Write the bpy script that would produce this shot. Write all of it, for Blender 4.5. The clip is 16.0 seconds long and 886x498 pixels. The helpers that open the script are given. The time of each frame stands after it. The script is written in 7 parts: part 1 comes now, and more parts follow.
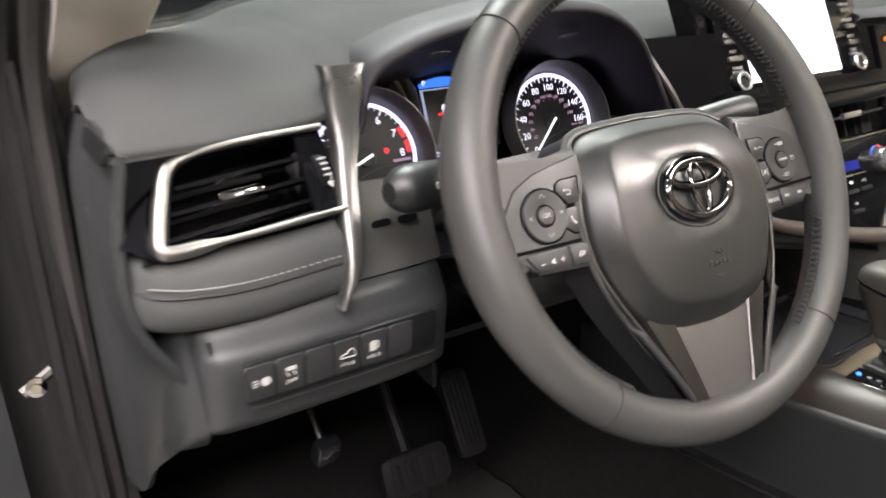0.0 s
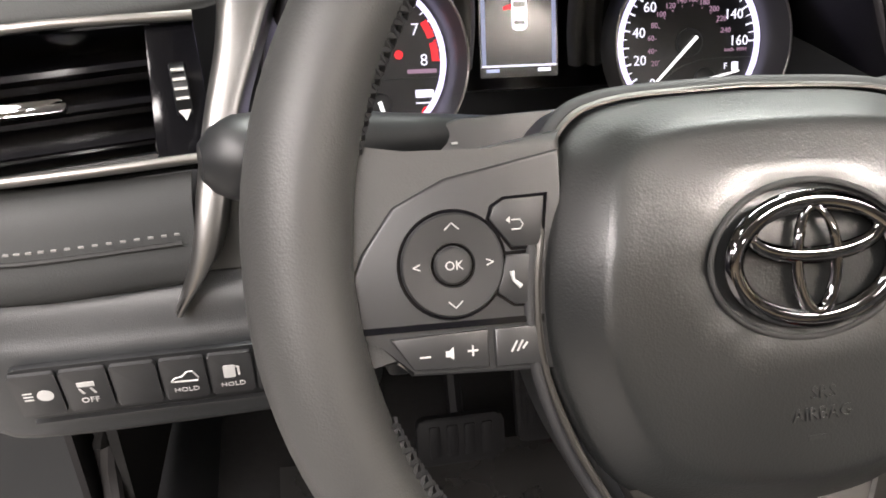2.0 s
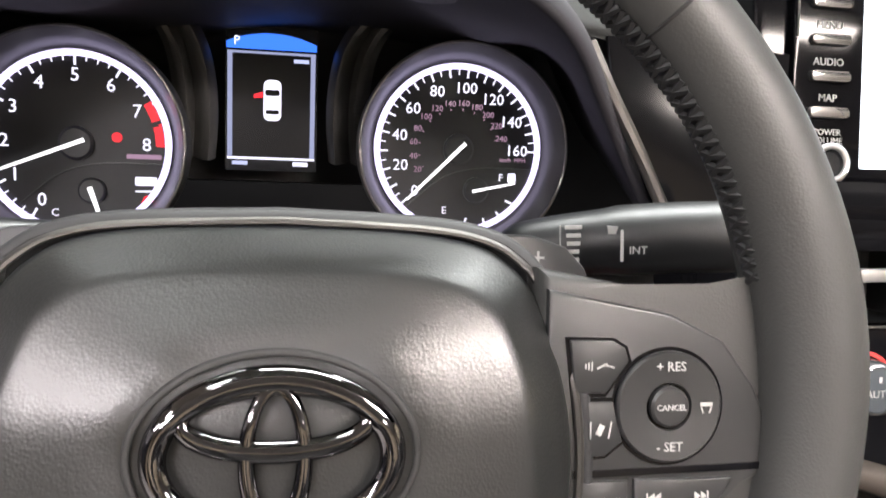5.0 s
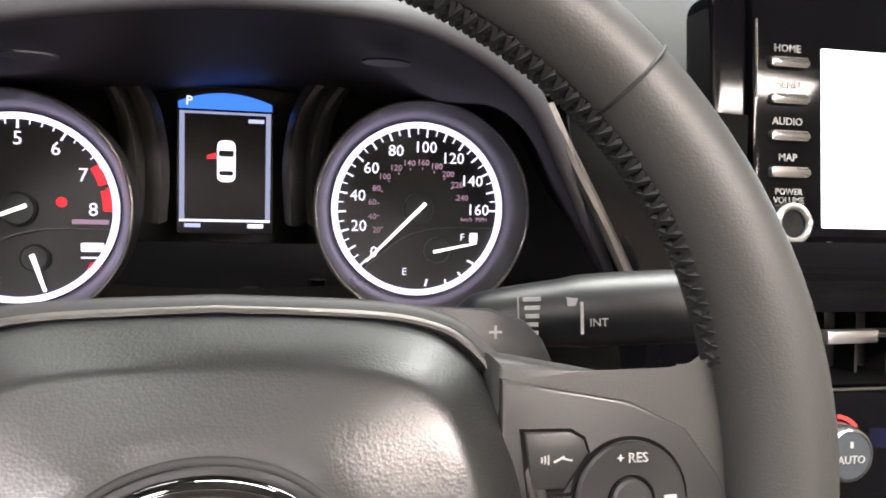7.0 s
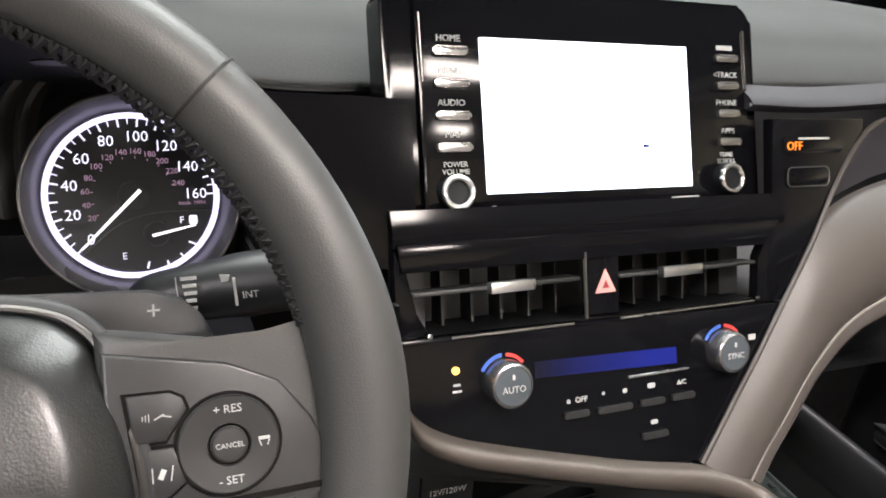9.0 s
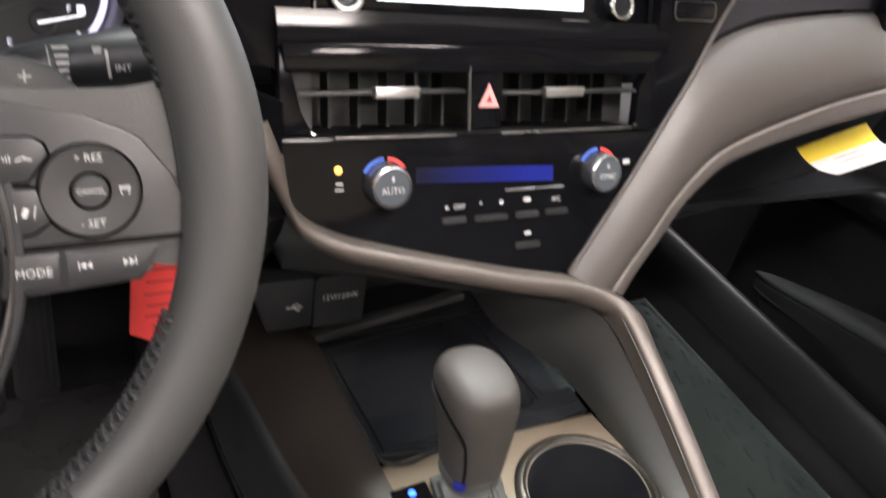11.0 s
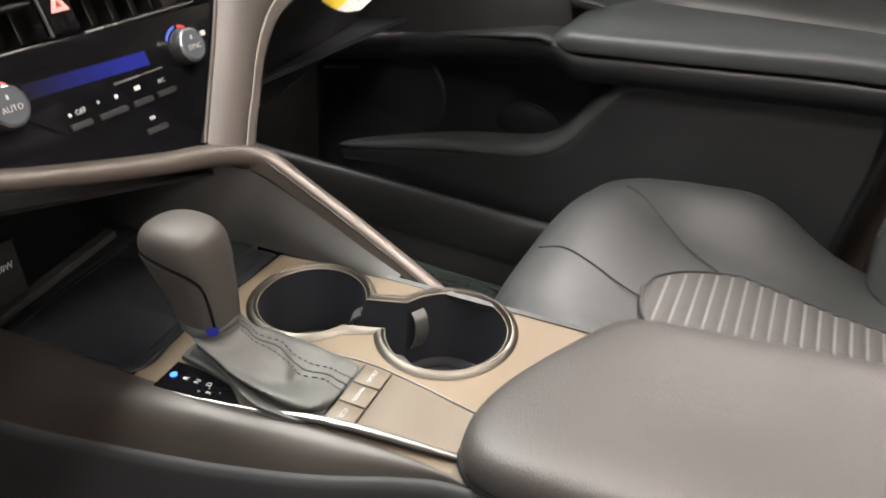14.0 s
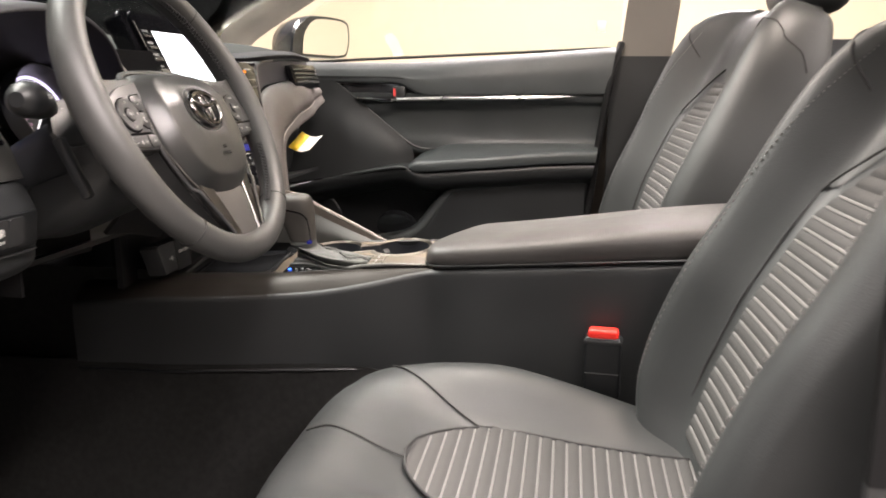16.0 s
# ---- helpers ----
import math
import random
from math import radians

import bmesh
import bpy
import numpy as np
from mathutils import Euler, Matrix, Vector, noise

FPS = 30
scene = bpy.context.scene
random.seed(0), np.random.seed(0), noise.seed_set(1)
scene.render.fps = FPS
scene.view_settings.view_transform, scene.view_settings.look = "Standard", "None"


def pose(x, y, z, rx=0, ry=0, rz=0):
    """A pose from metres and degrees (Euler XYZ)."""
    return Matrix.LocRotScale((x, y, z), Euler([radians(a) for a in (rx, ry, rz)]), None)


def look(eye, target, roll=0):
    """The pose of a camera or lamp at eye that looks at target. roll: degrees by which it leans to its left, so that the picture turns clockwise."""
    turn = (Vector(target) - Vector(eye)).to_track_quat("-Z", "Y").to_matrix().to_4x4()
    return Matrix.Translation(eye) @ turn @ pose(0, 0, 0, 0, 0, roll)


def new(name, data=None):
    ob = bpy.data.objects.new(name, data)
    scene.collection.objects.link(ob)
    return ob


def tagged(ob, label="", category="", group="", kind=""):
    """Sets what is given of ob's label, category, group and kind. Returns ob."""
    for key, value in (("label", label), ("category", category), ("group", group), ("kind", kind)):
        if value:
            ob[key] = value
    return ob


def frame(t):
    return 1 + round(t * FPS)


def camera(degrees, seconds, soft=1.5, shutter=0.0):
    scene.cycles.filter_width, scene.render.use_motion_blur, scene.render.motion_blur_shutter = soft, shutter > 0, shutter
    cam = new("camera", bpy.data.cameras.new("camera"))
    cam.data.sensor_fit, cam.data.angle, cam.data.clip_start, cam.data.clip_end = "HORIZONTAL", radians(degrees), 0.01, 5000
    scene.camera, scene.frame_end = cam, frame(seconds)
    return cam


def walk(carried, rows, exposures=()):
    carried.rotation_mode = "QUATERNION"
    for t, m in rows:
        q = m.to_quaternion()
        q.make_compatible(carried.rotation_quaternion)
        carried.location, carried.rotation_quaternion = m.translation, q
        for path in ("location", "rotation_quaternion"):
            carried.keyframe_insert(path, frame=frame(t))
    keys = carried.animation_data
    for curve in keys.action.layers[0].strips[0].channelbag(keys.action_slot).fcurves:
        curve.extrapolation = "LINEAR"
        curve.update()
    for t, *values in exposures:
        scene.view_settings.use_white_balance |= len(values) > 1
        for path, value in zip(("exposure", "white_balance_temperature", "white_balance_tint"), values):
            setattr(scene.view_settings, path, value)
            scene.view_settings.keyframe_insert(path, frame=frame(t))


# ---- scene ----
cam = camera(60.1, 16.0, soft=1.7, shutter=0.4)
PATH = [
    (0, (-0.4183, -0.3451, 0.8229), (0.0642, 0.4507, 0.4570), -1.37),
    (0.5, (-0.2361, -0.2670, 0.8006), (0.1363, 0.5691, 0.3978), -1.96),
    (1, (-0.1753, -0.2141, 0.8020), (0.0906, 0.6326, 0.3411), -1.33),
    (1.5, (-0.1723, -0.1929, 0.7947), (0.0332, 0.6459, 0.2905), -0.01),
    (2, (-0.1679, -0.1872, 0.7990), (0.0131, 0.6421, 0.2703), 1.72),
    (2.5, (-0.1466, -0.1893, 0.7949), (0.0363, 0.6392, 0.2657), 3.46),
    (3, (-0.0323, -0.1823, 0.7994), (0.1779, 0.6447, 0.2780), 6.97),
    (3.5, (0.0244, -0.1879, 0.7835), (0.2576, 0.6455, 0.2824), 9.12),
    (4, (0.0363, -0.1866, 0.7910), (0.2637, 0.6550, 0.3011), 8.85),
    (4.5, (0.0254, -0.1806, 0.7925), (0.2303, 0.6784, 0.3232), 7.96),
    (4.7, (0.0057, -0.1637, 0.8010), (0.1875, 0.7033, 0.3370), 6.37),
    (7, (0.0163, -0.1396, 0.8131), (0.2292, 0.7501, 0.4094), 6.24),
    (7.5, (0.0505, -0.1809, 0.8072), (0.3264, 0.6887, 0.3976), 6.48),
    (8, (0.0739, -0.1961, 0.8207), (0.4038, 0.6520, 0.4062), 6.61),
    (10.5, (0.0963, -0.2152, 0.8523), (0.5274, 0.5303, 0.3441), 11.41),
    (11, (0.1067, -0.2488, 0.8337), (0.5520, 0.4437, 0.2662), 13.89),
    (11.5, (0.1178, -0.2875, 0.8083), (0.5856, 0.3355, 0.1813), 16.48),
    (12, (0.1188, -0.3237, 0.7906), (0.6058, 0.2415, 0.1248), 18.60),
    (12.5, (0.1171, -0.3294, 0.7945), (0.6371, 0.1791, 0.1082), 19.10),
    (13, (0.1135, -0.3302, 0.7838), (0.6844, 0.1500, 0.1179), 16.19),
    (13.5, (0.0949, -0.3202, 0.7825), (0.7679, 0.0911, 0.1677), 11.70),
    (14, (-0.0091, -0.3133, 0.7761), (0.7805, 0.0207, 0.2613), 4.43),
    (14.5, (-0.1593, -0.3129, 0.7505), (0.7128, -0.0822, 0.3190), 0.75),
    (15, (-0.3505, -0.3262, 0.7032), (0.5764, -0.1663, 0.3639), -0.10),
    (15.5, (-0.6105, -0.3550, 0.7107), (0.3429, -0.2052, 0.4485), -0.13),
    (16, (-0.8235, -0.4057, 0.6941), (0.1415, -0.2513, 0.4819), 0.56),
]
walk(cam, [(t, look(eye, target, roll)) for t, eye, target, roll in PATH], [(0, 0.24, 6220, 11), (0.5, 0.24, 6320, 11), (1, 0.16, 6320, 11), (2, 0.2, 6320, 11), (3, 0.38, 6320, 12), (3.5, 0.25, 6270, 12), (4.5, 0.34, 6170, 13), (7, 0.36, 6320, 14), (7.5, 0.18, 6250, 13), (8, 0.1, 6220, 12), (10.5, 0.2, 6020, 13), (12, 0.05, 6470, 17), (13.5, 0.0, 6420, 14), (14.5, 0.16, 6420, 13), (15.2, 0.22, 6500, 14), (16, 0.22, 6520, 14)])

# ---- light ----
world = bpy.data.worlds.new("world")
scene.world = world
world.use_nodes = True
world.node_tree.nodes["Background"].inputs[0].default_value = (0.9, 0.85, 0.78, 1)
world.node_tree.nodes["Background"].inputs[1].default_value = 0.03


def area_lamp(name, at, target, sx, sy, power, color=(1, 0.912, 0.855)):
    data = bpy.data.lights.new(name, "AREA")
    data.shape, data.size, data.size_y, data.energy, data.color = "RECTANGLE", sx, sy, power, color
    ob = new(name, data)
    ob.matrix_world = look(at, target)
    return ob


for lx, ly, power in ((-3.4, -2.0, 130), (-1.5, -3.0, 270), (-1.35, -0.4, 130), (-1.3, -1.4, 190), (0.5, -3.2, 480), (0.4, 1.4, 370), (2.5, -1.2, 220), (2.75, -0.3, 430), (2.0, 2.2, 300), (-1.5, 2.0, 100)):
    area_lamp("showroom_light", (lx, ly, 3.1), (lx, ly, 0), 1.5, 0.6, power)
# courtesy lamps assumed under the headliner, unseen; added for warm light from above, the driver's door being open
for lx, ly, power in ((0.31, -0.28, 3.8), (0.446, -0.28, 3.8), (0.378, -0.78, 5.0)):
    area_lamp("assumed_courtesy_light", (lx, ly, 1.17), (lx, ly, 0), 0.14, 0.09, power, (1, 0.88, 0.76))

# ---- materials ----


def material(name, color, rough=0.5, metal=0.0, grain=0.0, grain_scale=400.0, stain=0.12, stain_scale=9.0, coat=0.0,
             rough_var=0.08, spec=0.5):
    m = bpy.data.materials.new(name)
    m.use_nodes = True
    nt = m.node_tree
    b = nt.nodes["Principled BSDF"]
    tc = nt.nodes.new("ShaderNodeTexCoord")
    n1 = nt.nodes.new("ShaderNodeTexNoise")
    n1.inputs["Scale"].default_value = stain_scale
    n1.inputs["Detail"].default_value = 5
    nt.links.new(tc.outputs["Object"], n1.inputs["Vector"])
    ramp = nt.nodes.new("ShaderNodeMapRange")
    ramp.inputs["From Min"].default_value, ramp.inputs["From Max"].default_value = 0.3, 0.7
    ramp.inputs["To Min"].default_value, ramp.inputs["To Max"].default_value = 1 - stain, 1 + stain
    nt.links.new(n1.outputs["Fac"], ramp.inputs["Value"])
    mul = nt.nodes.new("ShaderNodeMix")
    mul.data_type, mul.blend_type = "RGBA", "MULTIPLY"
    mul.inputs["Factor"].default_value = 1
    mul.inputs[6].default_value = (*color, 1)
    nt.links.new(ramp.outputs["Result"], mul.inputs[7])
    nt.links.new(mul.outputs[2], b.inputs["Base Color"])
    rr = nt.nodes.new("ShaderNodeMapRange")
    rr.inputs["From Min"].default_value, rr.inputs["From Max"].default_value = 0.3, 0.7
    rr.inputs["To Min"].default_value, rr.inputs["To Max"].default_value = max(rough - rough_var, 0.02), min(rough + rough_var, 1)
    nt.links.new(n1.outputs["Fac"], rr.inputs["Value"])
    nt.links.new(rr.outputs["Result"], b.inputs["Roughness"])
    b.inputs["Metallic"].default_value = metal
    b.inputs["Coat Weight"].default_value = coat
    b.inputs["Specular IOR Level"].default_value = spec
    if grain:
        v = nt.nodes.new("ShaderNodeTexVoronoi")
        v.inputs["Scale"].default_value = grain_scale * 1.8
        nt.links.new(tc.outputs["Object"], v.inputs["Vector"])
        n2 = nt.nodes.new("ShaderNodeTexNoise")
        n2.inputs["Scale"].default_value = grain_scale * 0.9
        n2.inputs["Detail"].default_value = 3
        nt.links.new(tc.outputs["Object"], n2.inputs["Vector"])
        add = nt.nodes.new("ShaderNodeMath")
        add.operation = "ADD"
        nt.links.new(v.outputs["Distance"], add.inputs[0])
        nt.links.new(n2.outputs["Fac"], add.inputs[1])
        bump = nt.nodes.new("ShaderNodeBump")
        bump.inputs["Strength"].default_value = grain
        bump.inputs["Distance"].default_value = 0.22 / grain_scale
        nt.links.new(add.outputs[0], bump.inputs["Height"])
        nt.links.new(bump.outputs["Normal"], b.inputs["Normal"])
    return m


def glow(name, color, strength, base=(0.008, 0.008, 0.008)):
    m = bpy.data.materials.new(name)
    m.use_nodes = True
    b = m.node_tree.nodes["Principled BSDF"]
    b.inputs["Base Color"].default_value = (*base, 1)
    b.inputs["Emission Color"].default_value = (*color, 1)
    b.inputs["Emission Strength"].default_value = strength
    b.inputs["Roughness"].default_value = 0.25
    b.inputs["Specular IOR Level"].default_value = 0.25
    return m


DASH = material("soft_dash", (0.043, 0.0445, 0.0445), 0.8, grain=0.3, grain_scale=600, stain=0.08, spec=0.22)
DASH_LOW = material("grained_plastic", (0.0205, 0.0218, 0.0228), 0.44, grain=0.3, grain_scale=1000, stain=0.08)
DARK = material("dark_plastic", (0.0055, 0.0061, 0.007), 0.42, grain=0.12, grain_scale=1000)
LEATHER = material("black_leather", (0.034, 0.034, 0.033), 0.5, grain=0.18, grain_scale=620, stain=0.06, spec=0.62)
SEAT = material("seat_leather", (0.028, 0.0302, 0.0305), 0.5, grain=0.26, grain_scale=420, stain=0.08, spec=0.52)
ARMREST = material("armrest_leather", (0.033, 0.03, 0.0285), 0.5, grain=0.3, grain_scale=420, stain=0.06, spec=0.5)
CLOTH = material("seat_cloth", (0.045, 0.044, 0.043), 0.9, grain=0.5, grain_scale=900)
GLOSS = material("piano_black", (0.004, 0.004, 0.005), 0.09, stain=0.0, rough_var=0.03, spec=0.18)
CHROME = material("chrome", (0.38, 0.385, 0.4), 0.06, 1.0, stain=0.02, rough_var=0.03)
SATIN = material("satin_silver", (0.25, 0.24, 0.23), 0.36, 1.0, stain=0.05)
BRONZE = material("warm_satin_trim", (0.1, 0.084, 0.073), 0.42, 0.5, stain=0.06, grain=0.06, grain_scale=1200)
DECK = material("console_deck", (0.122, 0.094, 0.064), 0.48, 0.42, grain=0.08, grain_scale=1200, stain=0.1)
CARPET = material("carpet", (0.013, 0.0128, 0.0125), 0.95, grain=0.7, grain_scale=600, stain=0.3, stain_scale=90.0, spec=0.15)
RUBBER = material("floor_mat", (0.045, 0.06, 0.057), 0.75, grain=0.5, grain_scale=500)
HEADLINER = material("headliner", (0.68, 0.66, 0.62), 0.9)
WALL = material("showroom_wall", (0.3, 0.262, 0.19), 0.9, stain=0.02)
CEILING = material("showroom_ceiling", (0.3, 0.285, 0.26), 0.9, stain=0.03)
FLOOR = material("showroom_floor", (0.17, 0.165, 0.155), 0.3, stain=0.04, stain_scale=3.0)
WHITE_SCREEN = glow("lit_screen", (0.93, 0.96, 1.0), 3.0)

SEAM = material("seam_dark", (0.014, 0.014, 0.014), 0.7)
THREAD = material("black_thread", (0.012, 0.012, 0.013), 0.65)
STITCH = material("pale_thread", (0.16, 0.155, 0.15), 0.8)
STITCHGREY = material("grey_thread", (0.24, 0.22, 0.2), 0.6)
AIRBAG = material("airbag_skin", (0.0085, 0.0092, 0.0092), 0.4, grain=0.18, grain_scale=620, stain=0.03, spec=0.8)
TRIMDARK = material("dark_satin_trim", (0.07, 0.067, 0.062), 0.42, 0.8, stain=0.04)
DISPLAYLINE = glow("dim_display_line", (0.62, 0.66, 0.95), 0.5)
BRIGHTSTRIP = material("bright_strip", (0.72, 0.72, 0.72), 0.28, 1.0, stain=0.03)
GREYPAINT = material("grey_paint", (0.11, 0.105, 0.1), 0.42, 0.5, stain=0.04)
SWITCH = material("switch_plastic", (0.018, 0.0183, 0.019), 0.4, grain=0.06, grain_scale=1500, stain=0.06, spec=0.6)
PRINT = material("white_print", (0.4, 0.4, 0.39), 0.6, stain=0.03)
REDPAPER = material("red_paper", (0.6, 0.045, 0.04), 0.6)
DARKRED = material("dark_red_print", (0.25, 0.02, 0.02), 0.6)
BLUEPAPER = material("blue_print", (0.05, 0.12, 0.5), 0.6)
PINK = material("pink_print", (0.75, 0.32, 0.3), 0.5)
PAPER = material("white_paper", (0.72, 0.71, 0.68), 0.7)
YELLOW = material("yellow_print", (0.8, 0.62, 0.03), 0.6)
HOOD = material("hood_plastic", (0.027, 0.0255, 0.031), 0.6, grain=0.15, grain_scale=1000, spec=0.35)
GAUGE = material("gauge_face", (0.008, 0.008, 0.009), 0.55)
GAUGEBEZEL = material("gauge_bezel", (0.045, 0.044, 0.042), 0.34)
DIALGREY = material("dial_metal", (0.28, 0.28, 0.29), 0.25, 0.9)
DIALFACE = material("dial_face", (0.07, 0.08, 0.09), 0.15, coat=0.5)
KEYSILVER = material("key_silver", (0.35, 0.34, 0.33), 0.25, 0.9)
PADGREY = material("pad_leather", (0.062, 0.053, 0.048), 0.46, grain=0.2, grain_scale=700, stain=0.05, spec=0.6)
SATINGREY = material("satin_grey", (0.048, 0.048, 0.046), 0.38, 0.15, stain=0.05)
DISPLAYBLACK = material("display_black", (0.01, 0.011, 0.014), 0.2)
RINGLIGHT = glow("lit_ring", (0.8, 0.71, 1.0), 1.7)
LITWHITE = glow("lit_numerals", (0.92, 0.88, 1.0), 1.3)
LITLILAC = glow("lit_lilac", (0.62, 0.66, 0.95), 0.9)
LITPINK = glow("lit_pink", (0.75, 0.45, 0.62), 0.5)
LITRED = glow("lit_red", (1.0, 0.03, 0.04), 1.2)
LITBLUE = glow("lit_blue", (0.05, 0.2, 1.0), 1.2)
LITAMBER = glow("lit_amber", (1.0, 0.5, 0.08), 4.0)
LITORANGE = glow("lit_orange", (1.0, 0.25, 0.02), 2.0)
NEEDLE = glow("lit_needle", (1.0, 0.97, 0.95), 1.6)
DISPLAYBLUE = glow("dim_blue", (0.03, 0.05, 0.9), 0.18)
CUPRING = material("cup_ring_metal", (0.2, 0.18, 0.155), 0.4, 1.0, stain=0.03)
CUPWELL = material("cup_well", (0.012, 0.013, 0.016), 0.4)
MODEKEY = material("beige_key", (0.085, 0.068, 0.049), 0.45, 0.25, stain=0.05)
GLOSSDARK = material("gloss_dark_grey", (0.012, 0.013, 0.015), 0.18, coat=0.3)
# deck paint darkened for the shoulder, where less light falls
DECKSHADE = material("shaded_deck", (0.025, 0.0215, 0.0188), 0.36, 0.4, stain=0.05)
GAITER = material("gaiter_leather", (0.05, 0.052, 0.048), 0.5, grain=0.3, grain_scale=900, spec=0.5)
KNOB = material("knob_leather", (0.046, 0.042, 0.038), 0.55, grain=0.2, grain_scale=900, stain=0.05, spec=0.35)
LITP = glow("lit_gear", (0.04, 0.16, 1.0), 4.5)
STRIPE = material("stripe_cloth", (0.135, 0.132, 0.127), 0.85)
REDBUTTON = material("red_plastic", (0.8, 0.03, 0.02), 0.35)
DOORSKIN = material("door_skin", (0.04, 0.0445, 0.046), 0.42, grain=0.25, grain_scale=900)
MIRROR = material("mirror_silver", (0.9, 0.9, 0.9), 0.02, 1.0, stain=0.0, rough_var=0.0)
STICKER = material("sticker", (0.6, 0.58, 0.52), 0.7)
PILLAR = material("pillar_trim", (0.46, 0.43, 0.385), 0.85, grain=0.3, grain_scale=900)
RUBBERSEAL = material("rubber_seal", (0.015, 0.014, 0.014), 0.6)
# jamb colour darkened to stand in for shade, as the lamps hit it directly
JAMBSHADE = material("shaded_jamb", (0.009, 0.0085, 0.009), 0.5, spec=0.25)
SIDEPLASTIC = material("side_plastic", (0.0185, 0.0197, 0.0205), 0.46, grain=0.3, grain_scale=1000, stain=0.1, spec=0.45)
# near-black trim; on the driver's centre pillar it stands in for shade
BLACKSHADE = material("black_trim_and_shade", (0.007, 0.007, 0.0075), 0.55, grain=0.2, grain_scale=800, spec=0.15)
DARKCHROME = material("dark_chrome", (0.16, 0.155, 0.16), 0.07, 1.0, stain=0.02, rough_var=0.03)
POSTMETAL = material("grey_satin_post", (0.2, 0.195, 0.19), 0.34, 0.9, stain=0.06)
DOORLOW = material("door_pocket_plastic", (0.0165, 0.0178, 0.0192), 0.42, grain=0.25, grain_scale=1000, stain=0.08)
PAINT = material("bronze_car_paint", (0.085, 0.07, 0.056), 0.4, 0.3, coat=0.3, stain=0.04)
# pillar trim darkened for the centre pillar, which faces away from the light
PILLARSHADE = material("shaded_pillar_trim", (0.2, 0.185, 0.165), 0.9, grain=0.4, grain_scale=900, stain=0.05)
FILMGLINT = material("film_glint", (0.42, 0.41, 0.39), 0.2, coat=0.4, stain=0.1)
FILM = material("plastic_film", (0.02, 0.0196, 0.019), 0.3, coat=0.3, stain=0.25)


def glass(name, tint=(0.93, 0.95, 0.94)):
    m = bpy.data.materials.new(name)
    m.use_nodes = True
    nt = m.node_tree
    out = nt.nodes["Material Output"]
    nt.nodes.remove(nt.nodes["Principled BSDF"])
    tr, gl, mix, fr = (nt.nodes.new(k) for k in ("ShaderNodeBsdfTransparent", "ShaderNodeBsdfGlossy", "ShaderNodeMixShader", "ShaderNodeFresnel"))
    fr.inputs["IOR"].default_value = 1.45
    gl.inputs["Roughness"].default_value = 0.02
    tr.inputs["Color"].default_value = (*tint, 1)
    nt.links.new(fr.outputs[0], mix.inputs[0])
    nt.links.new(tr.outputs[0], mix.inputs[1])
    nt.links.new(gl.outputs[0], mix.inputs[2])
    nt.links.new(mix.outputs[0], out.inputs["Surface"])
    return m


GLASS = glass("clear_glass")
SCREENGLASS = glass("tinted_glass", (0.72, 0.76, 0.75))


def fading_glow(name, color, x0, x1, low, high):
    """A lit display whose glow fades along x."""
    m = glow(name, color, high)
    nt = m.node_tree
    tc, sep, mr = (nt.nodes.new(k) for k in ("ShaderNodeTexCoord", "ShaderNodeSeparateXYZ", "ShaderNodeMapRange"))
    nt.links.new(tc.outputs["Object"], sep.inputs[0])
    nt.links.new(sep.outputs[0], mr.inputs["Value"])
    for k, v in (("From Min", x0), ("From Max", x1), ("To Min", low), ("To Max", high)):
        mr.inputs[k].default_value = v
    nt.links.new(mr.outputs["Result"], nt.nodes["Principled BSDF"].inputs["Emission Strength"])
    return m


CLIMATEBLUE = fading_glow("climate_glow", (0.02, 0.05, 0.9), 0.32, 0.405, 0.02, 0.3)

# ---- builders ----


def mesh_of(bm, name="mesh", smooth=True):
    bmesh.ops.recalc_face_normals(bm, faces=bm.faces)
    me = bpy.data.meshes.new(name)
    bm.to_mesh(me)
    bm.free()
    if smooth:
        me.polygons.foreach_set("use_smooth", [True] * len(me.polygons))
        me.set_sharp_from_angle(angle=radians(38))
    return me


def part(name, bm, mat, parent=None, label="", smooth=True):
    me = mesh_of(bm, name, smooth) if isinstance(bm, bmesh.types.BMesh) else bm
    if not me.materials:
        me.materials.append(mat)
    ob = new(name, me)
    ob.parent = parent
    if label:
        ob["label"] = label
    return ob


def thing(name, label, category, at=(0, 0, 0), group="", kind=""):
    ob = new(name)
    ob.empty_display_size = 0.05
    ob.location = at
    bpy.context.view_layer.update()
    return tagged(ob, label, category, group, kind)


def solo(name, bm, mat, label, category, kind="", group=""):
    return tagged(part(name, bm, mat), label, category, group, kind)


def smooth_line(pts, n):
    """Catmull-Rom through pts, n points in all."""
    p = np.array(pts, float)
    if len(p) == 2:
        return np.array([p[0] + (p[1] - p[0]) * t for t in np.linspace(0, 1, n)])
    q = np.vstack([2 * p[0] - p[1], p, 2 * p[-1] - p[-2]])
    out = []
    for s in np.linspace(0, len(p) - 1, n):
        i = min(int(s), len(p) - 2)
        t = s - i
        a, b, c, d = q[i], q[i + 1], q[i + 2], q[i + 3]
        out.append(0.5 * (2 * b + (c - a) * t + (2 * a - 5 * b + 4 * c - d) * t * t + (3 * b - a - 3 * c + d) * t ** 3))
    return np.array(out)


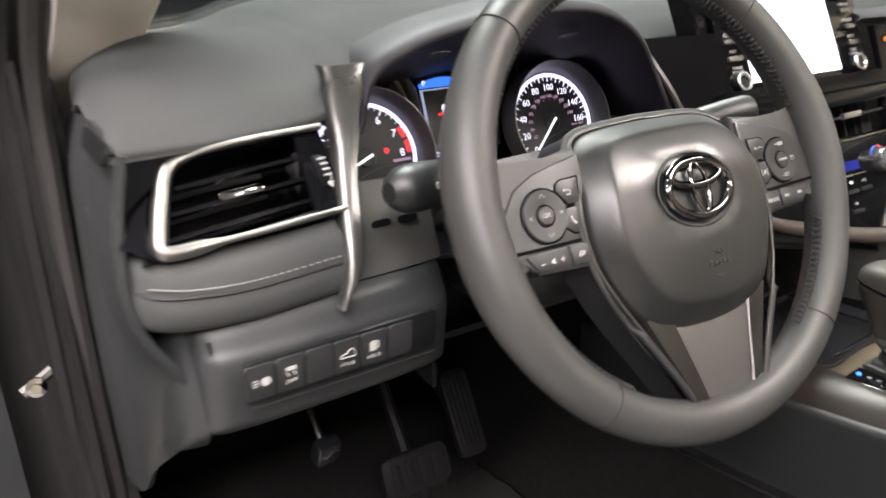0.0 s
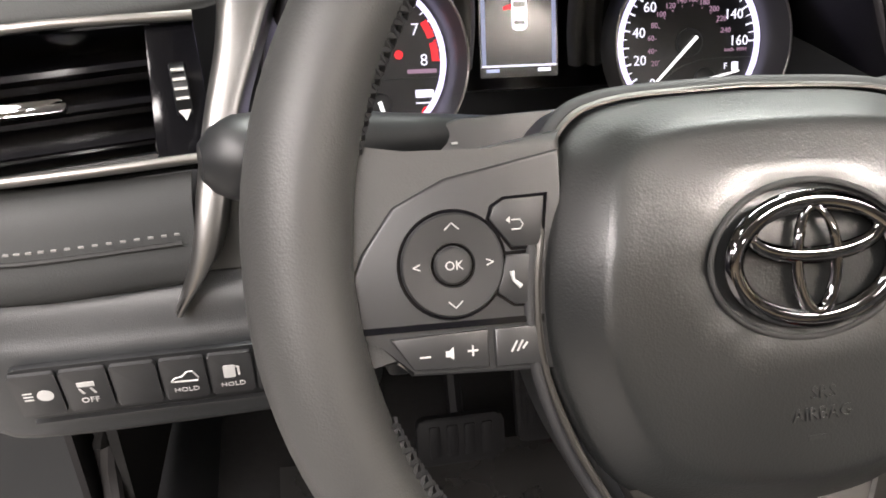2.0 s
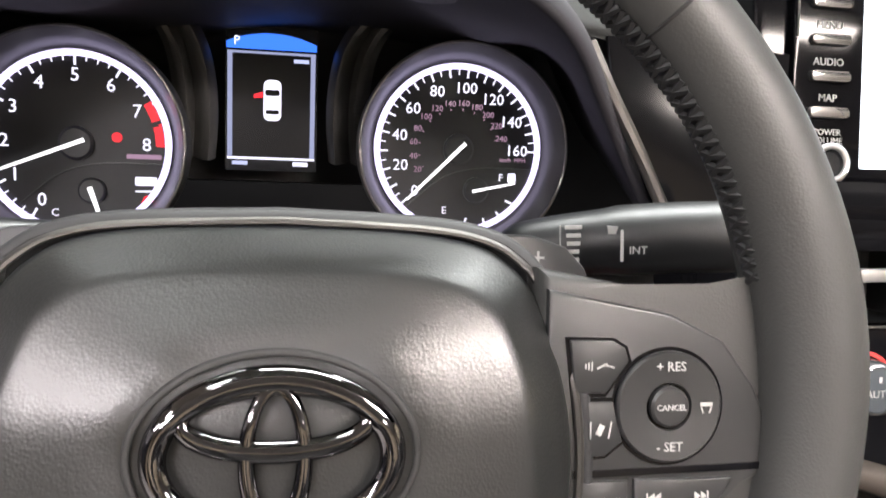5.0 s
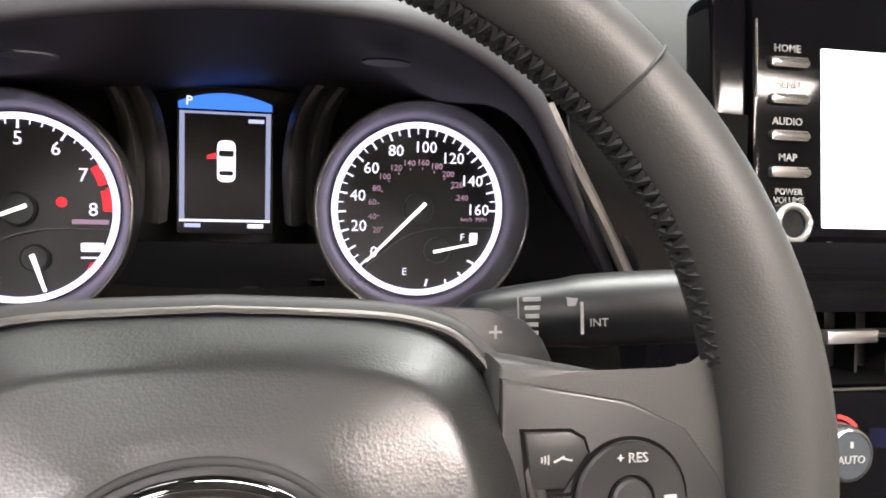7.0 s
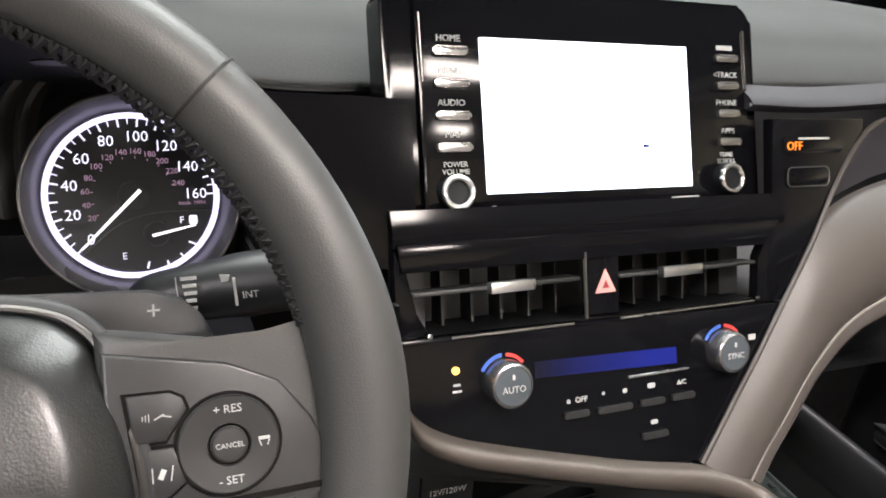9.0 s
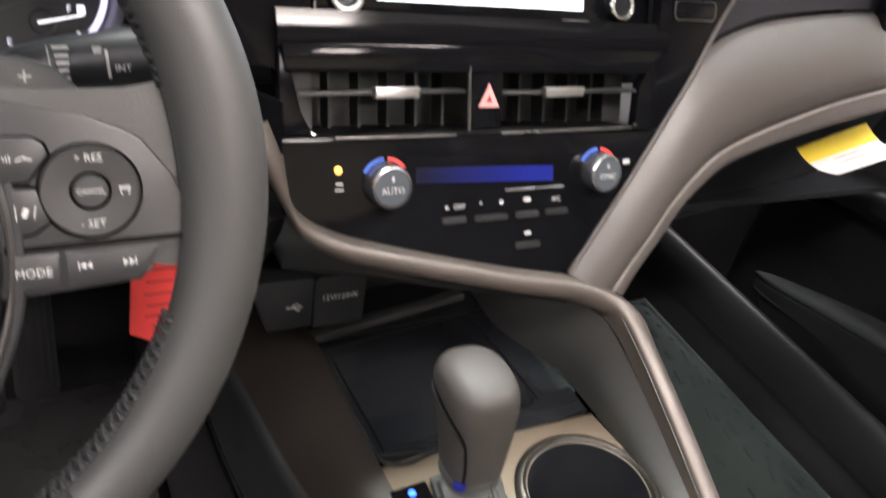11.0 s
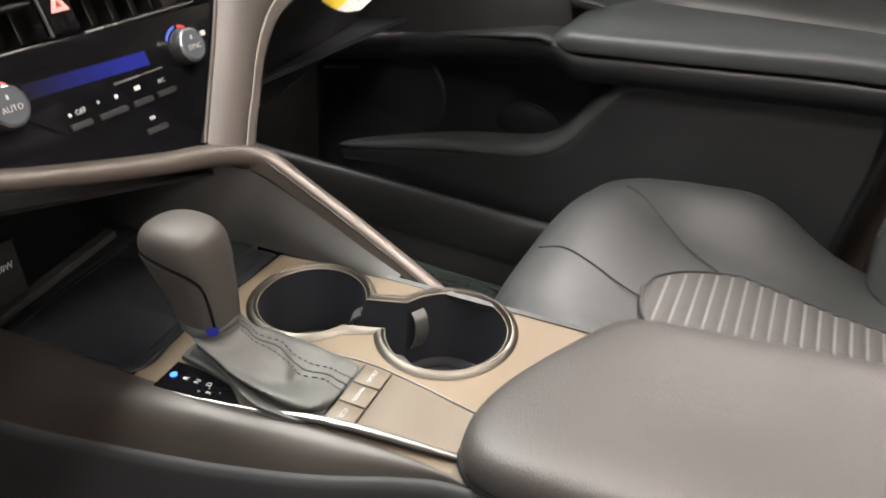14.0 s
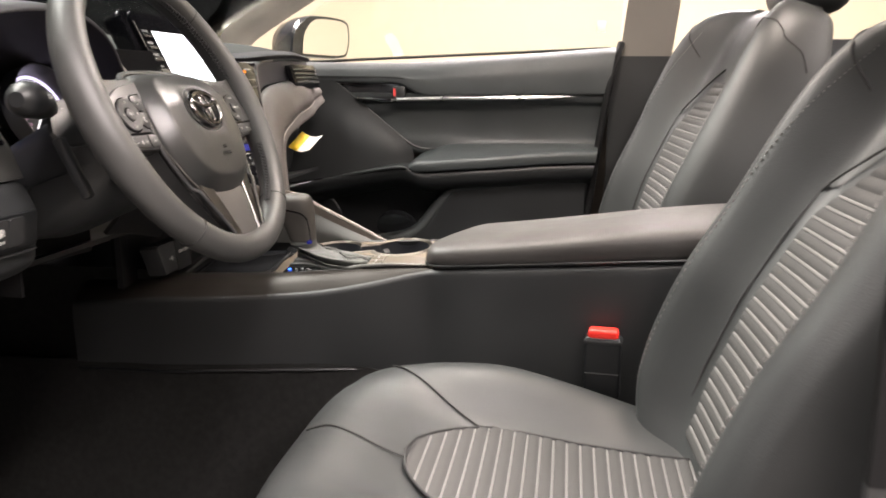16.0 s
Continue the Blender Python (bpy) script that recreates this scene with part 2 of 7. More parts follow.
def skin(bm, rows, close_u=False, close_v=False, cap=False):
    """Quads between rows of points; close_u joins each row to a ring, cap fills the end rings."""
    vs = [[bm.verts.new(p) for p in r] for r in rows]
    nv, nu = len(vs), len(vs[0])
    for j in range(nv if close_v else nv - 1):
        for i in range(nu if close_u else nu - 1):
            a, b = vs[j], vs[(j + 1) % nv]
            bm.faces.new((a[i], a[(i + 1) % nu], b[(i + 1) % nu], b[i]))
    if cap:
        bm.faces.new(vs[0][::-1])
        bm.faces.new(vs[-1])
    return vs


def patch(sections, nu=24, nv=24, thick=0.006):
    """A smooth sheet through sections (lines of as many points), with thickness."""
    lines = [smooth_line(s, nu) for s in sections]
    cols = [smooth_line([l[i] for l in lines], nv) for i in range(nu)]
    rows = [[cols[i][j] for i in range(nu)] for j in range(nv)]
    bm = bmesh.new()
    skin(bm, rows)
    bmesh.ops.recalc_face_normals(bm, faces=bm.faces)
    if thick:
        bmesh.ops.solidify(bm, geom=bm.faces[:], thickness=thick)
    return bm


def box(bm, at, size, bevel=0.0, turn=None, seg=2):
    m = Matrix.Translation(Vector(at)) @ (turn.to_4x4() if turn else Matrix()) @ Matrix.Diagonal((*size, 1))
    vs = bmesh.ops.create_cube(bm, size=1, matrix=m)["verts"]
    if bevel:
        es = {e for v in vs for e in v.link_edges}
        bmesh.ops.bevel(bm, geom=list(es), offset=bevel, segments=seg, profile=0.5, affect="EDGES")
    return bm


def new_box(at, size, bevel=0.0, turn=None, seg=2):
    return box(bmesh.new(), at, size, bevel, turn, seg)


def prism(pts, depth, m=Matrix(), bevel=0.0, seg=2):
    """An outline in x, y drawn out along +z by depth, put at m; bevel rounds the rim of the far face."""
    bm = bmesh.new()
    lo = [bm.verts.new((x, y, 0)) for x, y in pts]
    hi = [bm.verts.new((x, y, depth)) for x, y in pts]
    n = len(pts)
    bm.faces.new(lo[::-1])
    top = bm.faces.new(hi)
    for i in range(n):
        bm.faces.new((lo[i], lo[(i + 1) % n], hi[(i + 1) % n], hi[i]))
    if bevel:
        bmesh.ops.bevel(bm, geom=list(top.edges), offset=bevel, segments=seg, profile=0.5, affect="EDGES")
    bmesh.ops.transform(bm, matrix=m, verts=bm.verts[:])
    return bm


def round_rect(w, h, r, n=5, cx=0.0, cy=0.0):
    out = []
    for sx, sy, a0 in ((1, 1, 0), (-1, 1, 90), (-1, -1, 180), (1, -1, 270)):
        for k in range(n + 1):
            a = radians(a0 + 90 * k / n)
            out.append((cx + sx * (w / 2 - r) + r * math.cos(a), cy + sy * (h / 2 - r) + r * math.sin(a)))
    return out


def circle(r, n=32, cx=0.0, cy=0.0, ry=None):
    return [(cx + r * math.cos(2 * math.pi * k / n), cy + (ry or r) * math.sin(2 * math.pi * k / n)) for k in range(n)]


def tube(path, radius, n=10, closed=False, flat=1.0, up=(0, 0, 1)):
    """A round bar along a line; radius may be a list; flat squeezes it along up."""
    path = [Vector(p) for p in path]
    rad = radius if isinstance(radius, (list, tuple, np.ndarray)) else [radius] * len(path)
    bm, rows, k = bmesh.new(), [], len(path)
    for i, p in enumerate(path):
        a = path[(i - 1) % k] if closed or i else path[0]
        b = path[(i + 1) % k] if closed or i < k - 1 else path[-1]
        t = (b - a).normalized()
        side = t.cross(Vector(up))
        side = side.normalized() if side.length > 1e-6 else t.orthogonal().normalized()
        v = side.cross(t)
        rows.append([p + float(rad[i]) * (math.cos(q) * side + flat * math.sin(q) * v) for q in [2 * math.pi * j / n for j in range(n)]])
    skin(bm, rows, close_u=True, close_v=closed, cap=not closed)
    return bm


def lathe(profile, n=40, m=Matrix()):
    """Turns (radius, height) pairs round z."""
    bm = bmesh.new()
    rows = [[(r * math.cos(2 * math.pi * k / n), r * math.sin(2 * math.pi * k / n), h) for k in range(n)] for r, h in profile]
    skin(bm, rows, close_u=True, cap=True)
    bmesh.ops.remove_doubles(bm, verts=bm.verts[:], dist=1e-6)
    bmesh.ops.transform(bm, matrix=m, verts=bm.verts[:])
    return bm


def facing(origin, right, up):
    """A pose with x along right, y along up, z towards the viewer."""
    x = Vector(right).normalized()
    y = Vector(up)
    y = (y - x * y.dot(x)).normalized()
    z = x.cross(y)
    m = Matrix((x, y, z)).transposed().to_4x4()
    m.translation = origin
    return m


def letters(name, text, size, m, mat, parent, thick=0.0002, align="CENTER", label=""):
    cu = bpy.data.curves.new(name, "FONT")
    cu.body, cu.size, cu.align_x, cu.align_y, cu.extrude, cu.resolution_u = text, size, align, "CENTER", thick, 2
    ob = bpy.data.objects.new(name, cu)
    me = bpy.data.meshes.new_from_object(ob)
    bpy.data.objects.remove(ob)
    me.transform(m)
    me.materials.append(mat)
    return part(name, me, mat, parent, label)

# ---- showroom round the car ----
solo("showroom_floor", new_box((0.4, 0, -0.42), (12, 12, 0.1)), FLOOR, "polished grey showroom floor", "floor", "structure")
for nm, at, size in (("wall_east", (5.4, 0, 1.4), (0.1, 12, 3.6)), ("wall_west", (-4.6, 0, 1.4), (0.1, 12, 3.6)),
                     ("wall_north", (0.4, 5.9, 1.4), (10, 0.1, 3.6)), ("wall_south", (0.4, -5.9, 1.4), (10, 0.1, 3.6))):
    # the west wall, out of view, is near-black to dim light from the left
    solo(nm, new_box(at, size), DISPLAYBLACK if nm == "wall_west" else WALL, "unseen west wall, darkened to cut reflections from the left" if nm == "wall_west" else "plain cream showroom wall", "wall", "structure")
solo("ceiling", new_box((0.4, 0, 3.25), (10, 12, 0.1)), CEILING, "plain light showroom ceiling", "ceiling", "structure")
solo("car_floor", new_box((0.378, -0.3, -0.03), (1.44, 2.4, 0.06), 0.01), CARPET, "black carpeted car floor", "carpet", "structure")

# ---- dashboard ----
dash = thing("dashboard", "dark grey soft-touch car dashboard with stitched pads", "dashboard")
tops = []
for x, lip_y, lip_z, base, crown in ((-0.354, 0.13, 0.712, 0.31, 0.723), (-0.335, 0.141, 0.71, 0.43, 0.738), (-0.28, 0.164, 0.706, 0.55, 0.752), (-0.2, 0.184, 0.709, 0.61, 0.756), (-0.165, 0.2, 0.728, 0.64, 0.762),
                                     (-0.12, 0.222, 0.752, 0.68, 0.772), (0.0, 0.235, 0.768, 0.74, 0.785), (0.1, 0.24, 0.752, 0.77, 0.785), (0.17, 0.26, 0.728, 0.78, 0.772),
                                     (0.3, 0.265, 0.726, 0.79, 0.77), (0.6, 0.255, 0.735, 0.77, 0.775), (0.8, 0.235, 0.74, 0.72, 0.778), (0.93, 0.225, 0.742, 0.6, 0.776), (1.0, 0.225, 0.738, 0.5, 0.768)):
    tops.append([(x, lip_y, lip_z - 0.004), (x, lip_y + 0.003, lip_z + 0.004), (x, lip_y + 0.035, lip_z + (crown - lip_z) * 0.5), (x, lip_y + 0.1, crown - 0.004), (x, (lip_y + base) / 2 + 0.05, crown),
                 (x, base, crown - 0.012)])
part("top_pad", patch(tops, 36, 80, 0.01), DASH, dash, "grained soft top pad")
# end cap of the dashboard beside the door
part("end_cap", patch([[(-0.354, 0.13, 0.713), (-0.355, 0.2, 0.721), (-0.352, 0.3, 0.712), (-0.335, 0.45, 0.7)], [(-0.364, 0.128, 0.66), (-0.365, 0.2, 0.662), (-0.364, 0.3, 0.664), (-0.35, 0.45, 0.67)], [(-0.362, 0.13, 0.60), (-0.366, 0.2, 0.6), (-0.366, 0.3, 0.6), (-0.36, 0.45, 0.6)],
                       [(-0.325, 0.14, 0.53), (-0.36, 0.2, 0.5), (-0.366, 0.3, 0.48), (-0.366, 0.45, 0.45)], [(-0.318, 0.19, 0.47), (-0.35, 0.24, 0.42), (-0.36, 0.3, 0.36), (-0.366, 0.45, 0.3)]], 20, 24, 0.006),
     DASH_LOW, dash, "smooth end cap beside the door")
part("slot", prism(round_rect(0.085, 0.013, 0.005), 0.003, facing((-0.3572, 0.175, 0.711), (0, -1, 0.03), (0.3, 0, 1))), BLACKSHADE, dash, "dark slot in the dashboard end")

# pad below the side vent, running round the end of the dashboard
pad = []
for x, y, dz in ((-0.366, 0.21, 0.016), (-0.363, 0.15, 0.012), (-0.35, 0.122, 0.008), (-0.325, 0.115, 0.004), (-0.285, 0.117, 0.0), (-0.235, 0.122, 0.0), (-0.214, 0.125, 0.0)):
    pad.append([(x, y + 0.018, 0.642 + dz), (x, y + 0.004, 0.634 + dz), (x, y - 0.001, 0.62 + dz), (x, y - 0.003, 0.606 + dz), (x, y + 0.002, 0.593 + dz), (x, y + 0.016, 0.586 + dz), (x, y + 0.03, 0.585 + dz)])
part("knee_pad", patch(pad, 36, 50, 0.004), DASH, dash, "stitched soft pad under the side vent")
part("pad_seam", tube(smooth_line([(x, y - 0.0025, 0.617 + dz) for x, y, dz in ((-0.363, 0.15, 0.012), (-0.35, 0.122, 0.008), (-0.325, 0.115, 0.004), (-0.285, 0.117, 0.0), (-0.22, 0.124, 0.0))], 30), 0.0012, 6), SEAM, dash)
bm = bmesh.new()
for p, q in zip(*(lambda s: (s[:-1:2], s[1::2]))(smooth_line([(x, y - 0.0036, 0.6225 + dz) for x, y, dz in ((-0.35, 0.122, 0.008), (-0.325, 0.115, 0.004), (-0.285, 0.117, 0.0), (-0.22, 0.124, 0.0))], 74))):
    box(bm, Vector((p + q) / 2), (0.0022, 0.001, 0.0008))
tagged(part("stitching", bm, STITCH, dash, "pale contrast stitching on the pad"), kind="stuff")

# lower panel with the switch strip
lowp = []
for x, k in ((-0.33, 0.02), (-0.322, 0.006), (-0.3, 0.0), (-0.23, 0.0), (-0.165, 0.003), (-0.14, 0.007), (-0.13, 0.016), (-0.127, 0.05)):
    lowp.append([(x, 0.131 + k, 0.594), (x, 0.123 + k, 0.588), (x, 0.117 + k, 0.576), (x, 0.112 + k, 0.562), (x, 0.117 + k, 0.528), (x, 0.124 + k, 0.508), (x, 0.16 + k, 0.492), (x, 0.24 + k, 0.485)])
part("lower_panel", patch(lowp, 40, 40, 0.006), DASH_LOW, dash, "grained lower panel by the driver's knee")
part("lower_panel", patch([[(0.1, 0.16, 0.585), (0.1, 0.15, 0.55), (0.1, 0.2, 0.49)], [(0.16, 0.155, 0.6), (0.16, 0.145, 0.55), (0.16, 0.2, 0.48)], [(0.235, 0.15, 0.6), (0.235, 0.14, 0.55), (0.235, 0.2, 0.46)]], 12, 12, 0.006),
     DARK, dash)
# black sheet put in for the unlit gap beside the column
part("column_gap_shade", patch([[(-0.132, 0.15, z), (-0.128, 0.19, z), (-0.1, 0.225, z), (0.0, 0.235, z), (0.09, 0.22, z)] for z in (0.585, 0.55, 0.51, 0.47)], 16, 12, 0.004), BLACKSHADE, dash, "black sheet standing in for the shaded gap round the steering column")
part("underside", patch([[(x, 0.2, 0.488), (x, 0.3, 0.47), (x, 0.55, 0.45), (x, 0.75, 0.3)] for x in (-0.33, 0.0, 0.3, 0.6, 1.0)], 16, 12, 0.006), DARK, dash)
part("lower_corner", patch([[(-0.33, 0.135, 0.588), (-0.328, 0.128, 0.55), (-0.325, 0.13, 0.51), (-0.322, 0.16, 0.48)], [(-0.342, 0.15, 0.585), (-0.342, 0.145, 0.55), (-0.34, 0.15, 0.5), (-0.338, 0.18, 0.47)],
                           [(-0.352, 0.18, 0.58), (-0.352, 0.18, 0.54), (-0.35, 0.19, 0.5), (-0.348, 0.21, 0.46)]], 16, 10, 0.004), DASH_LOW, dash)
part("panel_joint", tube([(-0.319, 0.1215, 0.583), (-0.3175, 0.118, 0.56), (-0.3165, 0.1235, 0.525), (-0.316, 0.13, 0.505)], 0.0012, 6), DARK, dash)

strip = thing("switch_panel", "black switch strip with printed symbols beside the wheel", "switch panel")
ST = facing((-0.2265, 0.1095, 0.5515), (1, 0.012, 0), (0, -0.14, 1))
part("strip_bed", prism(round_rect(0.15, 0.034, 0.003), 0.003, ST @ pose(0, 0, -0.0012), 0.001), DARK, strip)
part("lower_ledge", prism(round_rect(0.15, 0.0016, 0.0006), 0.003, ST @ pose(0.002, -0.0225, -0.002)), SWITCH, strip)
for k in range(6):
    bx = -0.0655 + 0.0216 * k
    key = part("switch", prism(round_rect(0.0202, 0.0275, 0.0016), 0.0028, ST @ pose(bx, 0.001, 0.0012), 0.001), SWITCH, strip, "blank switch cover" if k in (2, 5) else "push switch with a white symbol")

    def sign(x, y, w, h, rot=0.0):
        part("symbol", box(bmesh.new(), ST @ Vector((bx + x, y, 0.0041)), (w, h, 0.0003), 0, (ST @ pose(0, 0, 0, 0, 0, rot)).to_3x3()), PRINT, key)
    if k == 0:
        part("symbol", prism(circle(0.0036, 16, 0.0035, 0.001), 0.0003, ST @ pose(bx, 0, 0.004)), PRINT, key)
        for j in range(3):
            sign(-0.0038, 0.0032 - 0.0022 * j, 0.004, 0.0008)
    elif k == 1:
        sign(0, 0.0055, 0.0075, 0.003), sign(-0.0025, 0.001, 0.001, 0.004, 25), sign(0.0025, 0.001, 0.001, 0.004, 25)
        letters("symbol", "OFF", 0.0048, ST @ pose(bx, -0.0055, 0.004), PRINT, key)
    elif k in (3, 4):
        if k == 3:
            part("symbol", tube([ST @ Vector((bx + x, y, 0.0041)) for x, y in ((-0.006, 0), (-0.0045, 0.0025), (-0.001, 0.0032), (0.0015, 0.0062), (0.004, 0.0062), (0.0062, 0.0015), (0.0058, -0.0005), (-0.006, 0))], 0.0005, 5), PRINT, key)
        else:
            part("symbol", prism(round_rect(0.0055, 0.0085, 0.001), 0.0003, ST @ pose(bx - 0.001, 0.003, 0.004)), PRINT, key)
            sign(0.0033, 0.003, 0.001, 0.006), sign(0.0022, 0.006, 0.002, 0.0008, -30)
        letters("symbol", "HOLD", 0.0042, ST @ pose(bx, -0.0062, 0.004), PRINT, key)

# side vent
vent = thing("side_air_vent", "chrome-framed black air vent with slats and a tab", "air vent")
VM = facing((-0.265, 0.145, 0.6715), (1, 0.16, 0.02), (0.06, 0.53, 0.85))


def vp(x, y, z=0.0):
    return VM @ Vector((x, y, z))


part("housing", prism([(-0.088, -0.026), (0.062, -0.026), (0.062, 0.034), (-0.048, 0.034), (-0.075, 0.018)], 0.012, VM @ pose(0, 0, -0.05)), GLOSS, vent, "deep black vent housing")
for pts in ([(-0.088, -0.026), (0.062, -0.026)], [(0.062, 0.034), (-0.05, 0.034)], [(-0.05, 0.034), (-0.088, -0.026)]):
    bm = bmesh.new()
    skin(bm, [[vp(*p, -0.05) for p in pts], [vp(*p, 0.0) for p in pts]])
    bmesh.ops.solidify(bm, geom=bm.faces[:], thickness=0.002)
    part("duct_wall", bm, GLOSS, vent)
chrome_path = smooth_line([(0.062, 0.036), (0.0, 0.037), (-0.04, 0.034), (-0.056, 0.028), (-0.066, 0.01), (-0.075, -0.012), (-0.077, -0.021), (-0.07, -0.0245), (-0.04, -0.0255), (0.0, -0.0265), (0.062, -0.027)], 70)
widths = [0.0024 if p[0] > -0.035 else 0.0024 + 0.0028 * min(1, (-0.035 - p[0]) / 0.02) for p in chrome_path]
part("chrome_frame", tube([vp(x, y, 0.002) for x, y in chrome_path], widths, 10, up=(0, -0.85, 0.5)), SATIN, vent, "brushed silver vent frame")
part("corner_panel", prism([(-0.098, -0.012), (-0.08, -0.026), (-0.078, 0.0), (-0.07, 0.016), (-0.085, 0.006)], 0.004, VM @ pose(0, 0, -0.006)), GLOSS, vent, "gloss black corner panel")
for y in (0.019, 0.003, -0.013):
    part("slat", patch([[vp(-0.075 + (0.006 if y < 0 else 0.012 if y < 0.01 else 0.022), y - 0.001, -0.004), vp(0.042, y + 0.001, -0.004)],
                        [vp(-0.075 + (0.006 if y < 0 else 0.012 if y < 0.01 else 0.022), y + 0.001, -0.024), vp(0.042, y + 0.003, -0.024)]], 6, 4, 0.0026), GLOSS, vent, "horizontal black slat")
part("ledge", patch([[vp(-0.07, -0.024, -0.002), vp(0.045, -0.022, -0.002)], [vp(-0.07, -0.02, -0.03), vp(0.045, -0.017, -0.03)]], 6, 4, 0.002), SWITCH, vent)
part("slider_tab", prism(round_rect(0.032, 0.0055, 0.002), 0.006, VM @ pose(-0.012, 0.0035, -0.006), 0.001), CHROME, vent, "chrome slider tab")
for x in (-0.045, -0.02, 0.005, 0.028):
    part("vane", patch([[vp(x, -0.02, -0.042), vp(x, 0.032, -0.042)], [vp(x, -0.02, -0.049), vp(x, 0.032, -0.049)]], 4, 4, 0.0015), DARK, vent)
part("wheel_panel", prism([(0.036, -0.026), (0.062, -0.026), (0.062, 0.034), (0.041, 0.034)], 0.004, VM @ pose(0, 0, -0.006), 0.001), GLOSS, vent)
thumb = part("thumbwheel", lathe([(0.013, -0.0035), (0.0138, -0.003), (0.0138, 0.003), (0.013, 0.0035)], 40, VM @ pose(0.0515, 0.005, -0.009, 0, 90, 0)), DARK, vent, "ribbed vent thumbwheel")
for j in range(4):
    part("rib", new_box(vp(0.0515, 0.012 - 0.0042 * j, 0.0045), (0.0056, 0.0012, 0.0022), 0, VM.to_3x3()), PRINT, thumb)
part("rib", prism([(-0.0028, 0.0018), (0.0028, 0.0018), (0, -0.003)][::-1], 0.0006, VM @ pose(0.0515, -0.0075, 0.0042)), PRINT, thumb)

# curved silver post between the vent and the gauges
post = []
for z, x, y, w, d in ((0.742, -0.164, 0.203, 0.052, 0.012), (0.732, -0.171, 0.196, 0.038, 0.012), (0.711, -0.182, 0.18, 0.027, 0.012), (0.69, -0.189, 0.165, 0.02, 0.012), (0.664, -0.198, 0.148, 0.0165, 0.012),
                      (0.632, -0.2055, 0.129, 0.015, 0.012), (0.607, -0.212, 0.118, 0.012, 0.01), (0.585, -0.225, 0.113, 0.004, 0.006)):
    post.append([(x - w / 2, y + d, z), (x - w / 2, y + 0.002, z), (x - w * 0.3, y - 0.003, z), (x + w * 0.2, y - 0.003, z), (x + w / 2, y + 0.002, z + (0.003 if z < 0.73 else -0.006)), (x + w / 2 + 0.004, y + d + 0.012, z)])
solo("silver_post", patch(post, 24, 50, 0.003), POSTMETAL, "curved satin silver trim post beside the vent", "trim post")
# grey shelf and slots right of the post
part("side_plate", patch([[(-0.2, 0.15, 0.665), (-0.165, 0.16, 0.66), (-0.13, 0.172, 0.655)], [(-0.207, 0.14, 0.63), (-0.165, 0.145, 0.628), (-0.13, 0.152, 0.627)], [(-0.213, 0.135, 0.595), (-0.165, 0.136, 0.595), (-0.13, 0.139, 0.595)]], 14, 14, 0.004),
     SATINGREY, dash)
for x in (-0.178, -0.155):
    part("slot", prism(round_rect(0.017, 0.0055, 0.0025), 0.002, facing((x, 0.1415, 0.632), (1, 0.06, 0), (0, 0.4, 1))), GLOSS, dash, "small dark slot")

# ---- instrument cluster ----
CX = -0.011
cluster = thing("instrument_cluster", "lit instrument cluster with two round gauges under a hood", "instrument cluster")
hoodp = [(-0.168, 0.69), (-0.153, 0.731), (-0.115, 0.751), (-0.064, 0.763), (0.0, 0.7705), (0.062, 0.7685), (0.1, 0.757), (0.128, 0.737), (0.148, 0.707), (0.168, 0.675), (0.186, 0.648)]
arch = smooth_line([(x, 0, z) for x, z in hoodp], 61)
rows = []
for y, s, dz in ((0.236, 1.04, 0.012), (0.2, 1.03, 0.009), (0.188, 1.015, 0.004), (0.186, 0.995, -0.001), (0.194, 0.985, -0.005), (0.24, 1.02, -0.027), (0.29, 1.06, -0.05), (0.34, 1.08, -0.07)):
    rows.append([(CX + 0.012 + (p[0] - CX - 0.012) * s, y, p[2] + dz * (1 if dz > 0 else max(0.12, min(1.0, (p[2] - 0.71) / 0.05)))) for p in arch])
part("hood", patch([[tuple(q) for q in r[::6]] for r in rows], 60, 30, 0.003), HOOD, cluster, "dark arched hood over the gauges")
GU = (0, 0.36, 1)
for x, y, z in ((-0.084, 0.2055, 0.7455), (0.0655, 0.219, 0.7495)):
    part("hood_plug", prism(circle(0.0115, 24, ry=0.006), 0.001, facing((x, y, z - 0.0045), (1, 0, 0), (0, 1, -0.5))), DARK, cluster, "small oval hood plug")
part("backplate", patch([[(CX + x, 0.352 + 0.01 * abs(x) / 0.1, z) for x in (-0.175, -0.09, 0, 0.09, 0.175)] if z > 0.62 else [(CX + x, 0.335, z) for x in (-0.175, -0.09, 0, 0.09, 0.175)] for z in (0.745, 0.69, 0.655, 0.625, 0.6)], 24, 16, 0.003), SWITCH, cluster)
part("lower_lip", patch([[(CX + x, y, 0.575 + 0.02 * (x / 0.17) ** 2 + (y - 0.2) * 0.04) for x in (-0.17, -0.08, 0, 0.08, 0.17)] for y in (0.31, 0.25, 0.2, 0.17)], 20, 12, 0.003), DARK, cluster)


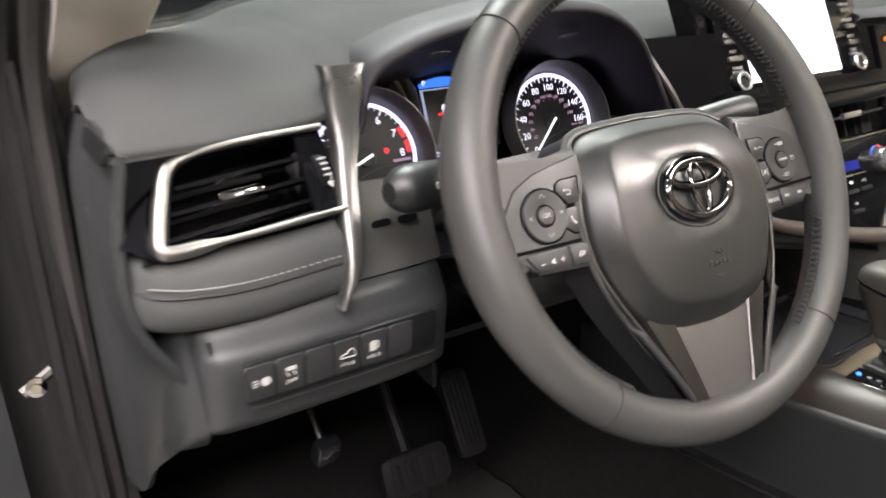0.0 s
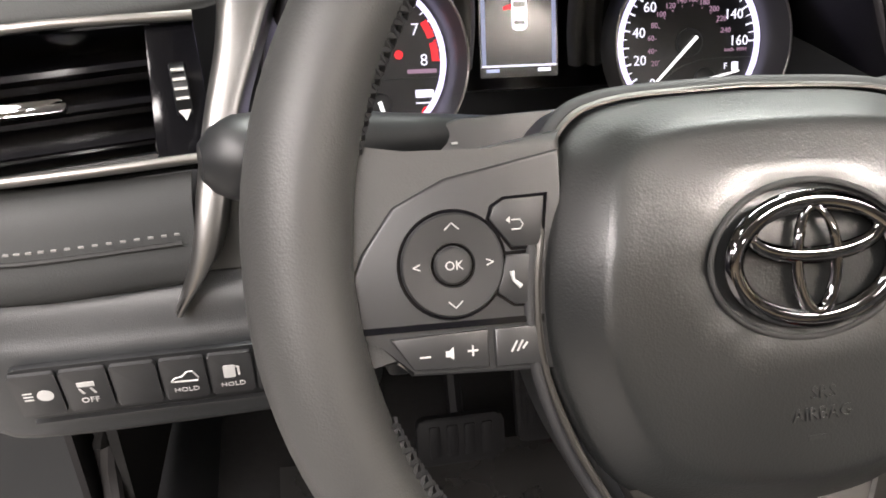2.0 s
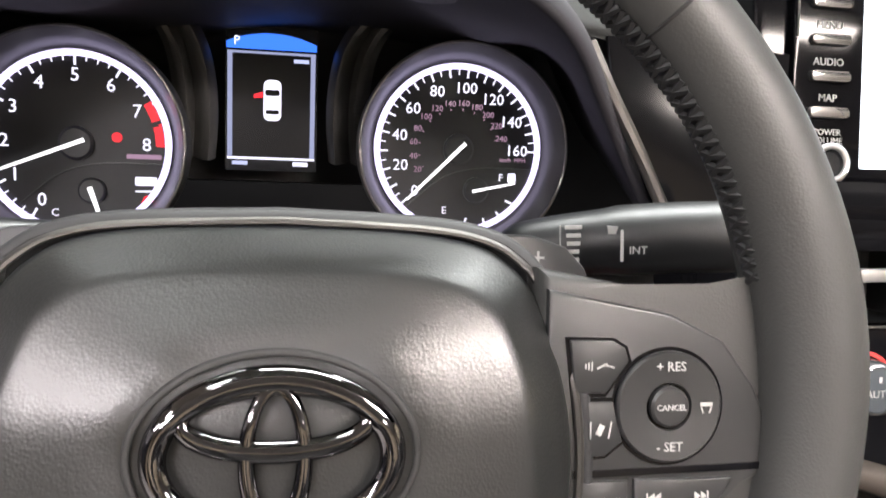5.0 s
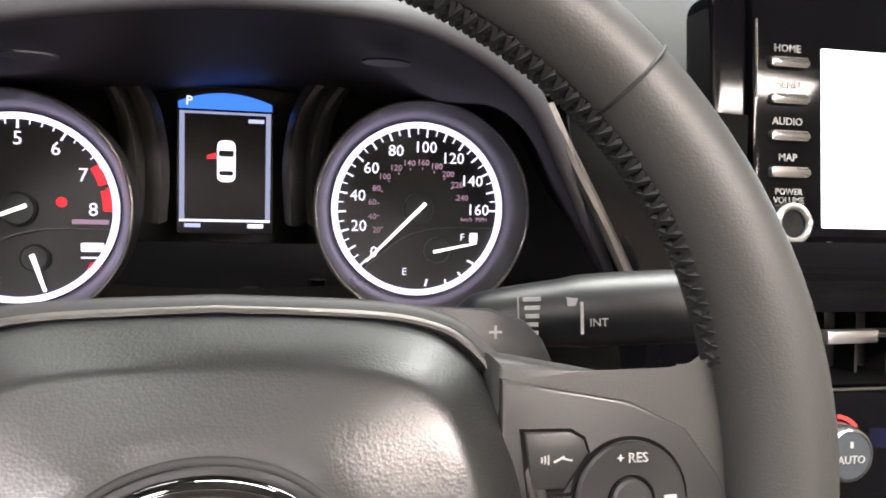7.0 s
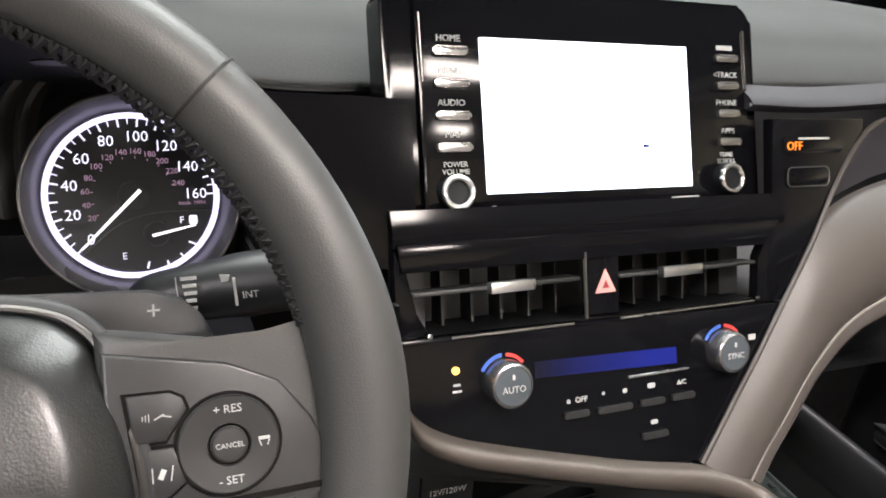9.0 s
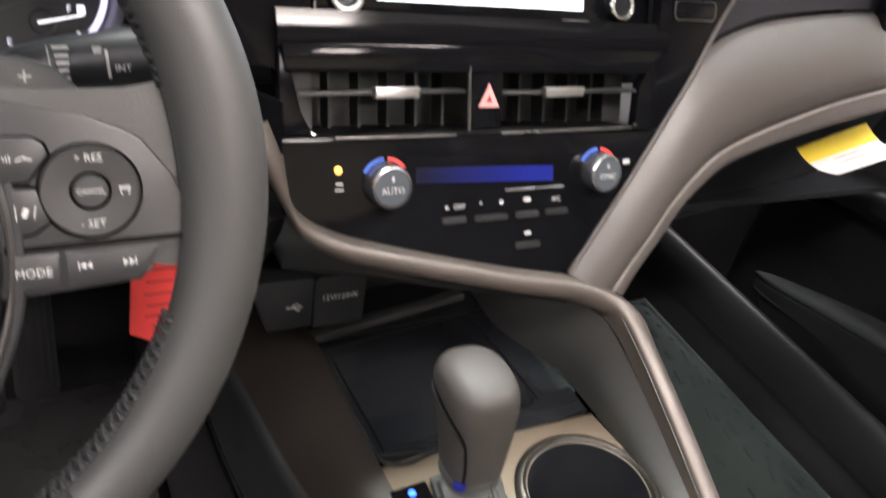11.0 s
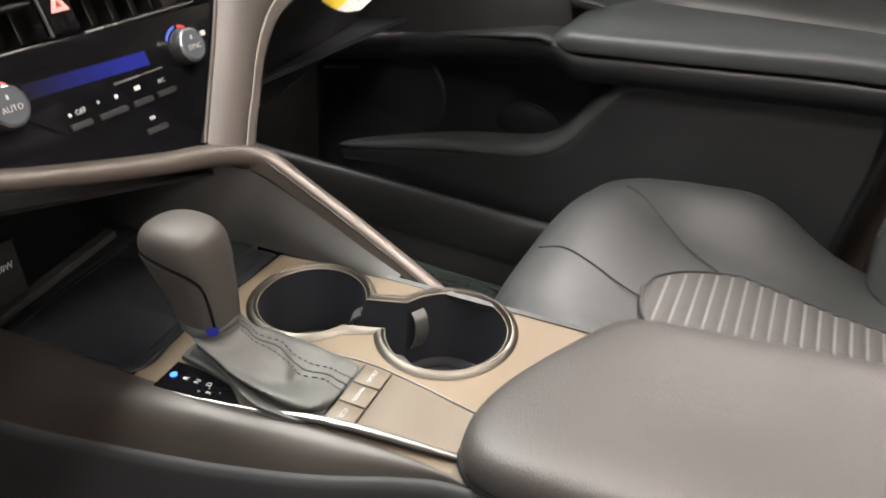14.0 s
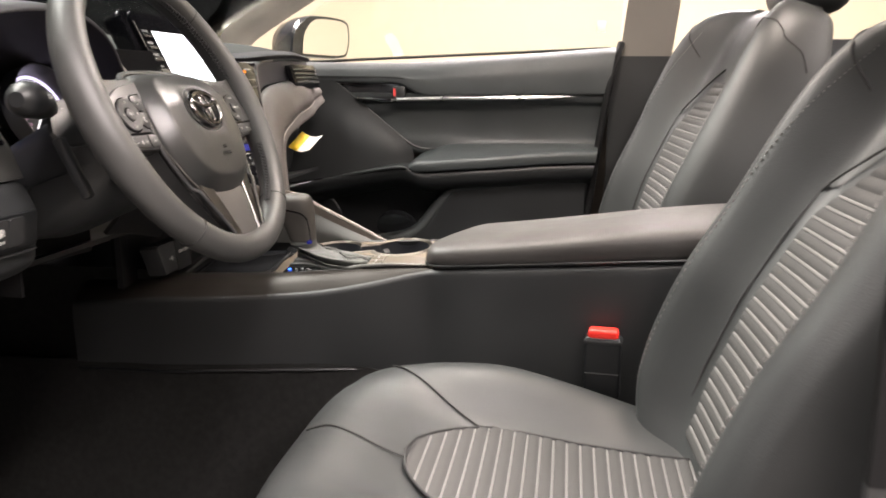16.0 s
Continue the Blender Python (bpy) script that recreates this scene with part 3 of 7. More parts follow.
def gauge(gx, gz, name, label):
    gm = facing((gx, 0.28, gz), (1, 0, 0), GU)
    g = part(name, prism(circle(0.0505, 64), 0.002, gm @ pose(0, 0, -0.002)), GAUGE, cluster, label)
    part("lit_ring", tube([gm @ Vector((0.0497 * math.cos(a), 0.0497 * math.sin(a), 0.0018)) for a in np.linspace(0, 2 * math.pi, 72, endpoint=False)], 0.0019, 8, True), RINGLIGHT, g, "glowing white ring")
    part("bezel", lathe([(0.0525, 0.0), (0.0525, 0.003), (0.0575, 0.016), (0.0605, 0.024), (0.0622, 0.0245), (0.0628, 0.022), (0.062, 0.0)], 72, gm @ pose(0, 0.0, -0.002)), GAUGEBEZEL, g, "dark bezel cone")
    part("bezel_edge", tube([gm @ Vector((0.0615 * math.cos(a), 0.0615 * math.sin(a), 0.0222)) for a in np.linspace(0, 2 * math.pi, 72, endpoint=False)], 0.0009, 6, True), SATIN, g)
    return gm, g


def tick(gm, g, deg, r0, r1, w, mat):
    a = radians(deg)
    c, s = math.cos(a), math.sin(a)
    part("tick", prism([(r0, -w / 2), (r1, -w / 2), (r1, w / 2), (r0, w / 2)], 0.0003, gm @ pose(0, 0, 0.0002, 0, 0, deg)), mat, g)


def digit(gm, g, txt, deg, rad, size, mat):
    a = radians(deg)
    letters("numeral", txt, size, gm @ pose(rad * math.cos(a), rad * math.sin(a), 0.0006), mat, g)


def needle(gm, g, cx, cy, deg, length, hub, w=0.0022):
    part("needle", prism([(-length * 0.12, -w / 2), (length, -w * 0.3), (length, w * 0.3), (-length * 0.12, w / 2)], 0.001, gm @ pose(cx, cy, 0.004, 0, 0, deg)), NEEDLE, g, "lit white needle")
    part("needle_hub", lathe([(hub, 0.0), (hub, 0.002), (hub * 0.85, 0.0032)], 28, gm @ pose(cx, cy, 0)), DARK, g)


def divider(gm, g, flip):
    f = -1 if flip else 1
    pts = smooth_line([(-0.033, -0.037), (-0.012, -0.019), (0.004, -0.0125), (0.02, -0.0105), (0.046, -0.0105)], 24)
    part("divider_line", tube([gm @ Vector((x, y, 0.0008)) for x, y in pts], 0.0004, 5), SWITCH, g)


gm, g = gauge(0.0988, 0.6485, "speedometer", "lit speedometer dial")
for k in range(33):
    deg = 225 - 225 * k / 32
    tick(gm, g, deg, 0.0445 if k % 2 else 0.043, 0.0485, 0.0007 if k % 2 else 0.0011, LITWHITE)
for k in range(9):
    digit(gm, g, str(20 * k), 225 - 28.1 * k, 0.0368, 0.0094, LITWHITE)
for k in range(1, 13):
    digit(gm, g, str(20 * k), 225 - 225 * (20 * k / 1.609) / 160, 0.0278, 0.005, LITPINK)
    tick(gm, g, 225 - 225 * (20 * k / 1.609) / 160, 0.0235, 0.0248, 0.0006, LITPINK)
letters("numeral", "km/h  MPH", 0.0036, gm @ pose(0.0345, -0.0055, 0.0006), LITPINK, g)
needle(gm, g, 0, 0, 225, 0.044, 0.0095)
divider(gm, g, False)
needle(gm, g, 0.012, -0.0245, 12, 0.024, 0.008, 0.0018)
letters("numeral", "F", 0.0062, gm @ pose(0.0275, -0.0165, 0.0006), LITWHITE, g), letters("numeral", "E", 0.0062, gm @ pose(-0.0075, -0.0375, 0.0006), LITWHITE, g)
part("fuel_mark", prism(round_rect(0.005, 0.006, 0.001), 0.0003, gm @ pose(0.0345, -0.0165, 0.0004)), LITWHITE, g)
for deg, a0 in ((10, 0.027), (-25, 0.0), (-50, 0.0), (-75, 0.0), (-105, 0.0)):
    a = radians(deg)
    part("tick", prism([(0.021, -0.0006), (0.0255, -0.0006), (0.0255, 0.0006), (0.021, 0.0006)], 0.0003, gm @ pose(0.012, -0.0215, 0.0003, 0, 0, deg)), LITWHITE, g)

gm, g = gauge(-0.1195, 0.6435, "tachometer", "lit tachometer dial with a red zone")
for k in range(33):
    deg = 240 - 240 * k / 32
    tick(gm, g, deg, 0.0455 if k % 4 else 0.043, 0.0485, 0.0007 if k % 4 else 0.0012, LITRED if k > 28 else LITWHITE)
for k in range(9):
    digit(gm, g, str(k), 240 - 30 * k, 0.0375, 0.0105, LITWHITE)
for k in range(2):
    lo, hi = 32 - 18 * k, 18 - 18 * k
    arc = [(r * math.cos(radians(q)), r * math.sin(radians(q))) for r, qs in ((0.0425, np.linspace(lo, hi, 7)), (0.047, np.linspace(hi, lo, 7))) for q in qs]
    part("red_zone", prism(arc[::-1], 0.0003, gm @ pose(0, 0, 0.0004)), LITRED, g)
needle(gm, g, 0, 0, 202, 0.044, 0.0095)
divider(gm, g, True)
needle(gm, g, 0.008, -0.0265, -72, 0.019, 0.0075, 0.0026)
part("tick", prism([(0.031, -0.0268), (0.044, -0.0268), (0.044, -0.0258), (0.031, -0.0258)], 0.0003, gm), LITWHITE, g)
part("red_zone", prism([(0.036, -0.029), (0.042, -0.028), (0.04, -0.0325), (0.034, -0.033)][::-1], 0.0003, gm), LITRED, g)
part("lit_letters", prism(round_rect(0.019, 0.0026, 0.0006), 0.0003, gm @ pose(0.036, -0.0065, 0.0003)), LITPINK, g)
part("temperature_mark", prism(round_rect(0.012, 0.005, 0.001), 0.0003, gm @ pose(0.037, -0.0205, 0.0003)), LITWHITE, g)
letters("numeral", "C", 0.0062, gm @ pose(-0.012, -0.0395, 0.0006), LITWHITE, g)
part("warning_light", prism(circle(0.0028, 20), 0.0004, gm @ pose(0.0215, 0.004, 0.0004)), LITRED, g, "glowing red seat-belt light")

# display between the gauges
mm = facing((-0.0135, 0.308, 0.6655), (1, 0, 0), GU)
disp = part("display", prism(round_rect(0.0545, 0.086, 0.0015), 0.002, mm @ pose(0, 0, -0.002)), DISPLAYBLACK, cluster, "lit vertical display with a small car drawing")
for x, y, w, h, m in ((-0.0245, -0.004, 0.0028, 0.062, DISPLAYLINE), (0.0245, -0.004, 0.0028, 0.062, DISPLAYLINE), (0, 0.0275, 0.052, 0.0014, DISPLAYLINE), (0, -0.0355, 0.052, 0.0014, LITWHITE),
                      (0.0175, 0.0235, 0.009, 0.0022, LITLILAC), (-0.0185, -0.0385, 0.009, 0.0022, LITLILAC), (0.0175, -0.0385, 0.009, 0.0024, LITWHITE)):
    part("display_line", new_box(mm @ Vector((x, y, 0.0003)), (w, h, 0.0004), 0, mm.to_3x3()), m, disp)
head = [(-0.0265, 0.0295)] + [(x, 0.0335 + 0.0055 * (1 - (x / 0.0265) ** 2)) for x in np.linspace(-0.0265, 0.0265, 14)] + [(0.0265, 0.0295)]
part("display_header", prism(head[::-1], 0.0004, mm @ pose(0, 0, 0.0002)), LITBLUE, disp, "glowing blue header arc")
letters("gear_sign", "P", 0.0075, mm @ pose(-0.0205, 0.0338, 0.0009), LITWHITE, disp)
part("car_drawing", prism(round_rect(0.0105, 0.0245, 0.0035), 0.0004, mm @ pose(0.0005, -0.0005, 0.0002)), LITWHITE, disp, "white drawing of a car from above")
part("drawn_window", prism(round_rect(0.0085, 0.0035, 0.001), 0.0004, mm @ pose(0.0005, 0.004, 0.0005)), DISPLAYBLACK, disp)
part("drawn_window", prism(round_rect(0.008, 0.0025, 0.001), 0.0004, mm @ pose(0.0005, -0.0075, 0.0005)), DISPLAYBLACK, disp)
part("open_door_sign", prism([(-0.0052, 0.0045), (-0.0052, 0.001), (-0.0105, 0.0005), (-0.0105, 0.0028)], 0.0004, mm @ pose(0, 0, 0.0004)), LITRED, disp, "red open-door sign")
for s in (-1, 1):
    for k, (rr, w) in enumerate(((0.0, 0.011), (0.0135, 0.009))):
        x0 = -0.0125 + s * (0.0335 + rr)
        line = smooth_line([(x0 + s * 0.026, 0.312, 0.722), (x0 + s * 0.011, 0.308, 0.708), (x0 + s * 0.003, 0.304, 0.69), (x0, 0.3, 0.665), (x0 + s * 0.001, 0.295, 0.64), (x0 + s * 0.004, 0.29, 0.615)], 24)
        part("arch_rib", patch([[(x, y + 0.004, z) for x, y, z in line[::4]], [(x + s * w * 0.35, y - 0.001, z) for x, y, z in line[::4]], [(x + s * w, y + 0.006, z) for x, y, z in line[::4]]], 24, 8, 0.002), GAUGEBEZEL, cluster, "curved glossy rib beside the display")

# ---- steering wheel: local x right, y up in its plane, z towards the driver ----
RAKE = radians(26)
WC = Vector((0, 0.0235, 0.6605))
WM = facing(WC, (1, 0, 0), (0, math.sin(RAKE), math.cos(RAKE)))
wheel = thing("steering_wheel", "black leather-wrapped steering wheel with silver-framed airbag cover", "steering wheel")
wheel.matrix_world = WM
RIM, GRIP = 0.1695, 0.0158


def ring_point(a, d=0.0, h=0.0):
    return Vector(((RIM + d) * math.cos(a), (RIM + d) * math.sin(a), h))


def grip(a):
    """Radius of the rim, fatter at the thumb rests beside the spokes."""
    deg = (math.degrees(a) + 180) % 360 - 180
    side = min(abs(deg - 8), abs(abs(deg) - 180 + 8))
    return GRIP + 0.0022 * math.exp(-(side / 22.0) ** 2)


angles = [2 * math.pi * k / 120 for k in range(120)]
bm, rows = bmesh.new(), []
for a in angles:
    g = grip(a)
    rows.append([ring_point(a, g * math.cos(q), 1.06 * g * math.sin(q)) for q in [2 * math.pi * j / 22 for j in range(22)]])
skin(bm, rows, close_u=True, close_v=True)
part("rim", bm, LEATHER, wheel)
for deg in (46, 134, -50, -130):
    a = radians(deg)
    seam = [ring_point(a, (grip(a) + 0.0002) * math.cos(q), 1.06 * (grip(a) + 0.0002) * math.sin(q)) for q in np.linspace(0, 2 * math.pi, 28, endpoint=False)]
    part("seam", tube(seam, 0.0007, 5, True), SEAM, wheel, "stitched seam across the leather rim")
for lo, hi in ((14, 78), (-56, -20), (102, 166), (-160, -124)):
    bm = bmesh.new()
    n = int((hi - lo) * 0.58)
    for k in range(n):
        for tilt in (-1, 1):
            a = radians(lo + (hi - lo) * (k + 0.5) / n)
            p = ring_point(a, -GRIP * 1.03, GRIP * 0.2)
            t = Vector((-math.sin(a), math.cos(a), 0))
            v = (t * 0.0016 * tilt + Vector((0, 0, 0.0032)) + Vector((math.cos(a), math.sin(a), 0)) * 0.0018)
            seg = tube([p - v, p + v * 0.2 - Vector((math.cos(a), math.sin(a), 0)) * 0.0012, p + v], 0.0013, 5)
            me = bpy.data.meshes.new("stitch")
            seg.to_mesh(me)
            seg.free()
            bm.from_mesh(me)
            bpy.data.meshes.remove(me)
    tagged(part("stitching", bm, THREAD, wheel, "black cross stitching along the inner rim"), kind="stuff")

def sag(bm):
    """Bends the upper part of the hub back, away from the driver."""
    for v in bm.verts:
        if v.co.y > 0:
            v.co.z -= 0.017 * (v.co.y / 0.05) ** 1.4
    return bm


# airbag cover: a dome with bevelled shoulders
half = [(0.0, 0.0512), (0.022, 0.0508), (0.043, 0.0495), (0.059, 0.0465), (0.068, 0.0418), (0.0765, 0.032), (0.083, 0.0105), (0.0865, -0.014),
        (0.085, -0.038), (0.077, -0.062), (0.066, -0.081), (0.053, -0.092), (0.036, -0.0985), (0.018, -0.1012), (0.0, -0.102)]
outline = smooth_line([(-x, y) for x, y in half[::-1]][:-1] + half, 72)
outline = [tuple(p) for p in outline] + [tuple(p) for p in smooth_line([(0.0, -0.102), (0.0, -0.102)], 2)][:0]
right_side = smooth_line(half, 48)
ring2d = [tuple(p) for p in right_side] + [(-p[0], p[1]) for p in right_side[::-1]][1:-1]


def dome(bm, ring, steps, cx=0.0, cy=-0.012):
    rows = []
    for s, h in steps:
        rows.append([(cx + (x - cx) * s, cy + (y - cy) * s, h) for x, y in ring])
    skin(bm, rows, close_u=True, cap=True)
    return bm


def cover_height(x, y):
    return 0.0205 - 2.2 * (x * x) - 0.9 * (y + 0.02) ** 2


steps = [(1.012, -0.022), (1.018, -0.004), (1.016, 0.001), (1.004, 0.0042), (0.985, 0.0064), (0.89, 0.0138), (0.845, 0.0172), (0.825, 0.0183), (0.8, 0.0189), (0.74, 0.0194)]
bm, rows = bmesh.new(), []
for s, h in steps:
    rows.append([(x * s, -0.012 + (y + 0.012) * s, h) for x, y in ring2d])
for s in (0.68, 0.6, 0.52, 0.44, 0.36, 0.28, 0.2, 0.12, 0.05):
    row = []
    for x, y in ring2d:
        px, py = x * s, -0.012 + (y + 0.012) * s
        e = math.hypot(px / 0.0375, (py + 0.008) / 0.0275)
        dip = 0.0026 * max(0.0, min(1.0, (1.06 - e) / 0.12))
        row.append((px, py, 0.0192 + (0.0047 * (1 - (s / 0.74) ** 2)) - dip))
    rows.append(row)
skin(bm, rows, close_u=True, cap=True)
cover = part("airbag_cover", sag(bm), AIRBAG, wheel, "grained black airbag cover with embossed letters")
for txt, y, h in (("SRS", -0.0545, 0.0222), ("AIRBAG", -0.0622, 0.0216)):
    letters("embossed_letters", txt, 0.0066, pose(0.004, y, h, -4), AIRBAG, cover, 0.0004)
part("embossed_mark", new_box((0.003, -0.071, 0.0202), (0.007, 0.0018, 0.0006)), AIRBAG, cover)


def oval(cx, cy, a, b, rad, lift=0.0, lo=0, hi=360, n=64, thick=None):
    pts, rr = [], []
    closed = hi - lo >= 360
    for q in np.linspace(lo, hi, n, endpoint=not closed):
        c, s = math.cos(radians(q)), math.sin(radians(q))
        pts.append((cx + a * c, cy + b * s, lift))
        rr.append(rad if thick is None else rad * (1 + thick * (-s)))
    return tube(pts, rr, 10, closed, flat=0.75)


# dark ring drawn for the shadow at the edge of the badge's recess
part("badge_recess_shade", sag(oval(0, -0.0078, 0.0372, 0.0266, 0.0011, 0.0223)), SEAM, cover)
badge = part("badge", sag(oval(0, -0.0075, 0.0303, 0.0202, 0.0034, 0.0245)), DARKCHROME, wheel, "polished chrome oval badge rings")
part("badge_ring", sag(oval(0, 0.0018, 0.0236, 0.0079, 0.0023, 0.0246, thick=0.35)), DARKCHROME, badge)
part("badge_ring", sag(oval(0, -0.0075, 0.0074, 0.0178, 0.0021, 0.0249, thick=0.2)), DARKCHROME, badge)

# silver frame round the cover, running down to the tip of the lower spoke
frame_half = smooth_line([(0.0, 0.054), (0.043, 0.0523), (0.062, 0.0492), (0.0725, 0.0438), (0.0805, 0.0335), (0.0872, 0.011), (0.0905, -0.0145), (0.089, -0.04),
                          (0.0805, -0.067), (0.066, -0.0955), (0.049, -0.125), (0.0365, -0.149), (0.0315, -0.1575), (0.024, -0.1625), (0.0, -0.164)], 70)
loop = [(x, y) for x, y in frame_half] + [(-x, y) for x, y in frame_half[::-1]][1:-1]
part("trim_frame", sag(tube([(x, y, 0.0025 + (0.004 if y < -0.09 else 0.004 * max(0, (-y - 0.04) / 0.05))) for x, y in loop], 0.0014, 8, True)), TRIMDARK, wheel, "thin dark satin trim frame")
part("trim_edge", sag(tube([(x * 1.027, y * 1.019 + 0.0006, 0.001 + (0.005 if y < -0.09 else 0.0)) for x, y in loop], 0.0025, 10, True)), THREAD, wheel)
part("frame_back", sag(prism([(x * 1.02, y * 1.016) for x, y in loop][::-1], 0.028, pose(0, 0, -0.032), 0.004)), DARK, wheel)
# lower spoke: grey centre plate and two slanting silver faces
part("lower_spoke", prism([(-0.05, -0.075), (0.05, -0.075), (0.021, -0.1575), (0.016, -0.1605), (-0.016, -0.1605), (-0.021, -0.1575)], 0.009, pose(0, 0, -0.004), 0.001), GREYPAINT, wheel,
     "grey painted lower spoke plate")
for s in (-1, 1):
    bm = bmesh.new()
    skin(bm, [[(s * 0.0395, -0.088, 0.0055), (s * 0.0215, -0.157, 0.0055)], [(s * 0.0405, -0.088, 0.007), (s * 0.0225, -0.158, 0.007)],
              [(s * 0.061, -0.0875, 0.0055), (s * 0.0335, -0.1515, 0.0055)], [(s * 0.0615, -0.088, -0.012), (s * 0.034, -0.152, -0.012)]])
    bmesh.ops.solidify(bm, geom=bm.faces[:], thickness=0.0015)
    part("spoke_edge", bm, SATIN, wheel, "bright silver slanting spoke edge")
part("spoke_foot", prism([(-0.024, -0.156), (0.024, -0.156), (0.022, -0.1635), (-0.022, -0.1635)], 0.006, pose(0, 0, 0.0015), 0.0015), SATIN, wheel)

# side spokes with their switches
for s in (-1, 1):
    def sx(pts):
        return [(s * x, y) for x, y in pts][::s]
    body = sx([(0.078, -0.0425), (0.088, -0.041), (0.13, -0.039), (0.137, -0.0365), (0.1435, -0.0295), (0.149, -0.0268), (0.1555, -0.0285), (0.1605, -0.036), (0.168, -0.038), (0.170, -0.03), (0.171, 0.01), (0.1675, 0.036),
               (0.160, 0.0405), (0.15, 0.0335), (0.133, 0.0305), (0.105, 0.036), (0.078, 0.041)])
    part("side_spoke", prism(body, 0.021, pose(0, 0, -0.0205), 0.006, 4), LEATHER, wheel)
    part("switch_bed", prism(sx([(0.080, -0.0415), (0.135, -0.0385), (0.1445, -0.0255), (0.156, -0.024), (0.1565, -0.012), (0.149, 0.004), (0.138, 0.0185),
                                 (0.120, 0.027), (0.080, 0.0345)]), 0.0035, pose(0, 0, -0.0015), 0.0014, 3), SWITCH, wheel, "charcoal switch bed on the spoke")
    part("gap_line", prism(sx([(0.0885, -0.0236), (0.1555, -0.0226), (0.1555, -0.0204), (0.0885, -0.0214)]), 0.0012, pose(0, 0, 0.0015)), GLOSS, wheel)
    part("ring_groove", prism(circle(0.0187, 40, s * 0.1192, -0.0018), 0.0006, pose(0, 0, 0.0018)), GLOSS, wheel)
    ringb = part("ring_button", lathe([(0.0072, 0.0), (0.0076, 0.0014), (0.0168, 0.0022), (0.0175, 0.0014), (0.0175, 0)], 48, pose(s * 0.1192, -0.0018, 0.0022)), SWITCH, wheel, "round ring switch")
    part("centre_button", lathe([(0.0064, 0), (0.0064, 0.002), (0.0056, 0.0028), (0.001, 0.003)], 32, pose(s * 0.1192, -0.0018, 0.0022)), SWITCH, wheel)
    top = sx([(0.0885, 0.0026), (0.0985, 0.0026), (0.1058, 0.0125), (0.1045, 0.0165), (0.1005, 0.0188), (0.0865, 0.0192)])
    low = sx([(0.0905, -0.0172), (0.0985, -0.0168), (0.1042, -0.0125), (0.1008, 0.0), (0.0885, 0.0)])
    for edge in (top, low):
        mx_, my_ = sum(p[0] for p in edge) / len(edge), sum(p[1] for p in edge) / len(edge)
        part("switch_groove", prism([(mx_ + (x - mx_) * 1.13, my_ + (y - my_) * 1.13) for x, y in edge], 0.0006, pose(0, 0, 0.0017)), GLOSS, wheel)
    part("bright_edge", tube([(s * 0.0885, -0.0398, 0.0008), (s * 0.1345, -0.0375, 0.0008), (s * 0.1395, -0.0335, 0.0008)], 0.0006, 6), SATIN, wheel)
    part("upper_switch", prism(top, 0.0014, pose(0, 0, 0.0018), 0.0006), SWITCH, wheel)
    part("lower_switch", prism(low, 0.0014, pose(0, 0, 0.0018), 0.0006), SWITCH, wheel)
    part("wide_switch", prism(sx([(0.1085, -0.0375), (0.1345, -0.0362), (0.1418, -0.0248), (0.1085, -0.0244)]), 0.0016, pose(0, 0, 0.0018), 0.0006), SWITCH, wheel)
    part("small_switch", prism(sx([(0.0885, -0.0385), (0.1062, -0.0378), (0.1062, -0.0246), (0.0915, -0.0246)]), 0.0016, pose(0, 0, 0.0018), 0.0006), SWITCH, wheel)
    paddle = sx([(0.05, 0.0), (0.122, 0.0), (0.130, 0.016), (0.12, 0.038), (0.112, 0.046), (0.098, 0.0505), (0.05, 0.0525)])
    pd = part("shift_paddle", prism(paddle, 0.005, pose(0, 0, -0.079), 0.0015), SWITCH, wheel, "black shift paddle behind the rim")
    if s < 0:
        part("paddle_arm", new_box((s * 0.131, -0.024, -0.072), (0.011, 0.066, 0.011), 0.003), DARK, wheel, "black paddle edge")
    letters("paddle_mark", "+" if s > 0 else "-", 0.011, pose(s * 0.1, 0.041, -0.0735), PRINT, pd)


def mark(txt, x, y, size, z=0.0046, mat=None):
    letters("printed_mark", txt, size, pose(x, y, z), mat or PRINT, wheel)


for txt, x, y, size in (("OK", -0.1192, -0.0018, 0.0043), ("<", -0.1316, -0.0018, 0.005), (">", -0.1068, -0.0018, 0.005), ("+ RES", 0.1192, 0.0108, 0.0041),
                        ("CANCEL", 0.1192, -0.0018, 0.0026), ("- SET", 0.1192, -0.0143, 0.0041), ("MODE", 0.0972, -0.0314, 0.0044)):
    mark(txt, x, y, size, 0.0054 if abs(abs(x) - 0.1192) < 1e-4 and abs(y + 0.0018) < 1e-4 else 0.0045)
for y, up in ((0.0112, 1), (-0.0148, -1)):
    part("printed_mark", tube([(-0.1216, y - 0.001 * up, 0.0045), (-0.1192, y + 0.0012 * up, 0.0045), (-0.1168, y - 0.001 * up, 0.0045)], 0.00028, 4), PRINT, wheel)


def bar(x, y, w, h, rot=0.0, z=0.0036, mat=None):
    part("printed_mark", box(bmesh.new(), (x, y, z), (w, h, 0.0003), 0, Euler((0, 0, radians(rot))).to_matrix()), mat or PRINT, wheel)


bar(-0.1305, -0.0318, 0.0036, 0.0006), bar(-0.1142, -0.0312, 0.0036, 0.0006), bar(-0.1142, -0.0312, 0.0006, 0.0036)
part("printed_mark", prism([(-0.1235, -0.0325), (-0.1222, -0.0325), (-0.1208, -0.0337), (-0.1208, -0.0293), (-0.1222, -0.0305), (-0.1235, -0.0305)], 0.0003, pose(0, 0, 0.0035)), PRINT, wheel)
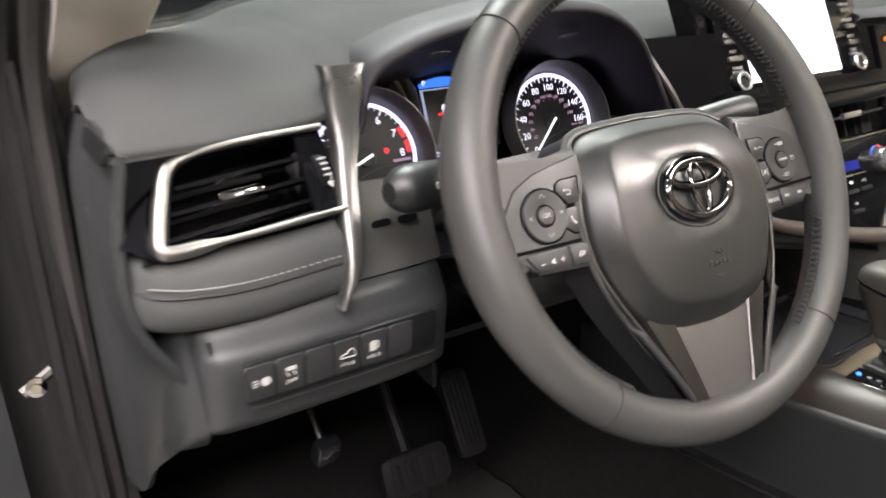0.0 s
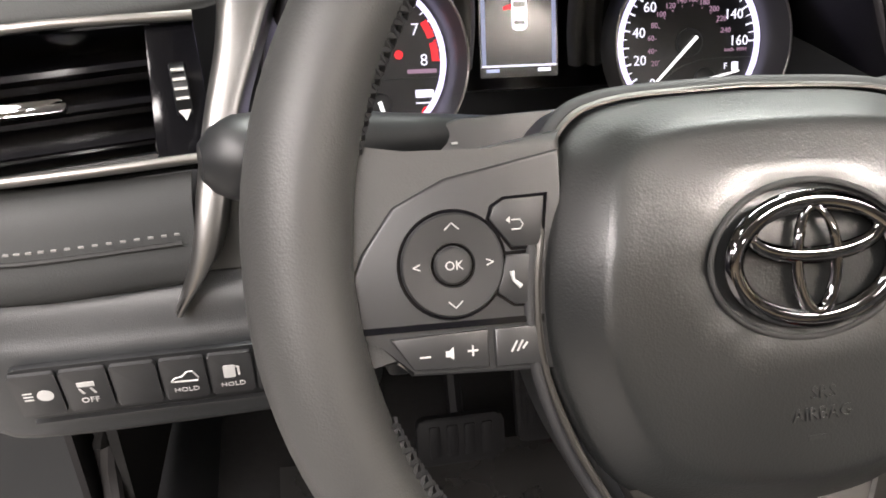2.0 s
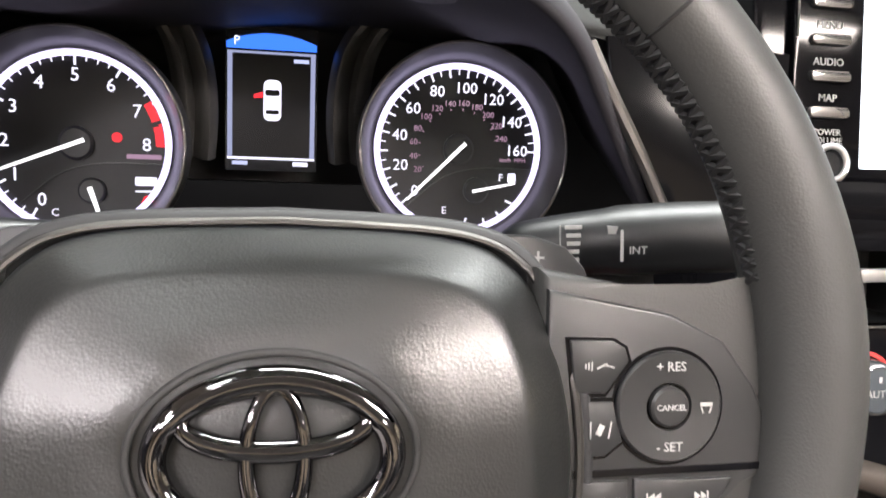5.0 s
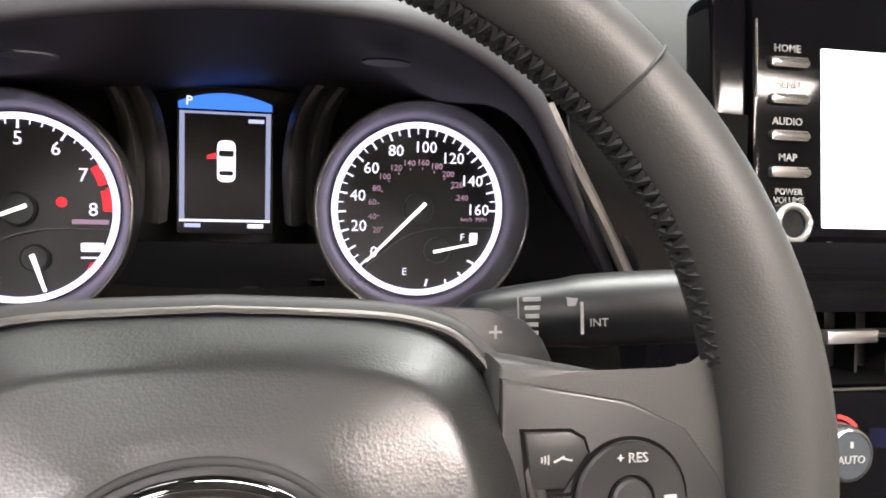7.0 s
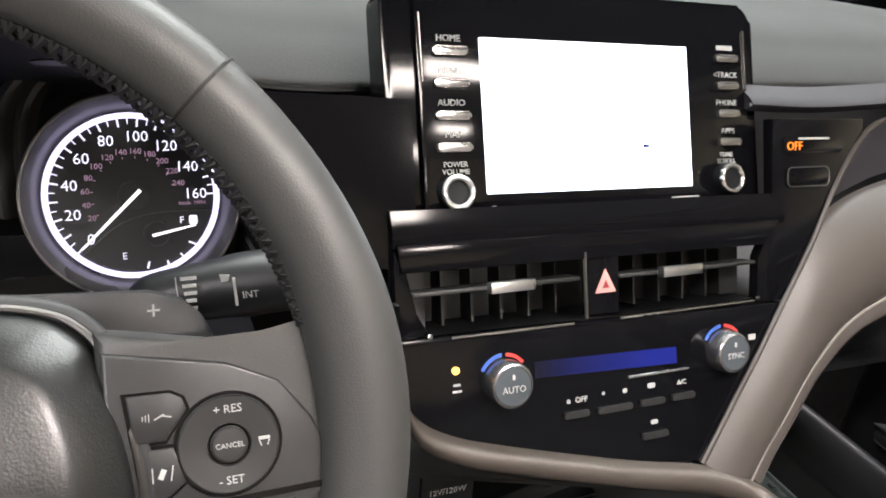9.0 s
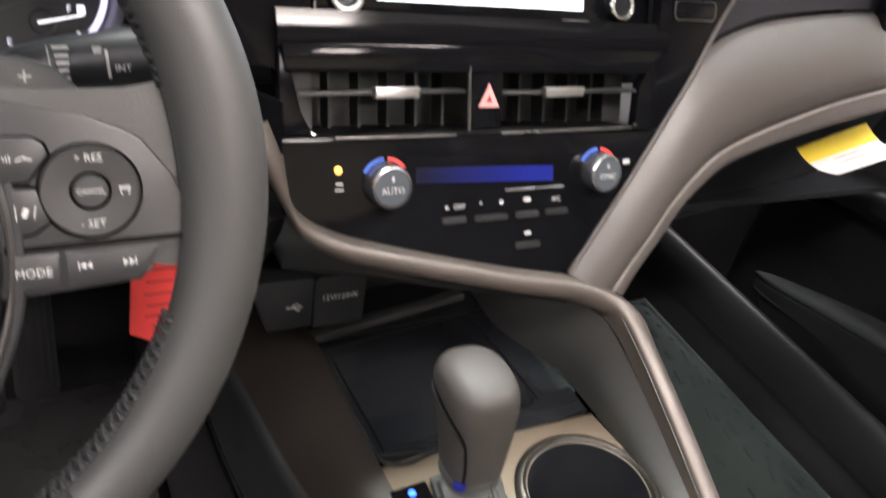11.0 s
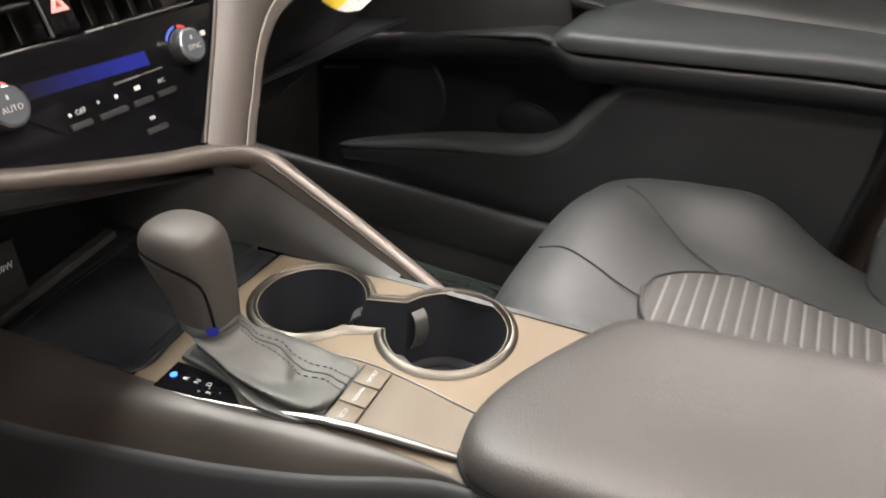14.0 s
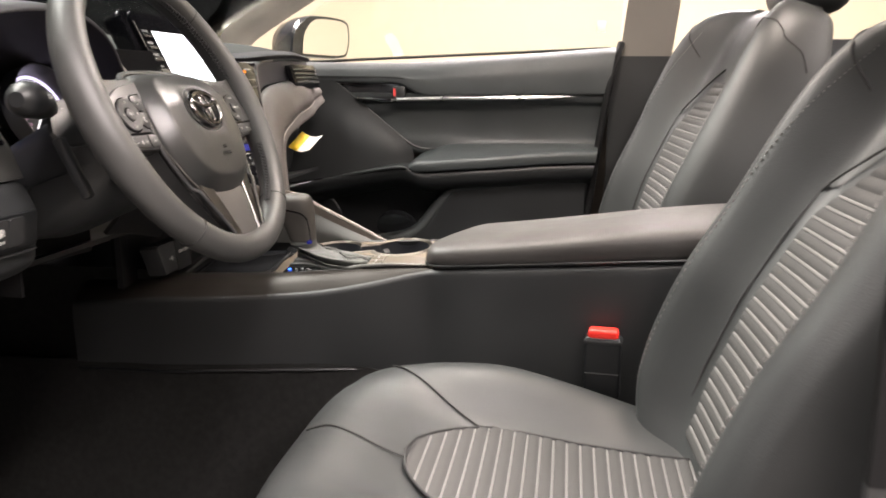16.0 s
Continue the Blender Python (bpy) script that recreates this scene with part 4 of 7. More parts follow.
# voice, phone and back signs
for dx, rot in ((-0.0012, 60), (0.0008, 60), (0.0026, 50)):
    bar(-0.0985 + dx, -0.0312, 0.0042 if dx < 0.002 else 0.0028, 0.0006, rot)
part("printed_mark", tube([(-0.0992, -0.0055, 0.0036), (-0.0987, -0.0085, 0.0036), (-0.0962, -0.0108, 0.0036)], [0.0009, 0.0005, 0.0009], 6), PRINT, wheel)
part("printed_mark", tube([(-0.0985, 0.0118, 0.0036), (-0.0955, 0.0118, 0.0036), (-0.0945, 0.0102, 0.0036), (-0.0955, 0.0086, 0.0036), (-0.0985, 0.0086, 0.0036)], 0.00028, 4), PRINT, wheel)
part("printed_mark", prism([(-0.099, 0.0106), (-0.099, 0.013), (-0.1004, 0.0118)], 0.0003, pose(0, 0, 0.0035)), PRINT, wheel)
# distance, lane and track signs
for dx, rot in ((0, 25), (0.0022, -15)):
    bar(0.0968 + dx, 0.0112, 0.0036, 0.0005, rot)
for k in range(3):
    bar(0.0915 + 0.001 * k, 0.0112, 0.00035, 0.0016 + 0.0006 * k)
bar(0.0935, -0.0085, 0.0004, 0.0052), bar(0.0998, -0.0085, 0.0004, 0.0052, -10), bar(0.0966, -0.0085, 0.0018, 0.0034, -25)
bar(0.1312, -0.001, 0.004, 0.0012, 0, 0.0046), bar(0.1298, -0.0028, 0.0004, 0.002, 20, 0.0046), bar(0.1326, -0.0028, 0.0004, 0.002, -20, 0.0046)
for x0, d in ((0.1152, -1), (0.1305, 1)):
    bar(x0 + d * 0.0026, -0.0302, 0.0004, 0.0028)
    for k in (0, 1):
        c = x0 + d * (0.0012 - 0.0022 * k)
        part("printed_mark", prism([(c - d * 0.001, -0.0288), (c - d * 0.001, -0.0316), (c + d * 0.001, -0.0302)][::-d], 0.0003, pose(0, 0, 0.0035)), PRINT, wheel)

# ---- steering column with its stalks ----
column = thing("steering_column", "black plastic steering column shroud with two stalks", "steering column")
secs = []
for y, zm, w, h in ((0.085, 0.618, 0.06, 0.048), (0.095, 0.612, 0.069, 0.058), (0.115, 0.603, 0.074, 0.066), (0.17, 0.58, 0.076, 0.067), (0.22, 0.563, 0.073, 0.056), (0.26, 0.55, 0.066, 0.045)):
    secs.append([(w * math.copysign(abs(math.cos(q)) ** 0.6, math.cos(q)), y, zm + h * math.copysign(abs(math.sin(q)) ** 0.6, math.sin(q))) for q in np.linspace(0, 2 * math.pi, 48, endpoint=False)])
bm = bmesh.new()
skin(bm, secs, close_u=True, cap=True)
shroud = part("shroud", bm, SIDEPLASTIC, column, "grained black column shroud")
part("shroud_joint", tube([(-0.0752 - 0.001 * (y > 0.1), y, 0.64 - 0.36 * y) for y in (0.1, 0.13, 0.17, 0.21)], 0.0008, 5), DARK, shroud)
stalk_r = part("wiper_stalk", tube(smooth_line([(0.05, 0.142, 0.64), (0.085, 0.134, 0.65), (0.105, 0.13, 0.6585), (0.15, 0.118, 0.67), (0.19, 0.107, 0.6775)], 30),
                                   list(np.interp(np.linspace(0, 1, 30), [0, 0.3, 0.45, 0.66, 0.68, 0.97, 1], [0.005, 0.0065, 0.0122, 0.0142, 0.0152, 0.0152, 0.0135])), 20), DARK, column,
               "black wiper stalk with white printed marks")
stalk_l = part("indicator_stalk", tube(smooth_line([(-0.05, 0.142, 0.652), (-0.09, 0.125, 0.661), (-0.13, 0.105, 0.668), (-0.17, 0.086, 0.674), (-0.2015, 0.078, 0.676)], 30),
                                       list(np.interp(np.linspace(0, 1, 30), [0, 0.25, 0.5, 0.62, 0.8, 0.9, 0.96, 1], [0.006, 0.008, 0.012, 0.0155, 0.0168, 0.0162, 0.013, 0.007])), 20), DARK, column,
               "black indicator stalk with a rounded end")
SR = facing((0.133, 0.1085, 0.6735), (0.09, -0.024, 0.0155), (0.05, 0.25, 0.95))
for k, w in enumerate((0.007, 0.006, 0.0055, 0.0045, 0.0045)):
    part("printed_mark", box(bmesh.new(), SR @ Vector((-0.018, 0.006 - 0.0034 * k, 0)), (w, 0.0016, 0.0004), 0, SR.to_3x3()), PRINT, stalk_r)
for dx, w, h in ((-0.0235, 0.0005, 0.018), (0.0015, 0.0012, 0.013)):
    part("printed_mark", box(bmesh.new(), SR @ Vector((dx, -0.002, 0.0003)), (w, h, 0.0004), 0, SR.to_3x3()), PRINT, stalk_r)
letters("printed_letters", "INT", 0.0045, SR @ pose(0.008, -0.004, 0.0004), PRINT, stalk_r)
part("printed_mark", prism([(-0.004, 0.003), (-0.001, 0.003), (0.0, 0.006), (-0.0045, 0.0065)][::-1], 0.0004, SR), PRINT, stalk_r)
letters("printed_letters", "*  D", 0.006, facing((-0.172, 0.0686, 0.678), (0.06, -0.02, 0.005), (0.05, 0.2, 0.95)), PRINT, stalk_l)

# red tag hung behind the wheel
tag = thing("warning_tag", "red printed paper tag with a blue corner hung from the column", "tag")
TM = facing((0.153, 0.1, 0.535), (1, 0.25, 0), (0, -0.06, 1))
part("paper", prism([(-0.016, -0.022), (0.0125, -0.047), (0.0165, -0.018), (0.014, 0.032), (-0.0145, 0.036)], 0.0008, TM), REDPAPER, tag, "red printed paper")
part("blue_corner", prism([(0.002, -0.0375), (0.0125, -0.0468), (0.0145, -0.032), (0.008, -0.0285)], 0.0006, TM @ pose(0, 0, 0.0006)), BLUEPAPER, tag, "blue printed corner")
for k, (w, y) in enumerate(((0.02, 0.022), (0.016, 0.013), (0.018, 0.004), (0.015, -0.005), (0.017, -0.013), (0.009, -0.021))):
    part("print_line", box(bmesh.new(), TM @ Vector((0.001, y, 0.001)), (w, 0.0016, 0.0003), 0, (TM @ pose(0, 0, 0, 0, 0, -12)).to_3x3()), DARKRED, tag)
part("string", tube([(0.15, 0.13, 0.63), (0.152, 0.115, 0.6), (0.153, 0.1, 0.568)], 0.0006, 5), PRINT, tag)

# ---- centre stack ----
stack = thing("centre_stack", "gloss black centre stack with climate dials and lit display", "centre stack")
SU = (0, 0.42, 1)
PM = facing((0.378, 0.128, 0.582), (1, 0, 0), SU)


def sv(x, z):
    """Place in the stack's plane from car x and z."""
    return (x - 0.378, (z - 0.582) * 1.0846)


def sp(x, z, h=0.0):
    return PM @ Vector((*sv(x, z), h))


edge = smooth_line([(0.2275, 0.612), (0.2285, 0.596), (0.232, 0.579), (0.243, 0.566), (0.262, 0.5565), (0.284, 0.5495), (0.329, 0.5375), (0.397, 0.521), (0.442, 0.5135)], 30)
outline = [sv(*p) for p in edge] + [sv(0.47, 0.545), sv(0.495, 0.577), sv(0.519, 0.6085)]
part("climate_panel", prism(outline, 0.008, PM @ pose(0, 0, -0.008), 0.0012), GLOSS, stack, "gloss black climate panel")
part("upper_frame", prism([sv(0.232, 0.647), sv(0.5, 0.647), sv(0.515, 0.662), sv(0.23, 0.662)], 0.01, PM @ pose(0, 0, -0.008), 0.001), GLOSS, stack)
part("upper_ledge", patch([[(0.228, 0.1605, 0.66), (0.37, 0.1605, 0.66), (0.52, 0.1605, 0.66)], [(0.228, 0.1625, 0.668), (0.37, 0.1625, 0.668), (0.52, 0.1625, 0.668)], [(0.228, 0.17, 0.679), (0.37, 0.17, 0.679), (0.52, 0.17, 0.679)]], 8, 8, 0.003), GLOSS, stack)
part("side_frame", prism([sv(0.228, 0.613), sv(0.249, 0.613), sv(0.24, 0.625), sv(0.236, 0.6465), sv(0.2285, 0.66)], 0.008, PM @ pose(0, 0, -0.008), 0.001), GLOSS, stack)
part("right_panel", prism([sv(0.495, 0.6095), sv(0.52, 0.6095), sv(0.545, 0.6435), sv(0.57, 0.681), sv(0.6, 0.716), sv(0.6, 0.727), sv(0.51, 0.727), sv(0.51, 0.66), sv(0.497, 0.64)], 0.008, PM @ pose(0, 0, -0.008), 0.001),
     GLOSS, stack, "gloss black panel beside the screen")
part("left_panel", patch([[(x0 + (0.245 - x0) * k, 0.128 + 0.42 * (z - 0.582) + 0.006 + 0.016 * (1 - k), z) for k in (0, 0.5, 1)] for x0, z in ((0.188, 0.645), (0.174, 0.675), (0.161, 0.705), (0.154, 0.735))], 14, 14, 0.004), GLOSS, stack, "gloss black panel between the gauges and the screen")
part("left_panel", patch([[(0.186, 0.183, 0.65), (0.2, 0.16, 0.64), (0.2285, 0.142, 0.635)], [(0.19, 0.16, 0.6), (0.205, 0.145, 0.6), (0.2285, 0.133, 0.6)], [(0.195, 0.15, 0.555), (0.21, 0.135, 0.555), (0.232, 0.122, 0.57)]], 12, 12, 0.004), GLOSS, stack)
solo("silver_strip", tube(smooth_line([(0.142, 0.205, 0.733), (0.152, 0.194, 0.714), (0.168, 0.184, 0.688), (0.184, 0.178, 0.662), (0.194, 0.172, 0.645)], 24), 0.0034, 8), SATIN,
     "thin satin silver strip beside the gauge hood", "trim strip")
# centre vents
cv = thing("centre_air_vents", "black centre air vents with chrome tabs and hazard button", "air vent")
part("housing", prism([sv(0.244, 0.613), sv(0.494, 0.613), sv(0.499, 0.647), sv(0.236, 0.647)], 0.003, PM @ pose(0, 0, -0.05)), DARK, cv, "deep dark vent housing")
for a, b in (((0.244, 0.6125), (0.494, 0.6125)), ((0.236, 0.6475), (0.499, 0.6475))):
    bm = bmesh.new()
    skin(bm, [[sp(*a, -0.05), sp(*b, -0.05)], [sp(*a, -0.002), sp(*b, -0.002)]])
    bmesh.ops.solidify(bm, geom=bm.faces[:], thickness=0.0015)
    part("duct_wall", bm, DARK, cv)
for x0, x1, t0, t1 in ((0.24, 0.352, 0.287, 0.317), (0.381, 0.496, 0.412, 0.4445)):
    part("slat", prism([sv(x0, 0.6335), sv(x1, 0.6345), sv(x1, 0.637), sv(x0, 0.636)], 0.016, PM @ pose(0, 0, -0.018), 0.0006), SWITCH, cv, "horizontal vent slat")
    part("slider_tab", prism([sv(t0, 0.6322), sv(t1, 0.6326), sv(t1, 0.6388), sv(t0, 0.6384)], 0.006, PM @ pose(0, 0, -0.002), 0.0012), BRIGHTSTRIP, cv, "chrome slider tab")
    n = 6
    for k in range(n):
        x = x0 + 0.006 + (x1 - x0 - 0.012) * k / (n - 1)
        end = (k == 0 and x0 < 0.3) or (k == n - 1 and x0 > 0.3)
        part("vane", prism([sv(x - (0.0085 if end else 0.0008), 0.614), sv(x + (0.0085 if end else 0.0008), 0.614), sv(x + (0.0085 if end else 0.0008), 0.6465), sv(x - (0.0085 if end else 0.0008), 0.6465)], 0.016,
                           PM @ pose(0, 0, -0.038)), SWITCH, cv, "upright vent vane")
hz = part("hazard_button", prism([sv(0.3555, 0.614), sv(0.3795, 0.614), sv(0.3795, 0.648), sv(0.3565, 0.648)], 0.006, PM @ pose(0, 0, -0.006), 0.001), GLOSS, cv, "gloss black hazard button with a pink triangle")
part("triangle", prism([sv(0.3612, 0.6265), sv(0.3768, 0.6265), sv(0.369, 0.6405)], 0.0004, PM @ pose(0, 0, 0.0002)), PINK, hz, "pink warning triangle")
part("triangle_mark", prism([sv(0.3665, 0.6292), sv(0.3715, 0.6292), sv(0.369, 0.634)], 0.0004, PM @ pose(0, 0, 0.0006)), DARKRED, hz)
# thin bright tubes stand in for glints along the panel edges
for a, b, m in (((0.38, 0.6105), (0.4915, 0.6115), BRIGHTSTRIP), ((0.262, 0.6105), (0.345, 0.6105), SATIN), ((0.385, 0.5742), (0.4335, 0.5742), BRIGHTSTRIP)):
    part("bright_line", tube([sp(*a, 0.0006), sp(*b, 0.0006)], 0.0009, 6), m, cv if a[1] > 0.6 else stack)
part("divider", tube([sp(0.3535, 0.651, 0.001), sp(0.354, 0.6125, 0.001)], 0.0012, 6), SATIN, cv)
for x, z in ((0.248, 0.6125), (0.4945, 0.613)):
    part("end_clip", new_box(sp(x, z, 0.001), (0.004, 0.003, 0.002), 0.0008, PM.to_3x3()), CHROME, cv)
# climate dials, display and keys
for x, txt in ((0.295, "AUTO"), (0.463, "SYNC")):
    dm = PM @ pose(*sv(x, 0.5825), 0)
    d = part("dial", lathe([(0.0146, -0.002), (0.0143, 0.0085), (0.0137, 0.011), (0.0133, 0.0121), (0.012, 0.0127), (0.0117, 0.0119)], 48, dm), DIALGREY, stack, "ridged silver climate dial")
    part("dial_face", lathe([(0.0118, 0.0105), (0.0116, 0.0124), (0.002, 0.013)], 40, dm), DIALFACE, d, "dark dial face")
    letters("dial_letters", txt, 0.0056, dm @ pose(0, -0.002, 0.0134), PRINT, d)
    part("dial_sign", new_box(dm @ Vector((0, 0.0055, 0.0132)), (0.0016, 0.003, 0.0003), 0, dm.to_3x3()), PRINT, d)
    for lo, hi, m in ((95, 150, BLUEPAPER), (40, 85, REDPAPER)):
        arc = [(r_ * math.cos(radians(q)), r_ * math.sin(radians(q))) for r_, qs in ((0.0156, np.linspace(lo, hi, 9)), (0.0178, np.linspace(hi, lo, 9))) for q in qs]
        part("temperature_arc", prism(arc[::-1], 0.0006, dm @ pose(0, 0, 0.0004)), m, stack)
part("fan_sign", new_box(sp(0.4895, 0.588, 0.0006), (0.006, 0.004, 0.0004), 0, PM.to_3x3()), PRINT, stack)
part("climate_display", prism([sv(0.316, 0.582), sv(0.424, 0.5785), sv(0.4235, 0.5885), sv(0.316, 0.5915)], 0.0005, PM @ pose(0, 0, 0.0002)), CLIMATEBLUE, stack, "dim glowing blue climate display")
for x0, x1, z in ((0.336, 0.354, 0.5575), (0.361, 0.387, 0.5572), (0.394, 0.413, 0.5572), (0.419, 0.438, 0.5575), (0.395, 0.4155, 0.5365)):
    part("key", prism(round_rect(x1 - x0, 0.0042, 0.0012), 0.0022, PM @ pose(*sv((x0 + x1) / 2, z), 0), 0.0008), SWITCH, stack, "slim climate key")
letters("key_letters", "OFF", 0.0052, PM @ pose(*sv(0.349, 0.5655), 0.0004), PRINT, stack), letters("key_letters", "A/C", 0.0047, PM @ pose(*sv(0.428, 0.566), 0.0004), PRINT, stack)
for x, z, w, h in ((0.3395, 0.5655, 0.004, 0.004), (0.3655, 0.567, 0.003, 0.0035), (0.382, 0.5665, 0.005, 0.005), (0.403, 0.567, 0.009, 0.0052), (0.405, 0.5445, 0.0085, 0.0045), (0.264, 0.5845, 0.007, 0.0022), (0.264, 0.581, 0.009, 0.002)):
    part("key_sign", prism(round_rect(w * 0.65, h * 0.65, min(w, h) * 0.2), 0.0004, PM @ pose(*sv(x, z), 0.0003)), PRINT, stack)
part("indicator_light", prism(circle(0.0024, 20), 0.0005, PM @ pose(*sv(0.2635, 0.5925), 0.0004)), LITAMBER, stack, "glowing amber indicator")
# passenger airbag indicators
ind = thing("airbag_indicator", "small black indicator window with orange lit letters", "indicator")
IM = PM @ pose(*sv(0.548, 0.71), 0.0)
part("window", prism(round_rect(0.058, 0.0125, 0.004), 0.0014, IM, 0.0006), GLOSS, ind)
letters("lit_letters", "OFF", 0.0085, IM @ pose(-0.0185, -0.001, 0.0017), LITORANGE, ind)
part("print_line", new_box(IM @ Vector((0.0, 0.0045, 0.0016)), (0.03, 0.0016, 0.0003), 0, IM.to_3x3()), PRINT, ind)
part("window", prism(round_rect(0.04, 0.0135, 0.004), 0.0014, IM @ pose(-0.005, -0.0225, 0.0), 0.0006), GLOSS, ind)
part("window_rim", tube([IM @ Vector((x - 0.005, y - 0.0225, 0.0014)) for x, y in round_rect(0.04, 0.0135, 0.004)], 0.0005, 5, True), SATIN, ind)

# ---- touchscreen unit ----
unit = thing("touchscreen_unit", "lit white touchscreen with side keys and two knobs", "touchscreen")
SM = facing((0.372, 0.2035, 0.7238), (1, 0, 0), (0, 0.434, 0.9))
part("outer_case", prism(round_rect(0.28, 0.16, 0.012, cx=0.003), 0.026, SM @ pose(0, 0, -0.032), 0.004, 3), GLOSS, unit, "gloss black outer case")
part("bezel", prism(round_rect(0.248, 0.143, 0.006, cx=0.006, cy=0.004), 0.0075, SM @ pose(0, 0, -0.0075), 0.0015), GLOSS, unit, "gloss black bezel")
part("screen", prism(round_rect(0.156, 0.094, 0.001), 0.0006, SM), WHITE_SCREEN, unit, "glowing white screen")
part("screen_mark", new_box(SM @ Vector((0.041, -0.0195, 0.0008)), (0.0045, 0.0018, 0.0003), 0, SM.to_3x3()), DISPLAYBLUE, unit)
# satin tube drawn for the trim's reflection low on the bezel
part("bright_line", tube([SM @ Vector((-0.03, -0.0672, 0.0005)), SM @ Vector((0.085, -0.0672, 0.0005))], 0.0007, 6), SATIN, unit)
for x in (-0.116, 0.129):
    part("bright_line", tube([SM @ Vector((x, 0.02, 0.0002)), SM @ Vector((x, 0.06, 0.0002))], 0.0006, 6), SATIN, unit)
for x, names, vs in ((-0.098, ("HOME", "MENU", "AUDIO", "MAP"), (0.038, 0.019, 0.0, -0.0187)), (0.1115, ("", "<TRACK", "PHONE", "APPS"), (0.04, 0.0212, 0.002, -0.0175))):
    for txt, v in zip(names, vs):
        part("key", prism(round_rect(0.0225 if x < 0 else 0.019, 0.0052, 0.0016), 0.0032, SM @ pose(x, v, 0), 0.001), KEYSILVER, unit, "silver-edged side key")
        if txt:
            letters("key_letters", txt, 0.0056, SM @ pose(x, v + 0.0076, 0.0003), PRINT, unit)
        else:
            part("key_bar", new_box(SM @ Vector((x, v + 0.0076, 0.0003)), (0.014, 0.0032, 0.0003), 0, SM.to_3x3()), PRINT, unit)
for x, v, a, b in ((-0.0975, -0.031, "POWER", "VOLUME"), (0.109, -0.0285, "TUNE", "SCROLL")):
    letters("key_letters", a, 0.0046, SM @ pose(x, v + 0.0022, 0.0003), PRINT, unit), letters("key_letters", b, 0.0046, SM @ pose(x, v - 0.0022, 0.0003), PRINT, unit)
for x, v in ((-0.0995, -0.0455), (0.1075, -0.043)):
    k = part("knob", lathe([(0.0112, 0), (0.0109, 0.0055), (0.0104, 0.0068), (0.007, 0.0066), (0.0062, 0.0055), (0.0005, 0.0053)], 40, SM @ pose(x, v, 0)), GLOSSDARK, unit, "dark knob with a chrome ring")
    part("knob_ring", tube([SM @ Vector((x + 0.0089 * math.cos(a), v + 0.0089 * math.sin(a), 0.0066)) for a in np.linspace(0, 2 * math.pi, 40, endpoint=False)], 0.0018, 8, True), BRIGHTSTRIP, k, "chrome knob ring")
part("round_mark", prism(circle(0.003, 16, -0.0735, -0.057), 0.0003, SM), PRINT, unit), part("label_bar", new_box(SM @ Vector((-0.063, -0.0575, 0.0002)), (0.012, 0.0022, 0.0003), 0, SM.to_3x3()), PRINT, unit)
part("label_bar", new_box(SM @ Vector((0.072, -0.0555, 0.0002)), (0.023, 0.0038, 0.0003), 0, SM.to_3x3()), PRINT, unit)

# ---- trim bar under the stack, running down the right of the console ----
bar_top = [(0.2185, 0.142, 0.624), (0.2255, 0.132, 0.604), (0.233, 0.121, 0.577), (0.244, 0.116, 0.5645), (0.263, 0.112, 0.555), (0.285, 0.109, 0.548), (0.33, 0.104, 0.536), (0.398, 0.097, 0.5195), (0.444, 0.091, 0.511),
           (0.47, 0.082, 0.5045), (0.484, 0.065, 0.495), (0.489, 0.035, 0.4775), (0.49, -0.02, 0.451), (0.489, -0.07, 0.427), (0.487, -0.105, 0.4105)]
drop = [0.004, 0.01, 0.0115, 0.012, 0.0125, 0.013, 0.0135, 0.0145, 0.016, 0.017, 0.017, 0.016, 0.014, 0.01, 0.003]
side = [(1, 0), (1, 0), (0.9, 0.3), (0.6, 0.6), (0.4, 0.8), (0.3, 0.9), (0.25, 1), (0.2, 1), (0.15, 1), (-0.4, 0.8), (-0.85, 0.4), (-1, 0.1), (-1, 0.05), (-1, 0), (-1, 0)]
secs, rims = [], []
for p, d, (sx_, sz_) in zip(bar_top, drop, side):
    p = Vector(p)
    if p.z > 0.6 and p.x < 0.3:
        secs.append([p + Vector((0.004, 0.006, 0)), p + Vector((0.001, -0.003, 0)), p + Vector((-0.005, -0.007, 0)), p + Vector((-0.011, -0.004, 0)), p + Vector((-0.013, 0.012, 0))])
    elif p.y > 0.075:
        secs.append([p + Vector((0, 0.006, 0.001)), p + Vector((0, -0.003, -0.001)), p + Vector((-0.0, -0.007, -d * 0.5)), p + Vector((0, -0.004, -d)), p + Vector((0, 0.012, -d - 0.004))])
    else:
        secs.append([p + Vector((0.013, 0.003, -0.003)), p + Vector((0.006, 0, 0.001)), p + Vector((-0.003, -0.002, 0.001)), p + Vector((-0.006, -0.002, -d * 0.35)), p + Vector((-0.007, 0, -d))])
trim = thing("console_trim_bar", "warm satin metallic trim bar sweeping under the stack", "trim bar")
part("bar", patch(secs, 16, 90, 0.003), BRONZE, trim)
part("bright_edge", tube(smooth_line([Vector(p) + Vector((-0.0065, -0.002, -0.003)) for p in bar_top[10:]], 40), 0.0006, 6), TRIMDARK, trim, "bright edge line")
# inner wall below the bar
wall = [[(0.447, y, 0.503), (0.444, y, 0.46), (0.441, y, 0.408)] for y in (0.264, 0.21, 0.16)]
